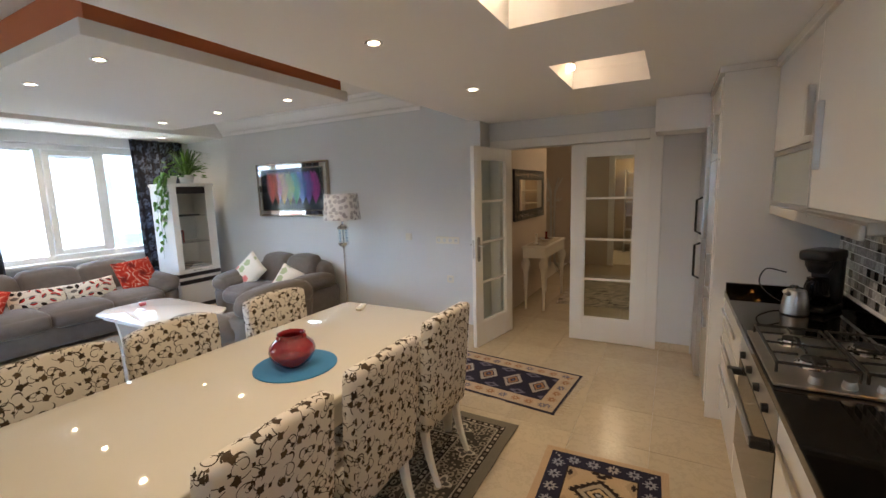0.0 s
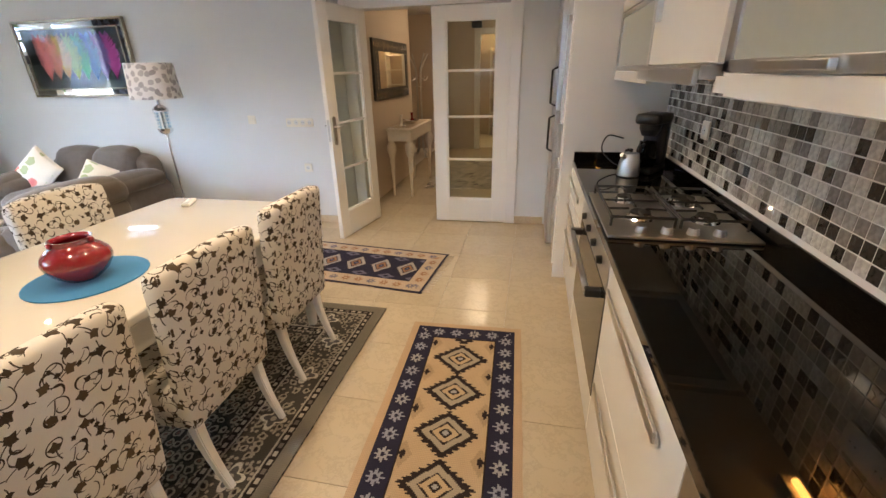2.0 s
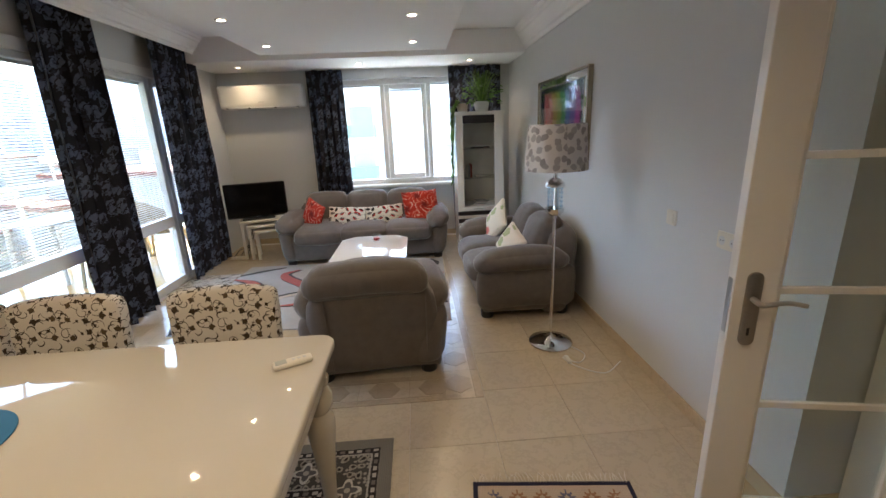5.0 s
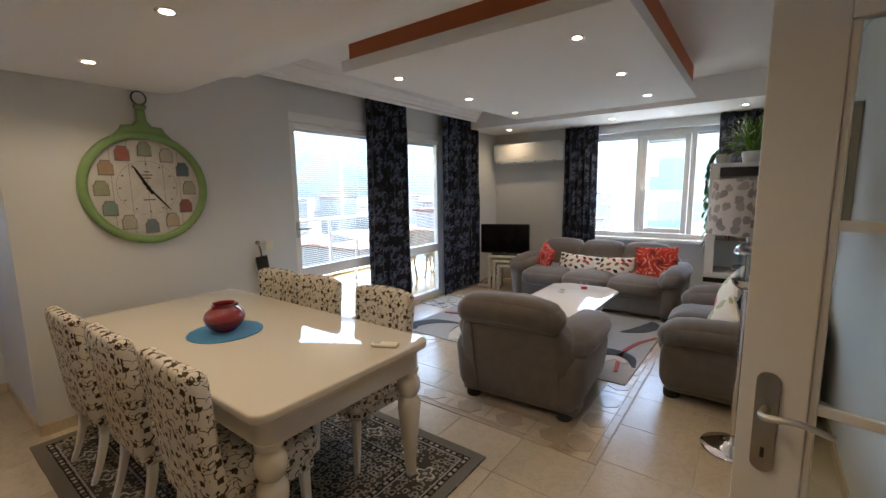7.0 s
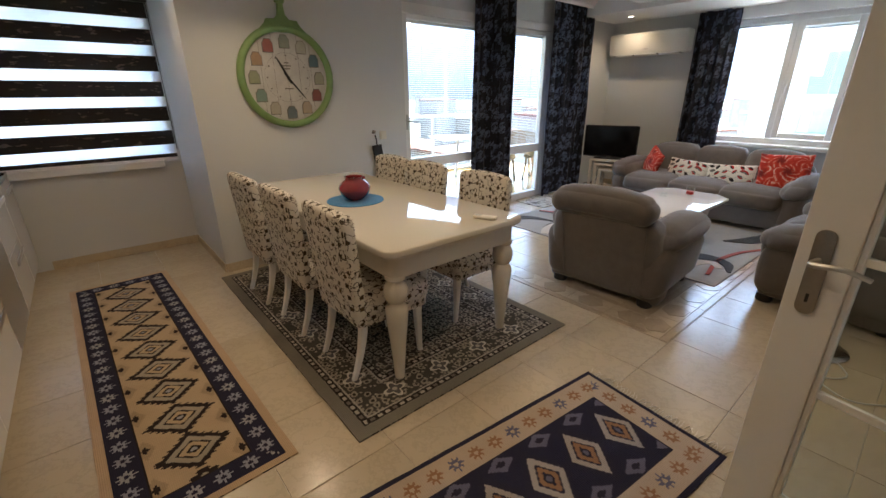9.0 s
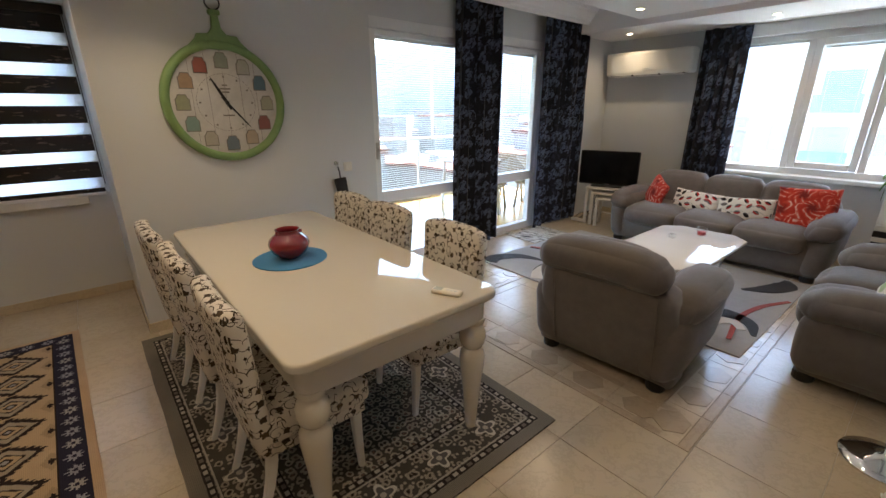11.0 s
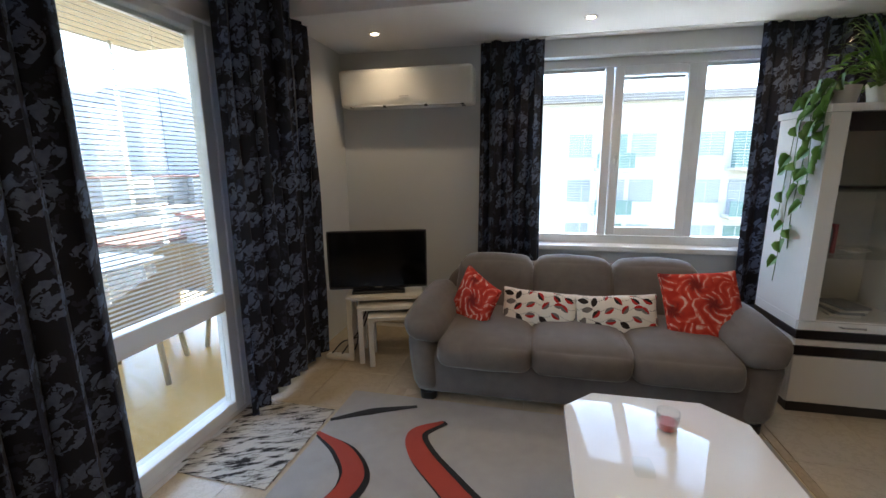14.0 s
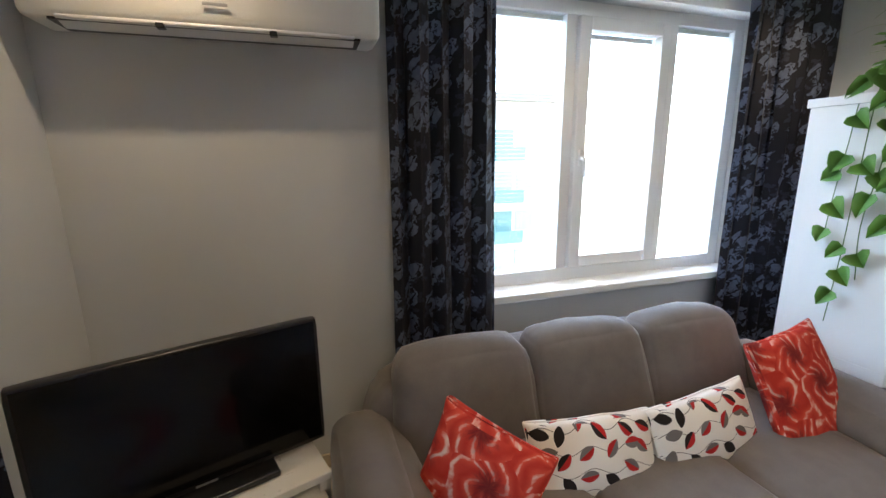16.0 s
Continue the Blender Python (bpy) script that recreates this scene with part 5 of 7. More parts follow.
NEST = pose(-6.48, 0.81, 0, 0, 0, 108)
nest_table(NEST, 0.58, 0.36, 0.505)
nest_table(NEST @ pose(0.03, -0.075, 0), 0.47, 0.33, 0.445)
nest_table(NEST @ pose(0.055, -0.15, 0), 0.36, 0.30, 0.385)
tv = thing("television", NEST @ pose(-0.05, -0.02, 0.507, 0, 0, 1), "black flat-screen television on a nest of tables", "television")
part("casing", soft((0.755, 0.045, 0.455), 0.012, 0.0, 6, None, (0, 0, 0.249)), black_plastic, tv, smooth="edges")
part("screen", box(-0.363, 0.363, -0.0245, -0.0225, 0.042, 0.466), black_screen, tv)
part("base", box(-0.20, 0.20, -0.09, 0.10, 0.0, 0.02, 0.006), black_plastic, tv)
part("neck", box(-0.09, 0.09, 0.0, 0.04, 0.018, 0.07, 0.006), black_plastic, tv)
part("badge", box(-0.03, 0.03, -0.0255, -0.0235, 0.030, 0.036), steel, tv)

ps = thing("power_strip", pose(-6.25, 0.50, 0), "white power strip with cables on the floor", "power strip")
part("body", soft((0.06, 0.20, 0.04), 0.012, 0, 5, None, (0, 0, 0.021)), cream_plastic, ps, smooth=True)
for k in range(3):
    part("cable", tube([(0, 0.1 - 0.08 * k, 0.04), (-0.05, 0.13 - 0.06 * k, 0.12), (-0.16, 0.10, 0.22 - 0.04 * k), (-0.22, 0.14 + 0.03 * k, 0.40)], 0.005, 6, smooth_n=6), black_plastic, ps)

# ---- display cabinet with plants ----
CAB = pose(-6.12, 3.735, 0)
cab = thing("display_cabinet", CAB, "tall white display cabinet with black bands and glass door", "display cabinet")
# its front looks to +x
cw, cd, ch = 0.60, 0.48, 1.755
def cpart(name, x0, x1, y0, y1, z0, z1, m, bevel=0.002, label="", parent=None):
    return part(name, box(x0, x1, y0, y1, z0, z1, bevel), m, parent or cab, label)
cpart("plinth", -cd + 0.02, -0.01, -cw / 2 + 0.01, cw / 2 - 0.01, 0, 0.06, black_band)
body = cpart("lower_body", -cd, -0.018, -cw / 2, cw / 2, 0.06, 0.46, white_gloss)
cpart("side_band", -cd, 0.0, -cw / 2 - 0.002, cw / 2 + 0.002, 0.46, 0.51, black_band)
for z0, z1, m in ((0.065, 0.355, white_gloss), (0.36, 0.415, black_band), (0.42, 0.455, white_gloss)):
    cpart("drawer_front", -0.018, 0.0, -cw / 2 + 0.002, cw / 2 - 0.002, z0, z1, m)
cpart("drawer_front", -0.018, 0.0, -cw / 2 + 0.002, cw / 2 - 0.002, 0.515, 0.565, white_gloss)
cpart("shelf_base", -cd, -0.018, -cw / 2, cw / 2, 0.51, 0.57, white_gloss)
for sy in (-1, 1):
    cpart("side_panel", -cd, -0.02, sy * (cw / 2) - (0.02 if sy > 0 else 0), sy * (cw / 2) + (0 if sy > 0 else 0.02), 0.57, ch - 0.04, white_gloss)
cpart("back_panel", -cd, -cd + 0.01, -cw / 2 + 0.02, cw / 2 - 0.02, 0.57, ch - 0.04, white_gloss)
cpart("top", -cd - 0.01, 0.012, -cw / 2 - 0.012, cw / 2 + 0.012, ch - 0.04, ch, white_gloss)
door = cpart("door", -0.02, 0.0, -cw / 2, -cw / 2 + 0.085, 0.57, ch - 0.04, white_gloss, label="white framed glass door")
cpart("door_stile", -0.02, 0.0, cw / 2 - 0.12, cw / 2, 0.57, ch - 0.04, white_gloss, parent=door)
cpart("door_band", -0.02, 0.001, -cw / 2 + 0.085, cw / 2 - 0.12, ch - 0.14, ch - 0.045, black_band, parent=door)
pg = cpart("door_pane", -0.012, -0.007, -cw / 2 + 0.085, cw / 2 - 0.12, 0.585, ch - 0.14, cabinet_glass, 0, parent=door)
pg.visible_shadow = False
for z in (0.93, 1.30):
    sg = cpart("glass_shelf", -cd + 0.012, -0.03, -cw / 2 + 0.022, cw / 2 - 0.022, z, z + 0.008, cabinet_glass, 0)
    sg.visible_shadow = False
part("pull", tube([(0.0, -0.10, 0.545), (0.018, -0.09, 0.545), (0.018, 0.02, 0.545), (0.0, 0.03, 0.545)], 0.005, 8), chrome, cab)
# what stands on its shelves
pap = (plain("paper_cover", (0.62, 0.60, 0.55), 0.6, var=0.08), plain("grey_cover", (0.25, 0.26, 0.28), 0.5, var=0.08), plain("red_cover", (0.30, 0.03, 0.03), 0.5, var=0.1))
for i in range(4):
    solid("book", box(-0.10, 0.10, -0.075, 0.075, 0, 0.014, 0.002), pap[i % 2], "flat magazine stacked in the display cabinet", "book", "stack of magazines", at=CAB @ pose(-0.20, 0.0 + 0.01 * i, 0.571 + 0.0145 * i, 0, 0, 6 * i - 8))
for i in range(3):
    solid("book", box(-0.07, 0.07, -0.008, 0.008, 0, 0.13 + 0.02 * i, 0.002), pap[i], "upright book in the display cabinet", "book", "upright books", at=CAB @ pose(-0.22, -0.15 + 0.024 * i, 0.939, 0, 0, 2 * i))
solid("dish", lathe([(0.0, 0.0), (0.03, 0.0), (0.035, 0.006), (0.075, 0.02), (0.073, 0.022), (0.03, 0.01), (0.0, 0.008)], 28), white_gloss, "small white dish on a glass shelf", "dish", smooth=True, at=CAB @ pose(-0.18, 0.02, 0.939))
solid("tray", box(-0.09, 0.09, -0.12, 0.12, 0, 0.018, 0.005), black_plastic, "flat black tray on the upper glass shelf", "tray", at=CAB @ pose(-0.2, 0.02, 1.309))

# plants
def leaf_green(name, a, b):
    p = Pat(name, 0.45)
    n, g = p.noise(7, 3), X(p.t, p.t.nodes.new("ShaderNodeNewGeometry").outputs["Random Per Island"])
    p.colour(p.mix((n + g) * 0.5, a, b))
    p.p.inputs["Subsurface Weight"].default_value = 0.0
    return p.m


ivy_green, grass_green = leaf_green("ivy_green", (0.045, 0.16, 0.02), (0.20, 0.36, 0.06)), leaf_green("grass_green", (0.02, 0.075, 0.012), (0.10, 0.20, 0.03))


def leaf_blade(b, base, tip_dir, up, ln, w):
    """One heart-shaped leaf, folded along its rib."""
    t, n = tip_dir.normalized(), up.normalized()
    s = t.cross(n).normalized()
    n = s.cross(t)
    shape = ((0, 0), (0.06, 0.30), (0.22, 0.52), (0.42, 0.48), (0.68, 0.30), (1, 0))
    mid = [b.verts.new(base + t * ln * a - n * 0.10 * ln * a * a) for a, _ in shape]
    for sg in (-1, 1):
        side = [mid[0]] + [b.verts.new(base + t * ln * (a - 0.1 * (k < 3)) + s * sg * w * q + n * (0.16 * w - 0.12 * ln * a * a)) for k, (a, q) in enumerate(shape[1:-1])] + [mid[-1]]
        for k in range(len(shape) - 1):
            f = [mid[k], mid[k + 1], side[k + 1], side[k]]
            f = [v for j, v in enumerate(f) if v not in f[:j]]
            if len(f) > 2:
                b.faces.new(f)


rnd = random.Random(4)
ivy = thing("trailing_plant", CAB @ pose(-0.12, -0.20, ch), "trailing green ivy hanging down the cabinet side", "plant")
part("pot", lathe([(0.05, 0.0), (0.06, 0.01), (0.075, 0.10), (0.07, 0.10), (0.06, 0.02), (0.0, 0.02)], 20), white_satin, ivy, smooth="edges")
strands = []
for k in range(5):
    x, drop = -0.18 + 0.065 * k, (0.62, 1.02, 0.80, 0.55, 0.32)[k]
    y = -0.10 - 0.012 * (k % 2)
    strands.append([(x * 0.3, -0.02, 0.08), (x * 0.6, -0.05, 0.13), (x * 0.9, y, 0.03), (x, y - 0.01, -drop * 0.35), (x + 0.03 * rnd.uniform(-1, 1), y - 0.015, -drop * 0.7), (x + 0.03 * rnd.uniform(-1, 1), y - 0.02, -drop)])
for st in strands:
    part("stem", tube(st, 0.0022, 5, smooth_n=5), grass_green, ivy)
    run = curve_points(st, 6)
    for i in range(5, len(run), 2):
        if rnd.random() < 0.3:
            continue
        b = bmesh.new()
        sd = rnd.choice((-1, 1))
        leaf_blade(b, run[i], Vector((sd * rnd.uniform(0.2, 0.9), -0.35, -rnd.uniform(0.5, 1.0))), Vector((rnd.uniform(-0.3, 0.3), -1, 0.35)), rnd.uniform(0.07, 0.11), rnd.uniform(0.075, 0.11))
        part("leaf", b, ivy_green, ivy, smooth=True)
gp = thing("grass_plant", CAB @ pose(-0.18, 0.05, ch), "bushy green potted plant with long arching leaves", "plant")
part("pot", lathe([(0.07, 0.0), (0.08, 0.01), (0.10, 0.12), (0.095, 0.12), (0.085, 0.03), (0.0, 0.03)], 24), white_satin, gp, smooth="edges")
for k in range(150):
    a, out, hgt = rnd.uniform(0, 6.283), rnd.uniform(0.06, 0.34), rnd.uniform(0.12, 0.46)
    if k % 3 == 0:
        out, hgt = rnd.uniform(0.05, 0.20), rnd.uniform(0.28, 0.50)
    b = bmesh.new()
    prev = None
    d, s = Vector((math.cos(a), math.sin(a), 0)), Vector((-math.sin(a), math.cos(a), 0))
    for i in range(7):
        q = i / 6
        p_ = d * (0.03 + out * q) + Vector((0, 0, 0.10 + hgt * math.sin(q * 1.9) * (1.0 - 0.25 * q)))
        p_.x = max(-0.42, p_.x)
        p_.y = min(p_.y, 0.38)
        p_.z = min(p_.z, 0.54)
        w = 0.0065 * (1 - q) ** 0.6 + 0.001
        row = [b.verts.new(p_ + s * w), b.verts.new(p_ - s * w)]
        if prev:
            b.faces.new((prev[0], prev[1], row[1], row[0]))
        prev = row
    part("leaf", b, grass_green if k % 4 else ivy_green, gp, smooth=True)
for k in range(90):
    a, r_, z_ = rnd.uniform(0, 6.283), rnd.uniform(0.08, 0.24), rnd.uniform(0.08, 0.30)
    b = bmesh.new()
    pt = Vector((max(-0.36, r_ * math.cos(a)), min(0.30, r_ * math.sin(a)), z_))
    leaf_blade(b, pt, Vector((math.cos(a), math.sin(a), rnd.uniform(-0.5, 0.4))), Vector((rnd.uniform(-0.4, 0.4), rnd.uniform(-0.4, 0.4), 1)), rnd.uniform(0.04, 0.07), rnd.uniform(0.04, 0.06))
    part("leaf", b, ivy_green, gp, smooth=True)

# ---- floor lamp ----
fl = thing("floor_lamp", pose(-3.50, 3.835, 0), "chrome floor lamp with crystal stem and flocked drum shade", "floor lamp")
part("base", lathe([(0.0, 0.0), (0.155, 0.0), (0.158, 0.006), (0.155, 0.014), (0.10, 0.022), (0.05, 0.035), (0.022, 0.05), (0.012, 0.075), (0.011, 0.08)], 40), chrome, fl, smooth=True)
part("pole", lathe([(0.011, 0.08), (0.011, 0.94), (0.018, 0.945), (0.018, 0.955)], 16), chrome, fl, smooth="edges")
part("lower_bowl", lathe([(0.018, 0.955), (0.035, 0.96), (0.06, 0.985), (0.066, 1.01), (0.0, 1.01)], 28), chrome, fl, smooth="edges")
part("upper_bowl", lathe([(0.0, 1.155), (0.066, 1.155), (0.06, 1.18), (0.035, 1.205), (0.014, 1.215), (0.012, 1.27), (0.0, 1.27)], 28), chrome, fl, smooth="edges")
crystal = pane_glass("crystal", (0.86, 0.93, 0.98))
for k in range(8):
    a = k * math.pi / 4
    b = None
    for z in (1.025, 1.055, 1.085, 1.115, 1.143):
        b = lathe([(0.0, z - 0.014), (0.011, z - 0.007), (0.011, z + 0.007), (0.0, z + 0.014)], 6, 0.045 * math.cos(a), 0.045 * math.sin(a), bm=b or bmesh.new())
    part("crystal_string", b, crystal, fl)
part("inner_rod", lathe([(0.008, 1.01), (0.008, 1.155)], 10), chrome, fl)
b = bmesh.new()
seg = 56
lay = b.loops.layers.uv.verify()
rings = []
for r, z in ((0.205, 1.265), (0.185, 1.555), (0.182, 1.555), (0.202, 1.265)):
    rings.append([b.verts.new((r * math.cos(2 * math.pi * i / seg), r * math.sin(2 * math.pi * i / seg), z)) for i in range(seg)])
for q, p_ in enumerate(((0, 1), (1, 2), (2, 3), (3, 0))):
    for i in range(seg):
        j = (i + 1) % seg
        f = b.faces.new((rings[p_[0]][i], rings[p_[0]][j], rings[p_[1]][j], rings[p_[1]][i]))
        for l, (uu, vv) in zip(f.loops, ((i, 0), (i + 1, 0), (i + 1, 1), (i, 1))):
            l[lay].uv = (uu / seg * 1.2, vv * 0.29)
bmesh.ops.recalc_face_normals(b, faces=b.faces[:])
part("shade", b, shade_cloth, fl, "drum shade in grey flocked cloth", smooth="edges", keep_uv=True)
for a in (0, 120, 240):
    part("shade_spoke", tube([(0, 0, 1.27), (0.203 * math.cos(radians(a)), 0.203 * math.sin(radians(a)), 1.27)], 0.002, 5), chrome, fl)
part("bulb", lathe([(0.012, 1.27), (0.014, 1.30), (0.03, 1.34), (0.028, 1.37), (0.0, 1.39)], 16), white_satin, fl, smooth=True)
cord = thing("lamp_cord", pose(0.03, 0.07, 0), "thin white lamp cord curled on the floor tiles", "cord")
part("wire", tube([(-3.45, 3.88, 0.005), (-3.32, 3.94, 0.005), (-3.22, 3.86, 0.005), (-3.30, 3.78, 0.005), (-3.18, 3.83, 0.005), (-3.08, 3.98, 0.005), (-3.2, 4.14, 0.005)], 0.004, 6, smooth_n=8), cord_mat, cord)
part("switch", soft((0.09, 0.03, 0.02), 0.008, 0, 5, None, (-3.26, 3.80, 0.011)), cord_mat, cord, smooth=True)

# ---- framed feather picture ----
pic = thing("framed_picture", pose(-4.76, Y_NORTH - 0.002, 1.627, 0, 0, 0), "mirror-framed picture of rainbow feathers on black", "picture")
w, h = 1.34, 0.717
gold = plain("champagne_metal", (0.42, 0.36, 0.26), 0.25, 1.0, var=0.1, bump=0.02)
part("backing", box(-w / 2 + 0.01, w / 2 - 0.01, -0.02, 0.0, -h / 2 + 0.01, h / 2 - 0.01), black_plastic, pic)
for x0, x1, z0, z1 in ((-w / 2, w / 2, h / 2 - 0.022, h / 2), (-w / 2, w / 2, -h / 2, -h / 2 + 0.022), (-w / 2, -w / 2 + 0.022, -h / 2 + 0.022, h / 2 - 0.022), (w / 2 - 0.022, w / 2, -h / 2 + 0.022, h / 2 - 0.022)):
    part("outer_frame", box(x0, x1, -0.045, 0.0, z0, z1, 0.004), gold, pic)
m_ = 0.075
for x0, x1, z0, z1 in ((-w / 2 + 0.022, w / 2 - 0.022, h / 2 - m_, h / 2 - 0.022), (-w / 2 + 0.022, w / 2 - 0.022, -h / 2 + 0.022, -h / 2 + m_), (-w / 2 + 0.022, -w / 2 + m_, -h / 2 + m_, h / 2 - m_), (w / 2 - m_, w / 2 - 0.022, -h / 2 + m_, h / 2 - m_)):
    part("mirror_strip", box(x0, x1, -0.034, -0.02, z0, z1, 0.003), mirror_mat, pic)
for x0, x1, z0, z1 in ((-w / 2 + m_, w / 2 - m_, h / 2 - m_ - 0.012, h / 2 - m_), (-w / 2 + m_, w / 2 - m_, -h / 2 + m_, -h / 2 + m_ + 0.012), (-w / 2 + m_, -w / 2 + m_ + 0.012, -h / 2 + m_, h / 2 - m_), (w / 2 - m_ - 0.012, w / 2 - m_, -h / 2 + m_, h / 2 - m_)):
    part("inner_frame", box(x0, x1, -0.038, -0.02, z0, z1, 0.003), gold, pic)
part("print", box(-w / 2 + m_ + 0.012, w / 2 - m_ - 0.012, -0.026, -0.02, -h / 2 + m_ + 0.012, h / 2 - m_ - 0.012), plain("dark_print", (0.012, 0.014, 0.018), 0.25, var=0.2, bump=0), pic)
hues = ((0.85, 0.18, 0.16), (0.88, 0.30, 0.22), (0.75, 0.50, 0.12), (0.45, 0.55, 0.08), (0.08, 0.42, 0.16), (0.08, 0.20, 0.55), (0.20, 0.12, 0.50), (0.55, 0.05, 0.38))
for i, col in enumerate(hues):
    b = bmesh.new()
    cx = -0.42 + 0.118 * i
    fr = random.Random(i)
    for k in range(46):
        q = k / 45
        zz = 0.20 - 0.40 * q
        wid = 0.095 * math.sin(math.pi * min(1, q * 0.92 + 0.08)) ** 0.6
        xx = cx + 0.03 * math.sin(q * 2.5)
        for sg in (-1, 1):
            ww = wid * fr.uniform(0.75, 1.08)
            y_ = -0.0272 - 0.00012 * i - 0.0002 * (sg > 0)
            b.faces.new([b.verts.new(c_) for c_ in ((xx, y_, zz), (xx + sg * ww, y_, zz + 0.045), (xx + sg * ww * 0.98, y_, zz + 0.037), (xx, y_, zz - 0.011))])
    part("feather", b, plain("feather_ink", col, 0.5, var=0.25, big=30, fine=200, bump=0), pic)
g = part("glazing", box(-w / 2 + m_ + 0.012, w / 2 - m_ - 0.012, -0.033, -0.031, -h / 2 + m_ + 0.012, h / 2 - m_ - 0.012), clear_glass, pic)
g.visible_shadow = False

# ---- air conditioner ----
ac = thing("air_conditioner", pose(X_WEST, 0.887, 2.105, 0, 0, 90) @ Matrix.Diagonal((1.09, 1, 1.1, 1)), "white split air conditioner high on the wall", "air conditioner")
def ac_shape(p, u):
    k = (p.z + 0.14) / 0.28
    return (p.x, p.y - 0.035 * k * (u[1] < 0), p.z)
part("casing", soft((1.02, 0.19, 0.265), 0.03, 0.0, 10, ac_shape, (0, -0.105, -0.02)), plain("aircon_white", (0.76, 0.76, 0.72), 0.3, var=0.02, bump=0), ac, smooth=True)
part("flap", soft((0.84, 0.07, 0.012), 0.005, 0.0, 6, lambda p, u: (p.x, p.y, p.z - 0.25 * p.y), (0.0, -0.165, -0.152)), pvc_white, ac, smooth=True)
part("outlet", box(-0.44, 0.44, -0.19, -0.05, -0.153, -0.146), black_plastic, ac)
for x in (-0.16, 0.16):
    part("louvre_pin", box(x - 0.012, x + 0.012, -0.20, -0.17, -0.158, -0.142, 0.002), black_plastic, ac)
part("badge", box(-0.035, 0.035, -0.2205, -0.217, -0.09, -0.082), steel, ac)

# ---- curtains ----
def curtain(at, w, z0, z1, folds, seed, label="dark navy curtain with blue-grey roses", flare=1.0, sway=0.0):
    """Hanging cloth in deep uneven folds; local x along the wall, local y out to the wall."""
    r = random.Random(seed)
    ph = [r.uniform(-1.3, 1.3) for _ in range(folds + 2)]
    am = [r.uniform(0.35, 1.25) for _ in range(folds + 2)]
    c = thing("curtain", at, label, "curtain", "navy rose curtains")
    b = bmesh.new()
    lay = b.loops.layers.uv.verify()
    nx, nz = folds * 14, 26
    grid = []
    for j in range(nz + 1):
        q = j / nz
        z = z0 + (z1 - z0) * q
        row = []
        us = 0.0
        last = None
        for i in range(nx + 1):
            t = i / nx
            k = t * folds
            a0 = int(min(k, folds - 1))
            f = k - a0
            amp = (am[a0] * (1 - f) + am[a0 + 1] * f)
            phs = (ph[a0] * (1 - f) + ph[a0 + 1] * f) * (1 - 0.35 * q) + 0.5 * noise.noise((t * 3, q * 2.2, seed))
            deep = (0.030 + 0.018 * (1 - q)) * amp
            y = -deep * math.sin(2 * math.pi * k + phs) - 0.014 * math.sin(2.6 * k + 3 * q + seed) - 0.010 * noise.noise((t * 9, q * 5, seed + 4))
            x = (t - 0.5) * w * (1 + 0.10 * flare * (1 - q) ** 2) + 0.012 * math.sin(4 * math.pi * k + phs) + sway * (1 - q)
            zz = z + (0.010 * math.sin(7 * t + seed) + 0.012 * noise.noise((t * 6, 0, seed)) if j == 0 else 0)
            p = Vector((x, y, zz))
            if last is not None:
                us += (p - last).length
            last = p
            row.append((b.verts.new(p), us, zz))
        grid.append(row)
    for j in range(nz):
        for i in range(nx):
            q = (grid[j][i], grid[j][i + 1], grid[j + 1][i + 1], grid[j + 1][i])
            f = b.faces.new([v[0] for v in q])
            for l, v in zip(f.loops, q):
                l[lay].uv = (v[1], v[2])
    bmesh.ops.recalc_face_normals(b, faces=b.faces[:])
    part("cloth", b, curtain_cloth, c, smooth=True, keep_uv=True)
    part("heading_tape", box(-w / 2, w / 2, -0.006, 0.006, z1 - 0.006, z1 + 0.004), cord_mat, c)
    return c


curtain(along_south(-4.36, 0.085), 0.68, 0.035, 2.545, 6, 3)
curtain(along_south(-5.85, 0.085), 0.96, 0.035, 2.545, 8, 5, flare=-0.6)
curtain(pose(-6.965, 1.735, 0, 0, 0, 90), 0.49, 0.30, 2.40, 5, 8, flare=0.5)
curtain(pose(-6.955, 3.80, 0, 0, 0, 90), 0.74, 0.06, 2.40, 7, 9, flare=0.0, sway=0.03)
for nm, at, w in (("curtain_track", along_south(-5.15, 0.085, 2.55), 2.5), ("curtain_track", pose(-6.965, 2.77, 2.405, 0, 0, 90), 2.7)):
    solid(nm, box(-w / 2, w / 2, -0.012, 0.012, 0, 0.004), white_satin, "slim white ceiling curtain track", "curtain track", at=at)

# ---- clock ----
ck = thing("wall_clock", along_south(-1.89, 0.0, 1.57), "large green pocket-watch wall clock with coloured plaques", "clock")
# local x runs west, local y into the wall
green = plain("worn_green_paint", (0.20, 0.32, 0.12), 0.5, var=0.2, big=5, fine=50, bump=0.2)
face_m = plain("aged_white_dial", (0.56, 0.54, 0.51), 0.6, var=0.22, big=6, fine=40, bump=0.08)
wood_plain = plain("dial_line", (0.20, 0.18, 0.16), 0.7, bump=0)
b = bmesh.new()
prof = [(0.345, 0.0), (0.345, -0.02), (0.355, -0.045), (0.375, -0.052), (0.395, -0.042), (0.402, -0.02), (0.402, 0.0)]
seg = 72
rows = [[b.verts.new((r * math.cos(2 * math.pi * i / seg), y, r * math.sin(2 * math.pi * i / seg))) for i in range(seg)] for r, y in prof]
for p_, q in zip(rows, rows[1:] + rows[:1]):
    for i in range(seg):
        b.faces.new((p_[i], p_[(i + 1) % seg], q[(i + 1) % seg], q[i]))
bmesh.ops.recalc_face_normals(b, faces=b.faces[:])
part("rim", b, green, ck, smooth=True)
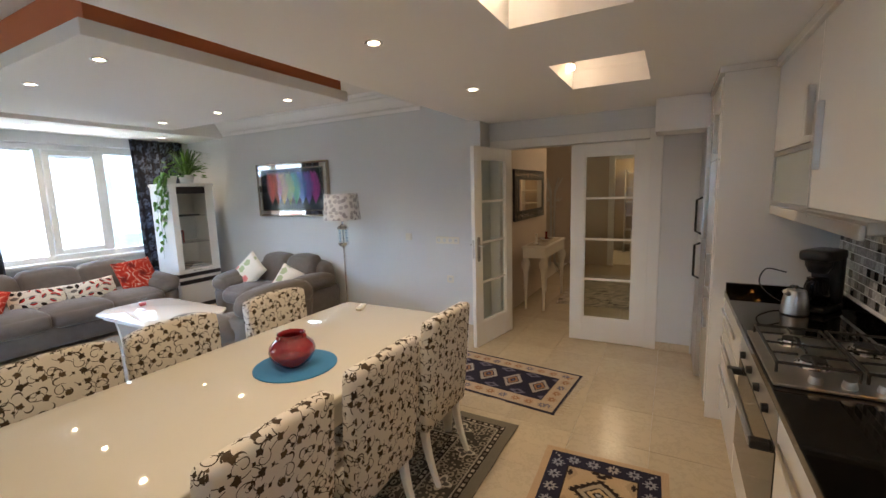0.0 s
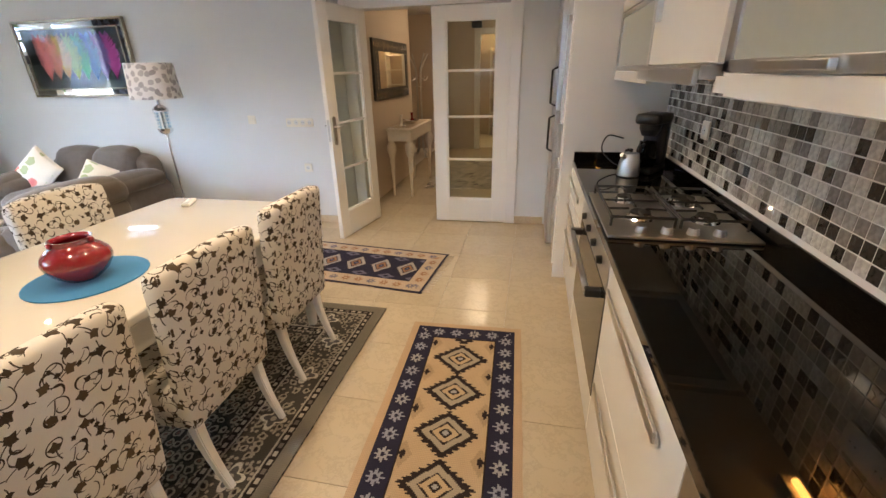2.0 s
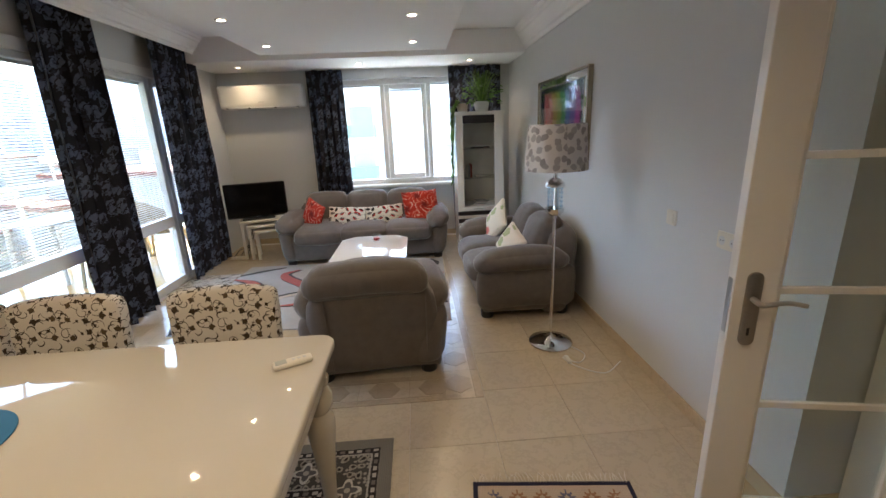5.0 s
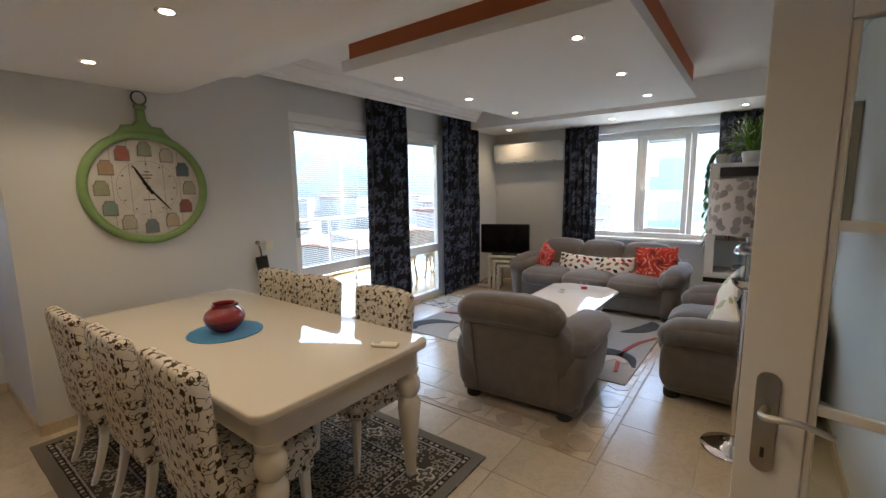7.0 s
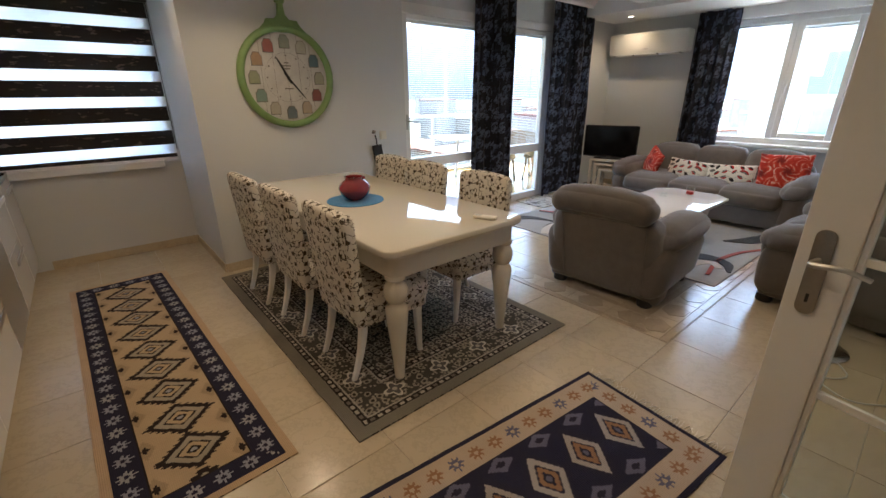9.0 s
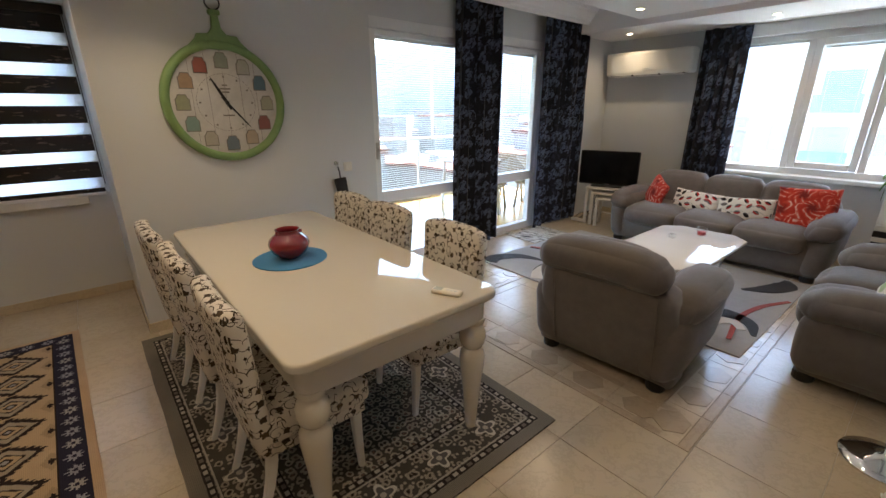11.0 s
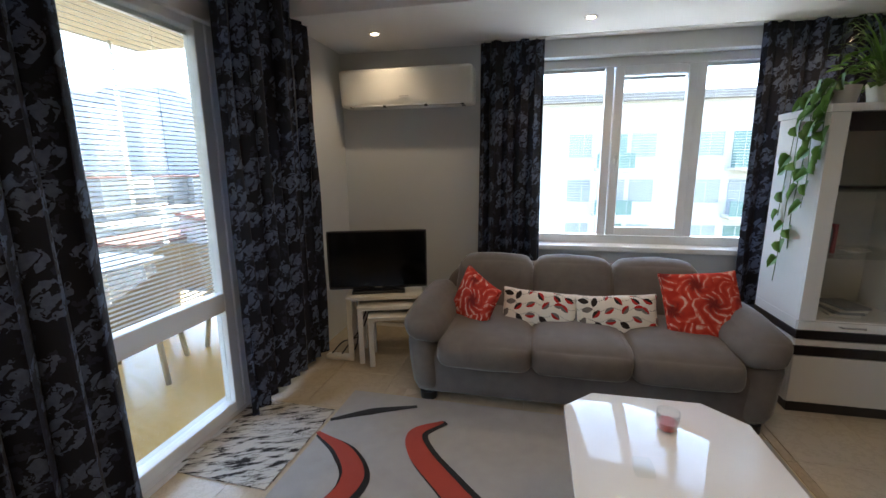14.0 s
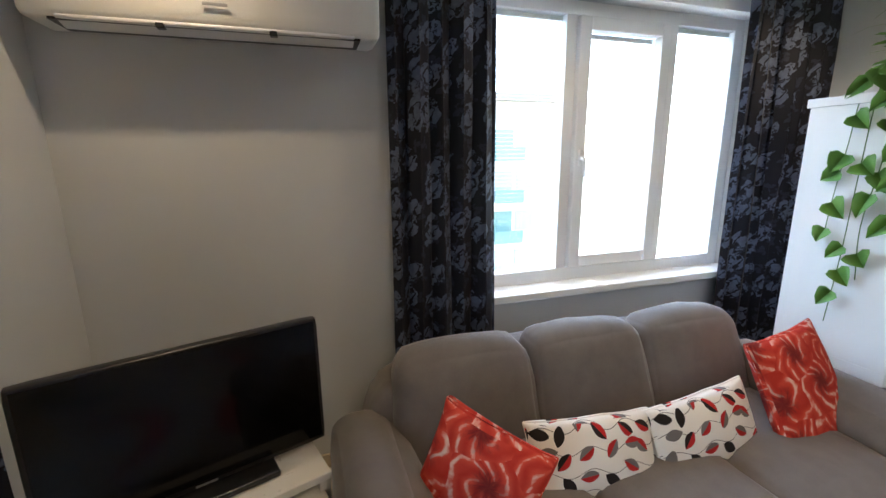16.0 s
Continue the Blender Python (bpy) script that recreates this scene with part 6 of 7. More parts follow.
TURN_FLAT = pose(0, 0, 0, 90)  # plate in x-y laid upright, its top looking to -y
part("dial", slab([(0.348 * math.cos(i * math.pi / 36), 0.348 * math.sin(i * math.pi / 36)) for i in range(72)], 0.004, 0.014), face_m, ck, at=TURN_FLAT)
shoulder = [(-0.20, 0.34), (-0.14, 0.40), (-0.125, 0.43), (-0.06, 0.435), (-0.030, 0.47), (-0.022, 0.545), (0.022, 0.545), (0.030, 0.47), (0.06, 0.435), (0.125, 0.43), (0.14, 0.40), (0.20, 0.34)]
part("neck", slab(shoulder, 0.004, 0.04, 0.008, 2), green, ck, at=TURN_FLAT)
part("crown", soft((0.075, 0.04, 0.035), 0.012, centre=(0, -0.022, 0.565), n=6), green, ck, smooth=True)
part("hanging_ring", tube([(0.045 * math.cos(2 * math.pi * i / 28), -0.02, 0.625 + 0.045 * math.sin(2 * math.pi * i / 28)) for i in range(29)], 0.005, 8), cast_iron, ck)
tags = ((0.26, 0.29, 0.24), (0.42, 0.40, 0.34), (0.10, 0.17, 0.21), (0.38, 0.37, 0.28), (0.26, 0.10, 0.09), (0.42, 0.34, 0.26), (0.15, 0.19, 0.22), (0.42, 0.38, 0.32), (0.20, 0.29, 0.25), (0.30, 0.31, 0.20), (0.36, 0.24, 0.15), (0.32, 0.11, 0.09))
for i in range(12):
    a = math.pi / 2 - i * math.pi / 6
    # seen from the room the hours run clockwise
    cx, cz = 0.275 * math.cos(a), 0.275 * math.sin(a)
    outl = [(-0.039, -0.046), (0.039, -0.046), (0.039, 0.018), (0.030, 0.026), (0.022, 0.045), (-0.022, 0.045), (-0.030, 0.026), (-0.039, 0.018)]
    part("plaque_rim", slab([(cx + 1.13 * x, cz + 1.13 * y) for x, y in outl], 0.014, 0.017), wood_plain, ck, at=TURN_FLAT)
    part("plaque", slab([(cx + x, cz + y) for x, y in outl], 0.014, 0.020), plain("plaque_paint", tags[i], 0.6, var=0.15, big=20, fine=80, bump=0.1), ck, at=TURN_FLAT)
    part("hour_mark", box(cx * 0.62 - 0.006, cx * 0.62 + 0.006, -0.016, -0.0142, cz * 0.62 - 0.006, cz * 0.62 + 0.006), wood_plain, ck)
b = None
for i in range(48):
    a0, a1 = i * math.pi / 24, (i + 0.7) * math.pi / 24
    b = tube([(0.19 * math.cos(a0), -0.0145, 0.19 * math.sin(a0)), (0.19 * math.cos(a1), -0.0145, 0.19 * math.sin(a1))], 0.0016, 4, bm=b or bmesh.new())
part("minute_ring", b, wood_plain, ck)
for z, w_ in ((0.115, 0.035), (0.092, 0.07), (0.070, 0.05), (-0.085, 0.075)):
    part("dial_bar", box(-w_ / 2, w_ / 2, -0.0165, -0.0142, z - 0.005, z + 0.005), wood_plain, ck)
for a, ln, w_ in ((118, 0.19, 0.011), (309, 0.225, 0.008)):
    # angles run from the west side; the dial is read from the room
    d = Vector((math.cos(radians(a)), 0, math.sin(radians(a))))
    s = Vector((d.z, 0, -d.x))
    b = bmesh.new()
    b.faces.new([b.verts.new(q + Vector((0, -0.024, 0))) for q in (-d * 0.05 + s * w_, -d * 0.05 - s * w_, d * ln * 0.75 - s * w_ * 0.7, d * ln, d * ln * 0.75 + s * w_ * 0.7)])
    bmesh.ops.solidify(b, geom=b.faces[:], thickness=0.003)
    part("pointer", b, cast_iron, ck)
for x in (-0.21, -0.105, 0.0, 0.105, 0.21):
    h_ = math.sqrt(0.34 ** 2 - x ** 2)
    part("board_joint", box(x - 0.0012, x + 0.0012, -0.0146, -0.0138, -h_, h_), wood_plain, ck)
part("pin", box(-0.012, 0.012, -0.031, -0.014, -0.012, 0.012, 0.005), cast_iron, ck)

# umbrella on its hook, with the switch beside it
um = thing("umbrella", along_south(-2.69, 0.03, 1.06) @ pose(0, 0, 0, 0, -9, 0), "folded black umbrella hanging from a wall hook", "umbrella")
folded = slab([(-0.052, -0.10), (-0.058, -0.13), (-0.050, -0.40), (-0.036, -0.72), (-0.022, -0.80), (0.006, -0.81), (0.030, -0.76), (0.038, -0.55), (0.046, -0.25), (0.050, -0.11)], -0.018, 0.018, 0.012, 3)
nylon = plain("black_nylon", (0.012, 0.012, 0.014), 0.6, var=0.2, fine=40, bump=0.2)
part("canopy", folded, nylon, um, smooth="edges", at=pose(0, 0, 0, 90))
part("tip", tube([(0.004, 0, -0.80), (0.006, 0, -0.86)], lambda q: 0.008 - 0.004 * q, 8), black_plastic, um)
part("strap", tube([(0, 0, -0.005), (0.004, -0.004, -0.05), (0.0, 0, -0.11)], 0.006, 8), black_plastic, um)
part("tie_band", box(-0.055, 0.048, -0.021, 0.021, -0.36, -0.33, 0.006), nylon, um)
hk = thing("wall_hook", along_south(-2.69, 0.0, 1.08), "small chrome wall hook", "hook")
part("plate", lathe([(0.0, -0.004), (0.018, -0.004), (0.018, 0.0)], 16), chrome, hk, at=pose(0, 0, 0, -90))
part("hook", tube([(0, -0.003, 0.0), (0, -0.03, -0.012), (0, -0.04, 0.0), (0, -0.042, 0.02)], 0.004, 8, smooth_n=4), chrome, hk)


def plate(name, at, w, h, cells, label, socket=True):
    p = thing(name, at, label, "socket" if socket else "switch", kind="")
    part("cover", soft((w, 0.012, h), 0.004, 0, 5, None, (0, -0.006, 0)), cream_plastic, p, smooth="edges")
    for i in range(cells):
        cx = -w / 2 + w / cells * (i + 0.5)
        if socket:
            part("well", lathe([(0.0, 0.0), (0.019, 0.0005), (0.021, 0.002), (0.0215, 0.002)], 18), wall_paint, p, at=pose(cx, -0.0125, 0, 90))
            for s in (-1, 1):
                part("pin_hole", lathe([(0.0, 0.0), (0.0028, 0.0), (0.0028, 0.002), (0.0, 0.002)], 8), black_plastic, p, at=pose(cx + s * 0.009, -0.0135, 0, 90))
        else:
            part("rocker", box(cx - 0.028, cx + 0.028, -0.016, -0.011, -0.028, 0.028, 0.003), cream_plastic, p)
    return p


plate("light_switch", pose(-2.922, Y_NORTH, 1.035), 0.082, 0.082, 1, "cream single light switch on the grey wall", False)
plate("socket_row", pose(-2.41, Y_NORTH, 1.01), 0.285, 0.08, 4, "row of four cream sockets on the grey wall")
plate("wall_socket", pose(-2.386, Y_NORTH, 0.573), 0.082, 0.082, 1, "cream single socket low on the grey wall")
plate("light_switch", along_south(-2.80, 0.0, 1.045), 0.08, 0.08, 1, "cream light switch beside the balcony door", False)

# ---- kitchen ----
Z_TOP = 0.878
FX, BX = 0.078, 0.60  # cabinet fronts and backs


def bar_pull(parent, y0, y1, z, x=FX):
    h_ = part("handle", box(x - 0.022, x - 0.014, y0, y1, z - 0.016, z + 0.016, 0.002), steel, parent, "flat brushed steel handle")
    for y in (y0 + 0.03, y1 - 0.03):
        part("post", box(x - 0.014, x, y - 0.005, y + 0.005, z - 0.005, z + 0.005), steel, h_)


def base_unit(y0, y1, fronts, label):
    """A base cabinet; fronts: heights of drawer fronts, from below."""
    c = thing("base_cabinet", pose(0, 0, 0), label, "cabinet", "kitchen base cabinets")
    part("body", box(FX + 0.02, BX, y0 + 0.001, y1 - 0.001, 0.10, 0.84), white_gloss, c)
    part("plinth", box(FX + 0.06, BX, y0 + 0.001, y1 - 0.001, 0, 0.10), white_gloss, c)
    z = 0.105
    for h_ in fronts:
        d = part("drawer_front", box(FX, FX + 0.02, y0 + 0.0025, y1 - 0.0025, z, z + h_ - 0.005, 0.0015), white_gloss, c)
        part("handle", box(FX - 0.022, FX - 0.014, y0 + 0.10, y1 - 0.10, z + h_ - 0.075, z + h_ - 0.045, 0.002), steel, d, "flat brushed steel handle")
        z += h_
    return c


base_unit(2.62, 3.368, (0.365, 0.185, 0.185), "white gloss kitchen drawer unit beside the oven")
base_unit(1.02, 1.80, (0.365, 0.37), "white gloss kitchen drawer unit with two deep drawers")
dw = thing("dishwasher", pose(0, 0, 0), "brushed steel dishwasher front under the worktop", "dishwasher")
part("body", box(FX + 0.02, BX, 0.42, 1.018, 0.10, 0.84), white_gloss, dw)
part("door", box(FX, FX + 0.02, 0.422, 1.016, 0.105, 0.735, 0.002), steel, dw)
part("control_panel", box(FX - 0.002, FX + 0.02, 0.422, 1.016, 0.74, 0.84, 0.002), steel, dw)
bar_pull(dw, 0.50, 0.94, 0.70)
base_unit(-0.20, 0.418, (0.365, 0.37), "white gloss kitchen drawer unit by the window")
base_unit(-0.775, -0.202, (0.735,), "white gloss kitchen cupboard in the corner")
ov = thing("oven", pose(0, 0, 0), "built-in oven with dark glass door and steel bar handle", "oven")
part("body", box(FX + 0.02, BX, 1.802, 2.618, 0.10, 0.84), black_plastic, ov)
oven_glass = plain("oven_mirror_glass", (0.05, 0.045, 0.04), 0.06, 0.6, var=0.1, bump=0)
od = part("door", box(FX - 0.002, FX + 0.02, 1.805, 2.615, 0.27, 0.72, 0.003), oven_glass, ov, "dark mirrored glass oven door")
part("handle", tube([(FX - 0.05, 1.88, 0.68), (FX - 0.05, 2.54, 0.68)], 0.012, 10), steel, od)
for y in (1.89, 2.53):
    part("bracket", box(FX - 0.058, FX, y - 0.02, y + 0.02, 0.665, 0.695, 0.006), black_plastic, od)
cp = part("control_panel", box(FX - 0.002, FX + 0.02, 1.805, 2.615, 0.725, 0.84, 0.002), steel, ov)
for i in range(4):
    part("knob", lathe([(0.017, 0), (0.015, 0.02), (0.0, 0.021)], 14), black_plastic, cp, at=pose(FX - 0.002, 1.95 + 0.17 * i, 0.785, 0, -90))
part("lower_drawer", box(FX, FX + 0.02, 1.805, 2.615, 0.105, 0.262, 0.002), white_gloss, ov)

wt = thing("worktop", pose(0, 0, 0), "polished black granite worktop with upstand", "worktop")
part("slab", box(FX - 0.004, BX + 0.018, -0.778, 3.366, 0.8405, Z_TOP, 0.004), granite, wt)
part("upstand", box(BX - 0.005, BX + 0.017, -0.778, 3.343, Z_TOP + 0.001, Z_TOP + 0.055, 0.002), granite, wt)
part("side_upstand", box(FX + 0.0, BX - 0.006, 3.344, 3.366, Z_TOP + 0.001, Z_TOP + 0.055, 0.002), granite, wt)

hob_steel = plain("satin_hob_steel", (0.48, 0.465, 0.45), 0.38, 1.0, var=0.08, big=3, fine=150, bump=0.02)
hob = thing("gas_hob", pose(0.33, 2.215, Z_TOP + 0.001), "steel gas hob with four burners and black iron grates", "hob")
part("tray", soft((0.50, 0.58, 0.014), 0.006, 0, 6, None, (0, 0, 0.007)), hob_steel, hob, smooth="edges")
for x, y, r in ((-0.12, 0.15, 0.035), (-0.10, -0.08, 0.045), (0.12, 0.15, 0.055), (0.13, -0.09, 0.04)):
    bu = part("burner", lathe([(r + 0.012, 0.014), (r + 0.008, 0.022), (r, 0.026), (r * 0.9, 0.034), (0.0, 0.036)], 22, x, y), chrome, hob)
    part("burner_cap", lathe([(r * 0.85, 0.0345), (r * 0.8, 0.042), (0.0, 0.043)], 20, x, y), cast_iron, bu)
for cx in (-0.115, 0.125):
    b = tube([(cx - 0.11, -0.19, 0.05), (cx + 0.11, -0.19, 0.05), (cx + 0.11, 0.26, 0.05), (cx - 0.11, 0.26, 0.05), (cx - 0.11, -0.19, 0.05)], 0.006, 6)
    for y in (-0.085, 0.15):
        b = tube([(cx - 0.11, y, 0.05), (cx - 0.03, y, 0.052)], 0.005, 6, bm=b)
        b = tube([(cx + 0.11, y, 0.05), (cx + 0.03, y, 0.052)], 0.005, 6, bm=b)
        b = tube([(cx, y - 0.10, 0.05), (cx, y - 0.03, 0.052)], 0.005, 6, bm=b)
        b = tube([(cx, y + 0.10, 0.05), (cx, y + 0.03, 0.052)], 0.005, 6, bm=b)
    b = tube([(cx - 0.11, 0.035, 0.05), (cx + 0.11, 0.035, 0.05)], 0.005, 6, bm=b)
    for x in (-0.11, 0.11):
        for y in (-0.19, 0.26):
            b = tube([(cx + x, y, 0.05), (cx + x, y, 0.014)], 0.005, 6, bm=b)
    part("grate", b, cast_iron, hob)
for i in range(4):
    part("knob", lathe([(0.02, 0.014), (0.021, 0.02), (0.016, 0.038), (0.0, 0.04)], 18, -0.13 + 0.085 * i, -0.245), hob_steel, hob, smooth="edges")


# wall cabinets
def wall_unit(y0, y1, z0, z1, label, doors=1):
    c = thing("wall_cabinet", pose(0, 0, 0), label, "cabinet", "kitchen wall cabinets")
    part("body", box(0.29, BX + 0.018, y0 + 0.001, y1 - 0.001, z0, z1), white_gloss, c)
    if y1 < 1.8 and z0 < 1.42:
        part("light_pelmet", box(0.272, 0.29, y0 + 0.001, y1 - 0.001, z0 - 0.032, z0 + 0.01, 0.002), white_gloss, c)
    return c


ua = wall_unit(2.56, 3.366, 1.40, 2.20, "white gloss wall cabinet with frosted flap door below")
part("door", box(0.27, 0.29, 2.563, 3.363, 1.725, 2.198, 0.002), white_gloss, ua)
part("handle", box(0.245, 0.27, 2.60, 2.64, 1.75, 1.96, 0.003), steel, ua, "upright brushed steel handle")
fd = part("flap_door", box(0.27, 0.29, 2.563, 2.60, 1.42, 1.72, 0.002), steel, ua, "steel-framed frosted glass flap")
for y0, y1, z0, z1 in ((3.33, 3.363, 1.42, 1.72), (2.60, 3.33, 1.42, 1.445), (2.60, 3.33, 1.695, 1.72)):
    part("flap_rail", box(0.27, 0.29, y0, y1, z0, z1, 0.002), steel, fd)
part("flap_pane", box(0.277, 0.283, 2.60, 3.33, 1.445, 1.695), frosted, fd)
part("light_pelmet", box(0.27, 0.29, 2.563, 3.363, 1.367, 1.418, 0.002), white_gloss, ua)
ub = wall_unit(1.80, 2.558, 1.44, 2.20, "white gloss wall cabinet above the hob")
part("door", box(0.27, 0.29, 1.803, 2.555, 1.443, 2.198, 0.002), white_gloss, ub)
part("handle", box(0.245, 0.27, 2.46, 2.50, 1.60, 1.87, 0.003), steel, ub, "upright brushed steel handle")
hood = thing("cooker_hood", pose(0, 0, 0), "slim brushed steel slide-out cooker hood", "cooker hood")
part("body", box(0.24, BX + 0.016, 1.83, 2.53, 1.40, 1.4395, 0.003), steel, hood)
part("front_strip", box(0.225, 0.24, 1.83, 2.53, 1.385, 1.43, 0.004), steel, hood)
part("filter", box(0.28, 0.56, 1.88, 2.48, 1.396, 1.40), plain("hood_filter", (0.3, 0.3, 0.3), 0.4, 1.0, var=0.2), hood)
uc = wall_unit(1.06, 1.798, 1.40, 2.20, "wall cabinet with large frosted glass flap door")
fc = part("flap_door", box(0.27, 0.29, 1.063, 1.10, 1.42, 1.705, 0.002), steel, uc, "steel-framed frosted glass flap")
for y0, y1, z0, z1 in ((1.76, 1.72, 1.42, 1.705), (1.10, 1.76, 1.42, 1.45), (1.10, 1.76, 1.675, 1.705)):
    part("flap_rail", box(0.27, 0.29, y0, y1, z0, z1, 0.002), steel, fc)
part("flap_pane", box(0.277, 0.283, 1.10, 1.76, 1.45, 1.675), frosted, fc)
part("flap_pull", box(0.255, 0.27, 1.30, 1.55, 1.425, 1.445, 0.003), steel, fc)
part("door", box(0.27, 0.29, 1.063, 1.72, 1.71, 2.198, 0.002), white_gloss, uc)
part("light_pelmet", box(0.27, 0.29, 1.063, 1.72, 1.362, 1.418, 0.002), white_gloss, uc)
for y0, y1 in ((0.25, 1.058), (-0.775, 0.248)):
    u = wall_unit(y0, y1, 1.40, 2.20, "white gloss wall cabinet")
    part("door", box(0.27, 0.29, y0 + 0.003, y1 - 0.003, 1.42, 2.198, 0.002), white_gloss, u)
    part("light_pelmet", box(0.27, 0.29, y0 + 0.003, y1 - 0.003, 1.362, 1.418, 0.002), white_gloss, u)
solid("cabinet_crown", box(0.25, BX + 0.018, -0.775, 3.36, 2.201, Z_LOW - 0.001, 0.004), white_gloss, "white crown strip above the wall cabinets", "cabinet crown")
ul = thing("under_cabinet_light", pose(0, 0, 0), "warm tube light under the wall cabinet, lit", "tube light")
part("holder", box(0.53, 0.58, 1.0, 1.46, 1.375, 1.399, 0.003), white_satin, ul)
part("tube", tube([(0.555, 1.03, 1.364), (0.555, 1.43, 1.364)], 0.010, 10), warm_tube, ul, "lit warm tube")

# tall cupboards with the built-in fridge
tall = thing("tall_cabinet", pose(0.035, -0.062, 0), "tall white gloss cupboard beside the worktop", "cabinet")
part("end_panel", box(-0.03, BX - 0.018, 3.43, 3.45, 0.0, 2.21, 0.002), white_gloss, tall)
part("body", box(0.0, BX - 0.018, 3.45, 4.02, 0.0, 2.20), white_gloss, tall)
for z0, z1 in ((0.10, 0.84), (0.845, 1.70), (1.705, 2.19)):
    part("door", box(-0.04, 0.0, 3.452, 4.018, z0, z1, 0.002), white_gloss, tall)
for z0, z1 in ((0.60, 0.80), (0.88, 1.10), (1.74, 1.98)):
    part("handle", box(-0.066, -0.04, 3.50, 3.525, z0, z1, 0.003), steel, tall, "upright brushed steel handle")
fr = thing("fridge", pose(0.035, -0.062, 0), "tall built-in silver fridge-freezer with dark handles", "fridge")
part("body", box(-0.02, BX - 0.018, 4.024, 4.61, 0.0, 1.98), wall_paint, fr)
for z0, z1 in ((0.03, 1.13), (1.14, 1.97)):
    d = part("door", box(-0.07, -0.02, 4.03, 4.605, z0, z1, 0.008), steel, fr)
for z0, z1 in ((0.82, 1.10), (1.17, 1.45)):
    part("handle", tube([(-0.07, 4.07, z0), (-0.11, 4.07, z0 + 0.02), (-0.11, 4.07, z1 - 0.02), (-0.07, 4.07, z1)], 0.009, 8), black_plastic, fr)
tt = thing("top_cabinet", pose(0.035, -0.062, 0), "white cupboard above the fridge", "cabinet")
part("body", box(-0.02, BX - 0.018, 4.024, 4.61, 1.985, 2.20), white_gloss, tt)
part("door", box(-0.04, -0.02, 4.028, 4.607, 1.99, 2.195, 0.002), white_gloss, tt)
part("crown", box(-0.055, BX - 0.018, 3.425, 4.21, 2.211, Z_LOW - 0.001, 0.004), white_gloss, tall)

# small appliances
cm = thing("coffee_maker", pose(0.46, 3.06, Z_TOP + 0.001, 0, 0, -35), "black filter coffee machine on the worktop", "coffee machine")
part("base", soft((0.13, 0.21, 0.035), 0.012, 0, 6, None, (0, 0, 0.0175)), black_plastic, cm, smooth="edges")
part("column", soft((0.125, 0.075, 0.27), 0.018, 0, 7, None, (0, 0.068, 0.165)), black_plastic, cm, smooth="edges")
part("top", soft((0.135, 0.215, 0.06), 0.022, 0, 7, None, (0, 0, 0.295)), black_plastic, cm, smooth="edges")
part("filter_basket", lathe([(0.038, 0.205), (0.055, 0.24), (0.058, 0.27)], 24, 0, -0.04), black_plastic, cm)
part("jug", lathe([(0.0, 0.037), (0.048, 0.038), (0.057, 0.07), (0.053, 0.13), (0.042, 0.165), (0.044, 0.175)], 24, 0, -0.04), black_screen, cm, "dark glass jug", smooth=True)
part("jug_grip", tube([(0, -0.09, 0.16), (0, -0.135, 0.15), (0, -0.135, 0.09), (0, -0.10, 0.07)], 0.009, 8, smooth_n=4), black_plastic, cm)
ke = thing("kettle", pose(0.335, 2.93, Z_TOP + 0.001), "small brushed steel jug with black handle on the worktop", "kettle")
part("body", lathe([(0.0, 0.0), (0.055, 0.0), (0.06, 0.006), (0.056, 0.06), (0.046, 0.115), (0.042, 0.125), (0.0, 0.13)], 30), steel, ke, smooth="edges")
part("lid_knob", lathe([(0.0, 0.15), (0.009, 0.147), (0.010, 0.138), (0.005, 0.13)], 14), black_plastic, ke)
part("spout", tube([(-0.035, -0.03, 0.105), (-0.055, -0.045, 0.125)], 0.012, 10), steel, ke)
part("grip", tube([(0.02, 0.038, 0.115), (0.0, 0.075, 0.13), (-0.01, 0.10, 0.10), (-0.005, 0.095, 0.05)], 0.008, 8, smooth_n=5), black_plastic, ke)
lc = thing("appliance_cord", pose(0, -0.10, 0), "black power cord looping up from the worktop", "cord")
part("wire", tube([(0.36, 3.14, 0.90), (0.28, 3.20, 0.915), (0.22, 3.28, 0.98), (0.26, 3.36, 1.05), (0.36, 3.395, 1.03)], 0.004, 6, smooth_n=6), black_plastic, lc)
plate("wall_socket", pose(BX - 0.008, 2.66, 1.16, 0, 0, -90), 0.082, 0.082, 1, "cream socket on the mosaic splashback")
plate("wall_socket", pose(BX - 0.008, 1.315, 1.145, 0, 0, -90), 0.165, 0.082, 2, "cream double socket on the mosaic splashback")

# ---- hall furniture ----
mi = thing("wall_mirror", pose(-2.0, 5.97, 1.465, 0, 0, -90), "rectangular mirror in a black and silver mosaic frame", "mirror")
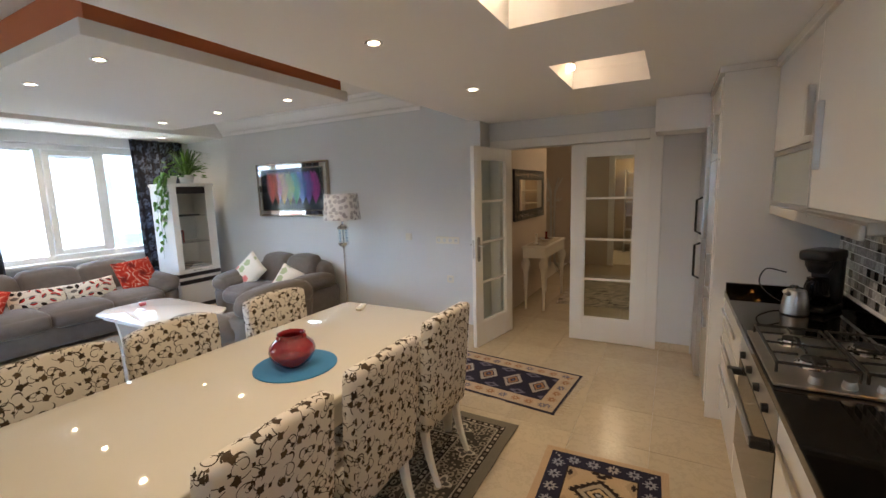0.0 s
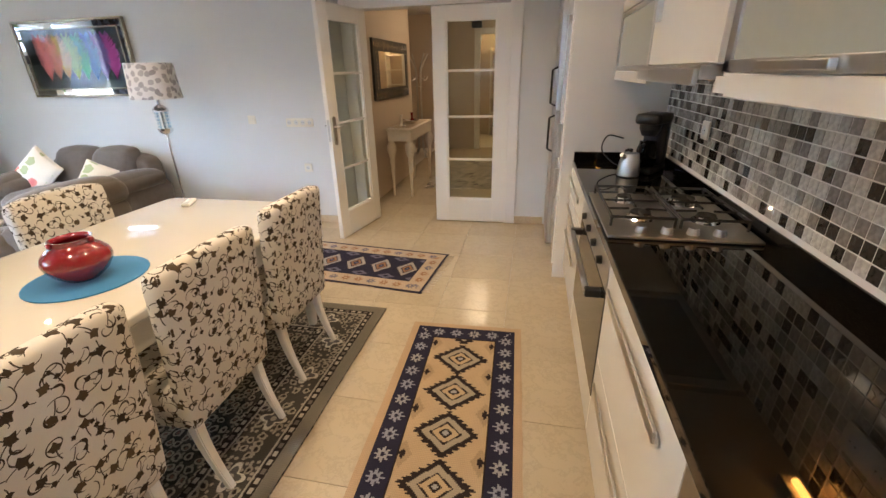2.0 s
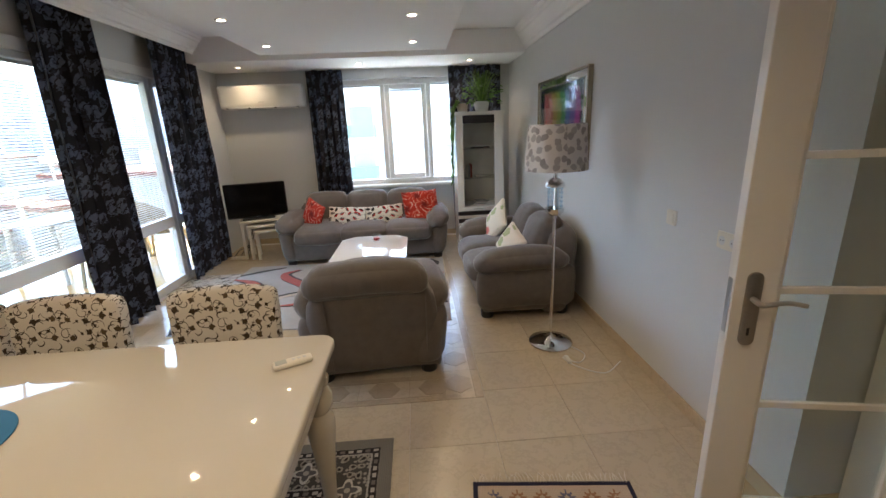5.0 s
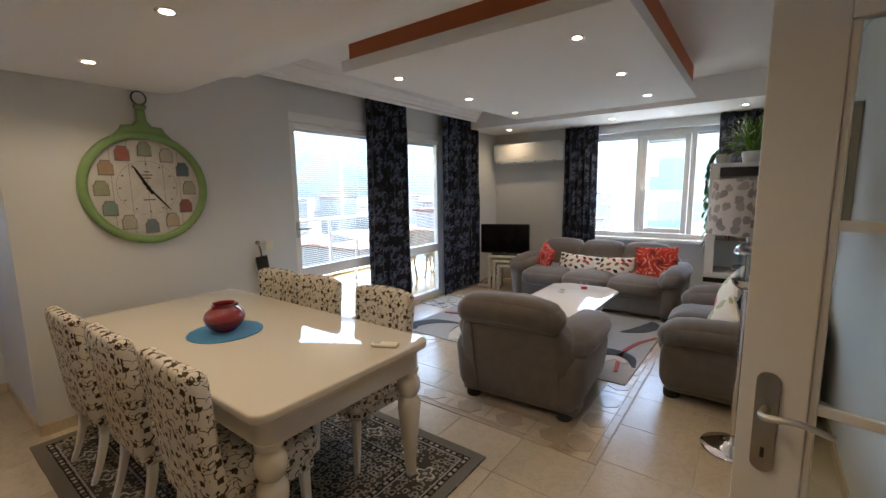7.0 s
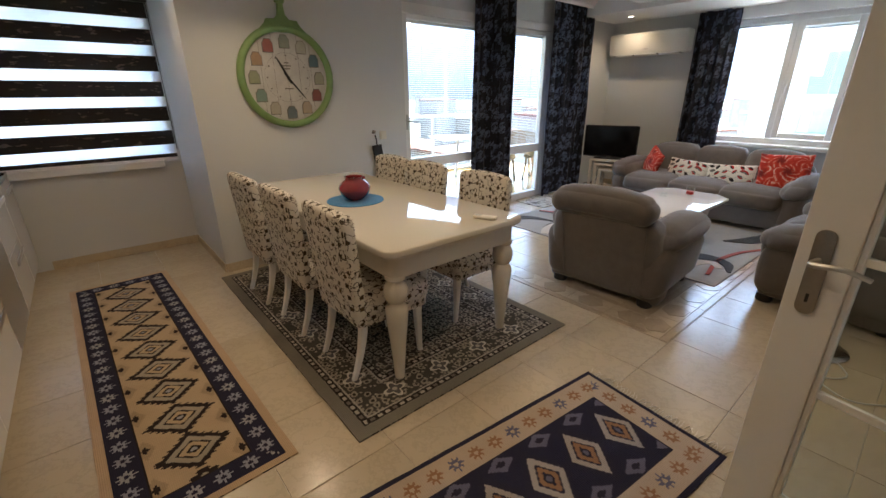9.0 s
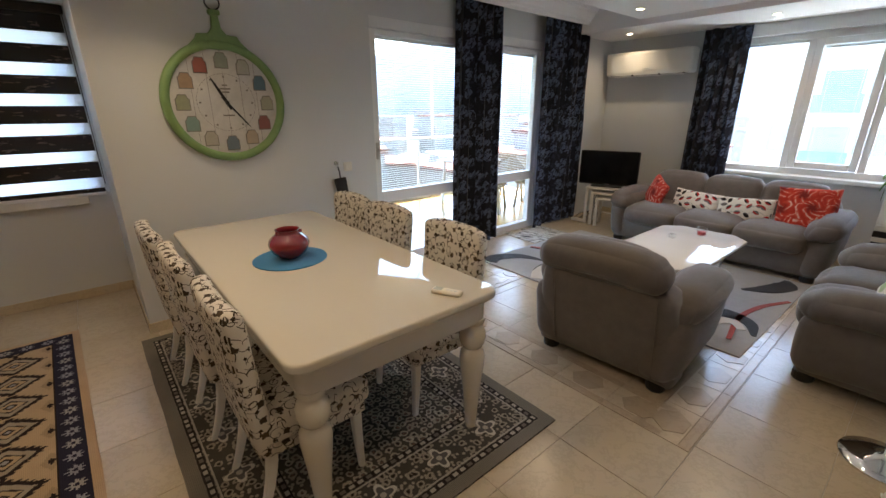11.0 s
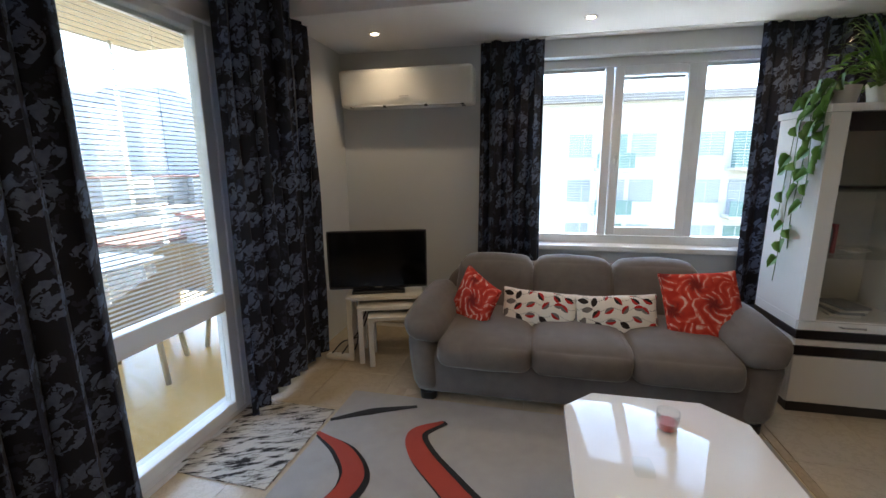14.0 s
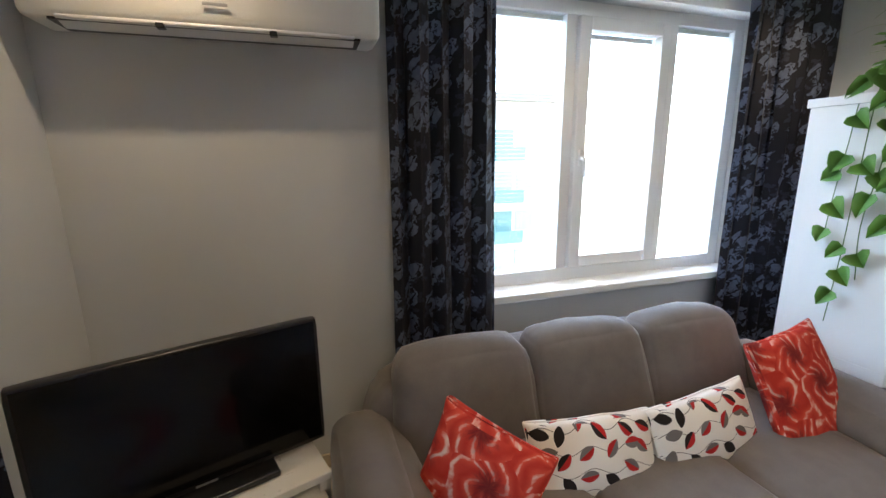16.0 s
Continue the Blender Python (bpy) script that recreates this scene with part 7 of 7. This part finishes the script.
# local x runs along -y of the room's world, local y into the wall on the west
MW, MH = 1.36, 0.66
part("backing", box(-MW / 2, MW / 2, -0.03, 0.0, -MH / 2, MH / 2, 0.004), black_plastic, mi, at=pose(0, 0, 0, 0, 0, 180))
part("glass", box(-MW / 2 + 0.16, MW / 2 - 0.16, 0.032, 0.036, -MH / 2 + 0.13, MH / 2 - 0.13), mirror_mat, mi, "mirror glass")
rr = random.Random(7)
k = 0
for side in range(4):
    n = 26 if side < 2 else 10
    for i in range(n):
        if side < 2:
            x, z = -MW / 2 + 0.03 + (MW - 0.06) * i / (n - 1), (MH / 2 - 0.065) * (1 if side == 0 else -1)
        else:
            x, z = (MW / 2 - 0.08) * (1 if side == 2 else -1), -MH / 2 + 0.14 + (MH - 0.28) * i / (n - 1)
        a = rr.uniform(0, 3.14)
        dx, dz = (0.018 * math.cos(a), 0.045 * math.sin(a) + 0.012) if side < 2 else (0.06 * math.cos(a), 0.014)
        b = slab([(x - 0.012, z - abs(dz)), (x + 0.006 + dx * 0.3, z - abs(dz) * 0.4), (x + 0.012, z + abs(dz)), (x - 0.006 + dx * 0.3, z + abs(dz) * 0.3)], 0, 0.004)
        part("mirror_chip", b, mirror_mat, mi, at=pose(0, 0.038, 0, 90))
con = thing("console_table", pose(-1.74, 5.86, 0), "ivory console table with swelling turned legs", "console table")
part("tabletop", slab(rounded(-0.16, 0.16, -0.55, 0.55, 0.03, 4), 0.80, 0.825, 0.006, 2), console_white, con, smooth="edges")
part("apron", box(-0.145, 0.145, -0.53, 0.53, 0.68, 0.80, 0.004), console_white, con)
for sx in (-1, 1):
    for sy in (-1, 1):
        part("leg", lathe([(0.012, 0.0), (0.013, 0.02), (0.018, 0.2), (0.028, 0.40), (0.032, 0.44), (0.027, 0.46), (0.036, 0.50), (0.058, 0.57), (0.056, 0.62), (0.036, 0.655), (0.034, 0.68)], 18, sx * 0.115, sy * 0.49), console_white, con, smooth=True)
solid("runner_cloth", box(-0.12, 0.12, -0.45, 0.42, 0, 0.004, 0.001), plain("beige_lace", (0.55, 0.47, 0.36), 0.9, var=0.15), "narrow beige cloth on the console table", "table runner", at=pose(-1.74, 5.86, 0.8265))
for x, y, h_, c_ in ((-1.78, 5.58, 0.13, white_satin), (-1.71, 5.46, 0.06, chrome), (-1.76, 6.0, 0.12, red_glaze)):
    solid("candle_holder", lathe([(0.0, 0.0), (0.03, 0.0), (0.03, 0.01), (0.014, 0.02), (0.014, h_ * 0.8), (0.022, h_), (0.0, h_)], 16), c_, "small candle holder on the console table", "candle holder", smooth="edges", at=pose(x, y, 0.831))
solid("bowl", lathe([(0.0, 0.0), (0.04, 0.0), (0.09, 0.025), (0.11, 0.05), (0.105, 0.05), (0.04, 0.01), (0.0, 0.01)], 24), chrome, "shallow silver bowl on the console table", "bowl", smooth=True, at=pose(-1.73, 5.81, 0.831))
cst = thing("coat_stand", pose(-2.17, 8.0, 0), "tall bent steel tube coat stand in the hall", "coat stand")
for i in range(4):
    a = math.pi / 4 + i * math.pi / 2
    c, s = math.cos(a), math.sin(a)
    part("tube", tube([(0.22 * c, 0.22 * s, 0.01), (0.12 * c, 0.12 * s, 0.06), (0.05 * c, 0.05 * s, 0.30), (0.05 * c, 0.05 * s, 1.35), (0.10 * c, 0.10 * s, 1.55), (0.20 * c, 0.20 * s, 1.72)], 0.011, 8, smooth_n=6), steel, cst)
    part("hook", tube([(0.05 * c, 0.05 * s, 1.35), (0.13 * c, 0.13 * s, 1.30), (0.19 * c, 0.19 * s, 1.36)], 0.008, 8, smooth_n=5), steel, cst)
for z in (0.45, 1.2):
    part("hoop", tube([(0.06 * math.cos(t * math.pi / 12), 0.06 * math.sin(t * math.pi / 12), z) for t in range(25)], 0.007, 6), steel, cst)
hd_ = thing("hall_door_frame", pose(0, 8.9, 0), "white door casing round an open doorway", "door frame", kind="structure")
for x0, x1, z0, z1 in ((-1.32, -1.21, 0, 2.14), (-0.43, -0.32, 0, 2.14), (-1.21, -0.43, 2.04, 2.14)):
    part("casing", box(x0, x1, -0.02, 0.01, z0, z1, 0.004), white_satin, hd_)
sh = thing("shelf_unit", pose(-0.75, 10.75, 0), "tall open shelf unit in the room behind the hall", "shelf")
for x in (-0.45, 0.43):
    part("side", box(x, x + 0.02, -0.15, 0.15, 0, 1.9), distressed, sh)
for i in range(6):
    part("shelf", box(-0.43, 0.43, -0.15, 0.15, 0.2 + 0.32 * i, 0.22 + 0.32 * i), distressed, sh)
solid("hat_box", lathe([(0.0, 0.0), (0.17, 0.0), (0.19, 0.05), (0.19, 0.2), (0.1, 0.28), (0.0, 0.29)], 24), black_plastic, "round black bag on a stool in the back room", "bag", smooth="edges", at=pose(-0.78, 9.9, 0.52))
solid("stool", box(-0.2, 0.2, -0.2, 0.2, 0, 0.518, 0.02), distressed, "low pale stool in the back room", "stool", at=pose(-0.78, 9.9, 0))
ds = thing("door_sensor", pose(-1.28, 8.885, 2.2), "small dark box above the doorway", "wall box")
part("case", box(-0.09, 0.09, -0.05, 0.012, -0.06, 0.06, 0.008), black_plastic, ds)

# ---- balcony and what lies beyond ----
out_wall = plain("cream_render", (0.42, 0.36, 0.26), 0.8, var=0.06, big=2, fine=80, bump=0.1)
balc_tile = floor_tile_mat("balcony_tile", (0.46, 0.30, 0.115), (0.40, 0.255, 0.095))
balc_tile.node_tree.nodes["Principled BSDF"].inputs["Specular IOR Level"].default_value = 0.15
solid("balcony_floor", box(-7.6, -1.45, -2.35, 0.2, -0.25, 0.0), balc_tile, "cream tiled balcony floor", "floor", kind="structure")
solid("balcony_slab", box(-7.6, -1.45, -2.4, 0.05, 2.72, 2.95), out_wall, "cream concrete balcony roof slab", "roof slab", kind="structure")
bp = thing("balcony_parapet", pose(0, 0, 0), "cream rendered balcony parapet with glass and rail", "parapet", kind="structure")
part("wall", box(-7.6, -1.45, -2.35, -2.2, 0.0, 0.05, 0.01), out_wall, bp)
part("rail", box(-7.6, -1.45, -2.31, -2.25, 1.02, 1.06, 0.01), pvc_white, bp)
for i in range(7):
    x = -7.55 + i * 1.01
    part("post", box(x, x + 0.04, -2.30, -2.26, 0.05, 1.02), pvc_white, bp)
    if i < 6:
        pane(bp, x + 0.05, x + 1.0, -2.28, 0.06, 1.0)
for i in range(5):
    x = -7.2 + i * 1.35
    part("glass_wall_post", box(x, x + 0.035, -2.29, -2.27, 1.06, 2.72), steel, bp)
solid("balcony_side", box(-1.45, -1.3, -2.35, 0.15, -0.25, 2.95), out_wall, "cream rendered balcony side wall", "wall", kind="structure")


def tub_chair(at):
    c = thing("garden_chair", at, "cream plastic balcony armchair", "chair", "balcony chairs")
    b = bmesh.new()
    prev = None
    for i in range(19):
        a = radians(-110 + 220 * i / 18)
        top = 0.62 + 0.20 * math.cos(a)
        row = [b.verts.new((0.27 * math.sin(a), 0.25 * math.cos(a), 0.40)), b.verts.new((0.31 * math.sin(a), 0.30 * math.cos(a), top))]
        if prev:
            b.faces.new((prev[0], row[0], row[1], prev[1]))
        prev = row
    bmesh.ops.solidify(b, geom=b.faces[:], thickness=0.02)
    part("shell", b, out_chair, c, smooth="edges")
    part("seat", soft((0.50, 0.48, 0.05), 0.02, 0, 6, None, (0, 0, 0.41)), out_chair, c, smooth=True)
    for sx in (-1, 1):
        for sy in (-1, 1):
            part("leg", tube([(sx * 0.20, sy * 0.19, 0.40), (sx * 0.24, sy * 0.23, 0.0)], 0.02, 8), out_chair, c)
    return c


out_chair = plain("cream_resin", (0.38, 0.29, 0.17), 0.5, var=0.05)
oc = tub_chair(pose(-5.75, -0.80, 0, 0, 0, 30))
copy_thing(oc, pose(-6.55, -0.55, 0, 0, 0, 200))
copy_thing(oc, pose(-6.75, -1.2, 0, 0, 0, -60))
gt = thing("garden_table", pose(-5.95, -1.45, 0), "white plastic balcony table", "table")
part("tabletop", slab(rounded(-0.45, 0.45, -0.35, 0.35, 0.08), 0.70, 0.73, 0.008), pvc_white, gt)
for sx in (-1, 1):
    for sy in (-1, 1):
        part("leg", tube([(sx * 0.33, sy * 0.24, 0.70), (sx * 0.36, sy * 0.27, 0.0)], 0.025, 8), pvc_white, gt)

# town far below, ridge of mountains, and the block across the way
def ground_mat():
    p = Pat("dry_ground", 0.95)
    a, b_ = p.noise(0.02, 5), p.noise(0.3, 4)
    p.colour(p.mix(a, p.mix(b_, (0.05, 0.065, 0.04), (0.09, 0.10, 0.07)), (0.19, 0.18, 0.16)))
    return p.m


solid("ground", box(-3000, 3000, -3000, 3000, -21, -20), ground_mat(), "dry green and sandy ground far below", "ground", kind="structure")
house_mats = [plain("pale_house_a", (0.27, 0.26, 0.25), 0.8, var=0.05, big=0.1, fine=2, bump=0), plain("pale_house_b", (0.36, 0.355, 0.34), 0.8, var=0.05, big=0.1, fine=2, bump=0), plain("pale_house_c", (0.22, 0.20, 0.185), 0.8, var=0.05, big=0.1, fine=2, bump=0)]
far_win = plain("far_window", (0.24, 0.26, 0.27), 0.3, var=0.2, bump=0)
roof_red = plain("roof_tile_red", (0.15, 0.06, 0.04), 0.9, var=0.1, bump=0)
hr = random.Random(11)
for i in range(110):
    ang = radians(hr.uniform(168, 262))
    dist = hr.uniform(70, 520) if i > 12 else hr.uniform(45, 75)
    x, y = -4 + dist * math.cos(ang), dist * math.sin(ang)
    if x < -12 and y > -12:
        continue
    w_, d_, st = hr.uniform(9, 18), hr.uniform(9, 14), hr.randint(2, 6)
    hh = st * 3.0
    h_ = thing("town_house", pose(x, y, -20, 0, 0, hr.uniform(0, 90)), "pale flat-fronted house of the town below", "house", "houses of the town")
    part("wall", box(-w_ / 2, w_ / 2, -d_ / 2, d_ / 2, 0, hh), house_mats[i % 3], h_)
    part("roof", box(-w_ / 2 - 0.4, w_ / 2 + 0.4, -d_ / 2 - 0.4, d_ / 2 + 0.4, hh, hh + 0.5), roof_red if i % 3 == 0 else house_mats[1], h_)
    b = bmesh.new()
    for s in range(st):
        for k in range(int(w_ / 3)):
            for sg in (-1, 1):
                xx = -w_ / 2 + 1.0 + 3 * k
                b = box(xx, xx + 1.3, sg * d_ / 2 - 0.03, sg * d_ / 2 + 0.03, s * 3 + 0.9, s * 3 + 2.3, bm=b)
    f = part("windows", b, far_win, h_)
    f["kind"] = "stuff"


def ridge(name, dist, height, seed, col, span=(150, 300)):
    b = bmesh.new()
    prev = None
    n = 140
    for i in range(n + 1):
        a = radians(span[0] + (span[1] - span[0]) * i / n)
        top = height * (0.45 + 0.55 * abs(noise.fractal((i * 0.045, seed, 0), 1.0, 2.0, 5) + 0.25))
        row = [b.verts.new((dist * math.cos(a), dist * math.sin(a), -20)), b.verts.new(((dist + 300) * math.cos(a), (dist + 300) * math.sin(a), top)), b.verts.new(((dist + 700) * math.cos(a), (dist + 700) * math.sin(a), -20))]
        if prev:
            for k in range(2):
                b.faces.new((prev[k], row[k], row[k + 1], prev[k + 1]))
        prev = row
    return solid(name, b, plain(name + "_haze", col, 1.0, var=0.1, big=0.01, fine=0.1, bump=0), "mountain ridge with blue distance haze painted in", "mountain", kind="structure", smooth=True)


# distance haze is painted into both ridge colours, paler on the far one
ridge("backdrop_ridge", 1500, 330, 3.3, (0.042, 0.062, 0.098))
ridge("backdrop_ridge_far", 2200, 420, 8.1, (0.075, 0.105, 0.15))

# pale apartment block seen through the west window
ab = thing("apartment_block", pose(-34, 6, -20), "pale apartment block with balconies and green awnings", "apartment building")
block_wall = plain("cream_block_render", (0.50, 0.48, 0.43), 0.85, var=0.06, big=0.3, fine=3, bump=0)
part("wall", box(-9, 0, -11, 13, 0, 25.5), block_wall, ab)
part("roof", box(-9.6, 0.6, -11.6, 13.6, 25.5, 26.0), house_mats[2], ab)
bal_glass = plain("green_balcony_glass", (0.12, 0.20, 0.18), 0.2, var=0.1, bump=0)
for s in range(8):
    for k in range(6):
        y = -9.8 + 4 * k
        wv = part("window", box(-0.02, 0.06, y, y + 1.5, s * 3 + 1.0, s * 3 + 2.5), far_win, ab)
        if k % 2 == 0:
            bl = part("balcony", box(0.0, 1.4, y + 1.7, y + 4.0, s * 3 + 0.1, s * 3 + 0.25), block_wall, ab)
            part("balcony_glass", box(1.34, 1.40, y + 1.7, y + 4.0, s * 3 + 0.25, s * 3 + 1.2), bal_glass, bl)
            part("balcony_door", box(0.02, 0.08, y + 2.0, y + 3.7, s * 3 + 0.25, s * 3 + 2.5), bal_glass if s % 2 else far_win, bl)


def tree(at, h_, seed):
    r = random.Random(seed)
    t = thing("tree", at, "bushy green tree beside the apartment block", "tree", "trees below")
    part("trunk", tube([(0, 0, 0), (0.2, 0.1, h_ * 0.3), (0.1, -0.1, h_ * 0.6)], lambda q: 0.35 - 0.2 * q, 8), plain("bark", (0.10, 0.07, 0.05), 0.9, var=0.2), t)
    b = bmesh.new()
    for k in range(500):
        v = Vector((r.gauss(0, 1), r.gauss(0, 1), r.gauss(0, 1))).normalized() * r.uniform(0.4, 1.0) ** 0.5
        c = Vector((v.x * h_ * 0.33, v.y * h_ * 0.33, h_ * 0.68 + v.z * h_ * 0.32))
        d, e = Vector((r.gauss(0, 1), r.gauss(0, 1), r.gauss(0, 1))).normalized() * 0.45, Vector((r.gauss(0, 1), r.gauss(0, 1), r.gauss(0, 1))).normalized() * 0.45
        b.faces.new([b.verts.new(c + q) for q in (-d, e, d, -e)])
    part("crown", b, grass_green, t)


for i, (x, y, h_) in enumerate(((-24, 2, 9), (-26, 9, 11), (-22, -6, 8), (-29, -9, 10), (-20, 12, 8))):
    tree(pose(x, y, -20), h_, i)

# ---- floor tiles, decorative band and splashback pieces ----
floor = solid("floor", box(-7.3, X_EAST + 0.2, -1.0, 11.1, -0.2, -0.004), grout, "cream polished ceramic tile floor", "floor", kind="structure")
PX, PY, GAP = 0.4445, 0.447, 0.0022


def tile_mesh(name, sx, sy, t=0.01, bev=0.0012):
    b = box(-sx / 2, sx / 2, -sy / 2, sy / 2, -t, 0)
    bmesh.ops.bevel(b, geom=[e for e in b.edges if all(v.co.z > -1e-6 for v in e.verts)], offset=bev, segments=1, affect="EDGES")
    me = bpy.data.meshes.new(name)
    b.to_mesh(me)
    b.free()
    return me


def piece(name, me, material, parent, at):
    if not me.materials:
        me.materials.append(material)
    ob = new(name, me)
    ob.parent = parent
    ob.matrix_basis = at
    return ob


tile_me = tile_mesh("floor_tile", PX - GAP, PY - GAP)
for i in range(-1, 16):
    for j in range(-8, 5):
        cx, cy = -0.30 - PX * (i + 0.5) + PX, 2.80 + PY * (j + 0.5)
        if (cx < -1.25 and cy < 0.15) or cy < -0.9 or cx > 0.75 or cx < -7.15 or (cy > 4.7 and cx < -2.3):
            continue
        piece("tile", tile_me, tile_mat, floor, pose(cx, cy, 0))
for i in range(-1, 5):
    for j in range(5, 14):
        piece("tile", tile_me, tile_mat, floor, pose(-0.30 - PX * (i + 0.5) + PX, 2.80 + PY * (j + 0.5), 0))

# band of stone inlay round the sitting area
band = thing("floor_band", pose(0, 0, 0.004), "inlaid tan and cream stone border in the floor", "floor border", kind="structure")
BW = 0.27
strip_me, strip_long = {}, {}
def band_run(x, y, ln, turn):
    base = pose(x, y, 0, 0, 0, turn)
    n = round(ln / 0.30)
    step = ln / n
    key = round(step, 3)
    if key not in strip_me:
        strip_me[key] = (tile_mesh("band_strip", step - 0.002, 0.046, 0.006, 0.0008), tile_mesh("band_mid", step - 0.002, BW - 0.098, 0.006, 0.0008))
        hx = slab([(0.10, 0), (0.05, 0.075), (-0.05, 0.075), (-0.10, 0), (-0.05, -0.075), (0.05, -0.075)], 0.0, 0.0028)
        me = bpy.data.meshes.new("band_hexagon")
        hx.to_mesh(me)
        hx.free()
        strip_long[key] = me
    for k in range(n):
        m = base @ pose(step * (k + 0.5), 0, 0)
        for s in (-1, 1):
            piece("band_strip", strip_me[key][0], band_dark, band, m @ pose(0, s * (BW / 2 - 0.023), 0))
        piece("band_field", strip_me[key][1], band_light, band, m)
        piece("band_hexagon", strip_long[key], band_dark, band, m @ pose(0, 0, 0.0002))


band_run(-3.035, 1.23, 1.875, 90)
band_run(-5.92, 3.105, 3.02, 0)
band_run(-5.92, 1.23, 2.98, 0)
band_run(-6.05, 1.23, 1.82, 90)

# mosaic splashback
splash = thing("splashback", pose(0, 0, 0), "grey, white and black glass mosaic splashback", "splashback", kind="structure")
part("bed", box(BX + 0.001, BX + 0.019, -0.778, 3.366, Z_TOP + 0.056, 1.399), wall_grout, splash)
MP = 0.0445
mos_me = tile_mesh("mosaic_tile", MP - 0.0045, MP - 0.0045, 0.004, 0.0008)
mos_me.materials.append(mosaic)
rows_, cols_ = 10, int(4.13 / MP)
rest_v, rest_f, count = [], [], 0
for i in range(cols_):
    for j in range(rows_):
        y, z = 3.36 - MP * (i + 0.5), 1.398 - MP * (j + 0.5)
        if z < Z_TOP + 0.06:
            continue
        if y < 2.0 and y > 0.6 and count < 300:
            piece("mosaic_tile", mos_me, mosaic, splash, pose(BX - 0.001, y, z, 0, -90))
            count += 1
        else:
            k, h_ = len(rest_v), (MP - 0.0045) / 2
            rest_v += [(BX - 0.001, y - h_, z - h_), (BX - 0.001, y + h_, z - h_), (BX - 0.001, y + h_, z + h_), (BX - 0.001, y - h_, z + h_)]
            rest_v += [(BX + 0.003, a, b_) for _, a, b_ in rest_v[-4:]]
            rest_f += [(k, k + 3, k + 2, k + 1)] + [(k + q, k + (q + 1) % 4, k + 4 + (q + 1) % 4, k + 4 + q) for q in range(4)]
me = bpy.data.meshes.new("mosaic_rest")
me.from_pydata(rest_v, [], rest_f)
me.materials.append(mosaic)
rest = new("mosaic_tiles", me)
rest.parent = splash
rest["kind"] = "stuff"
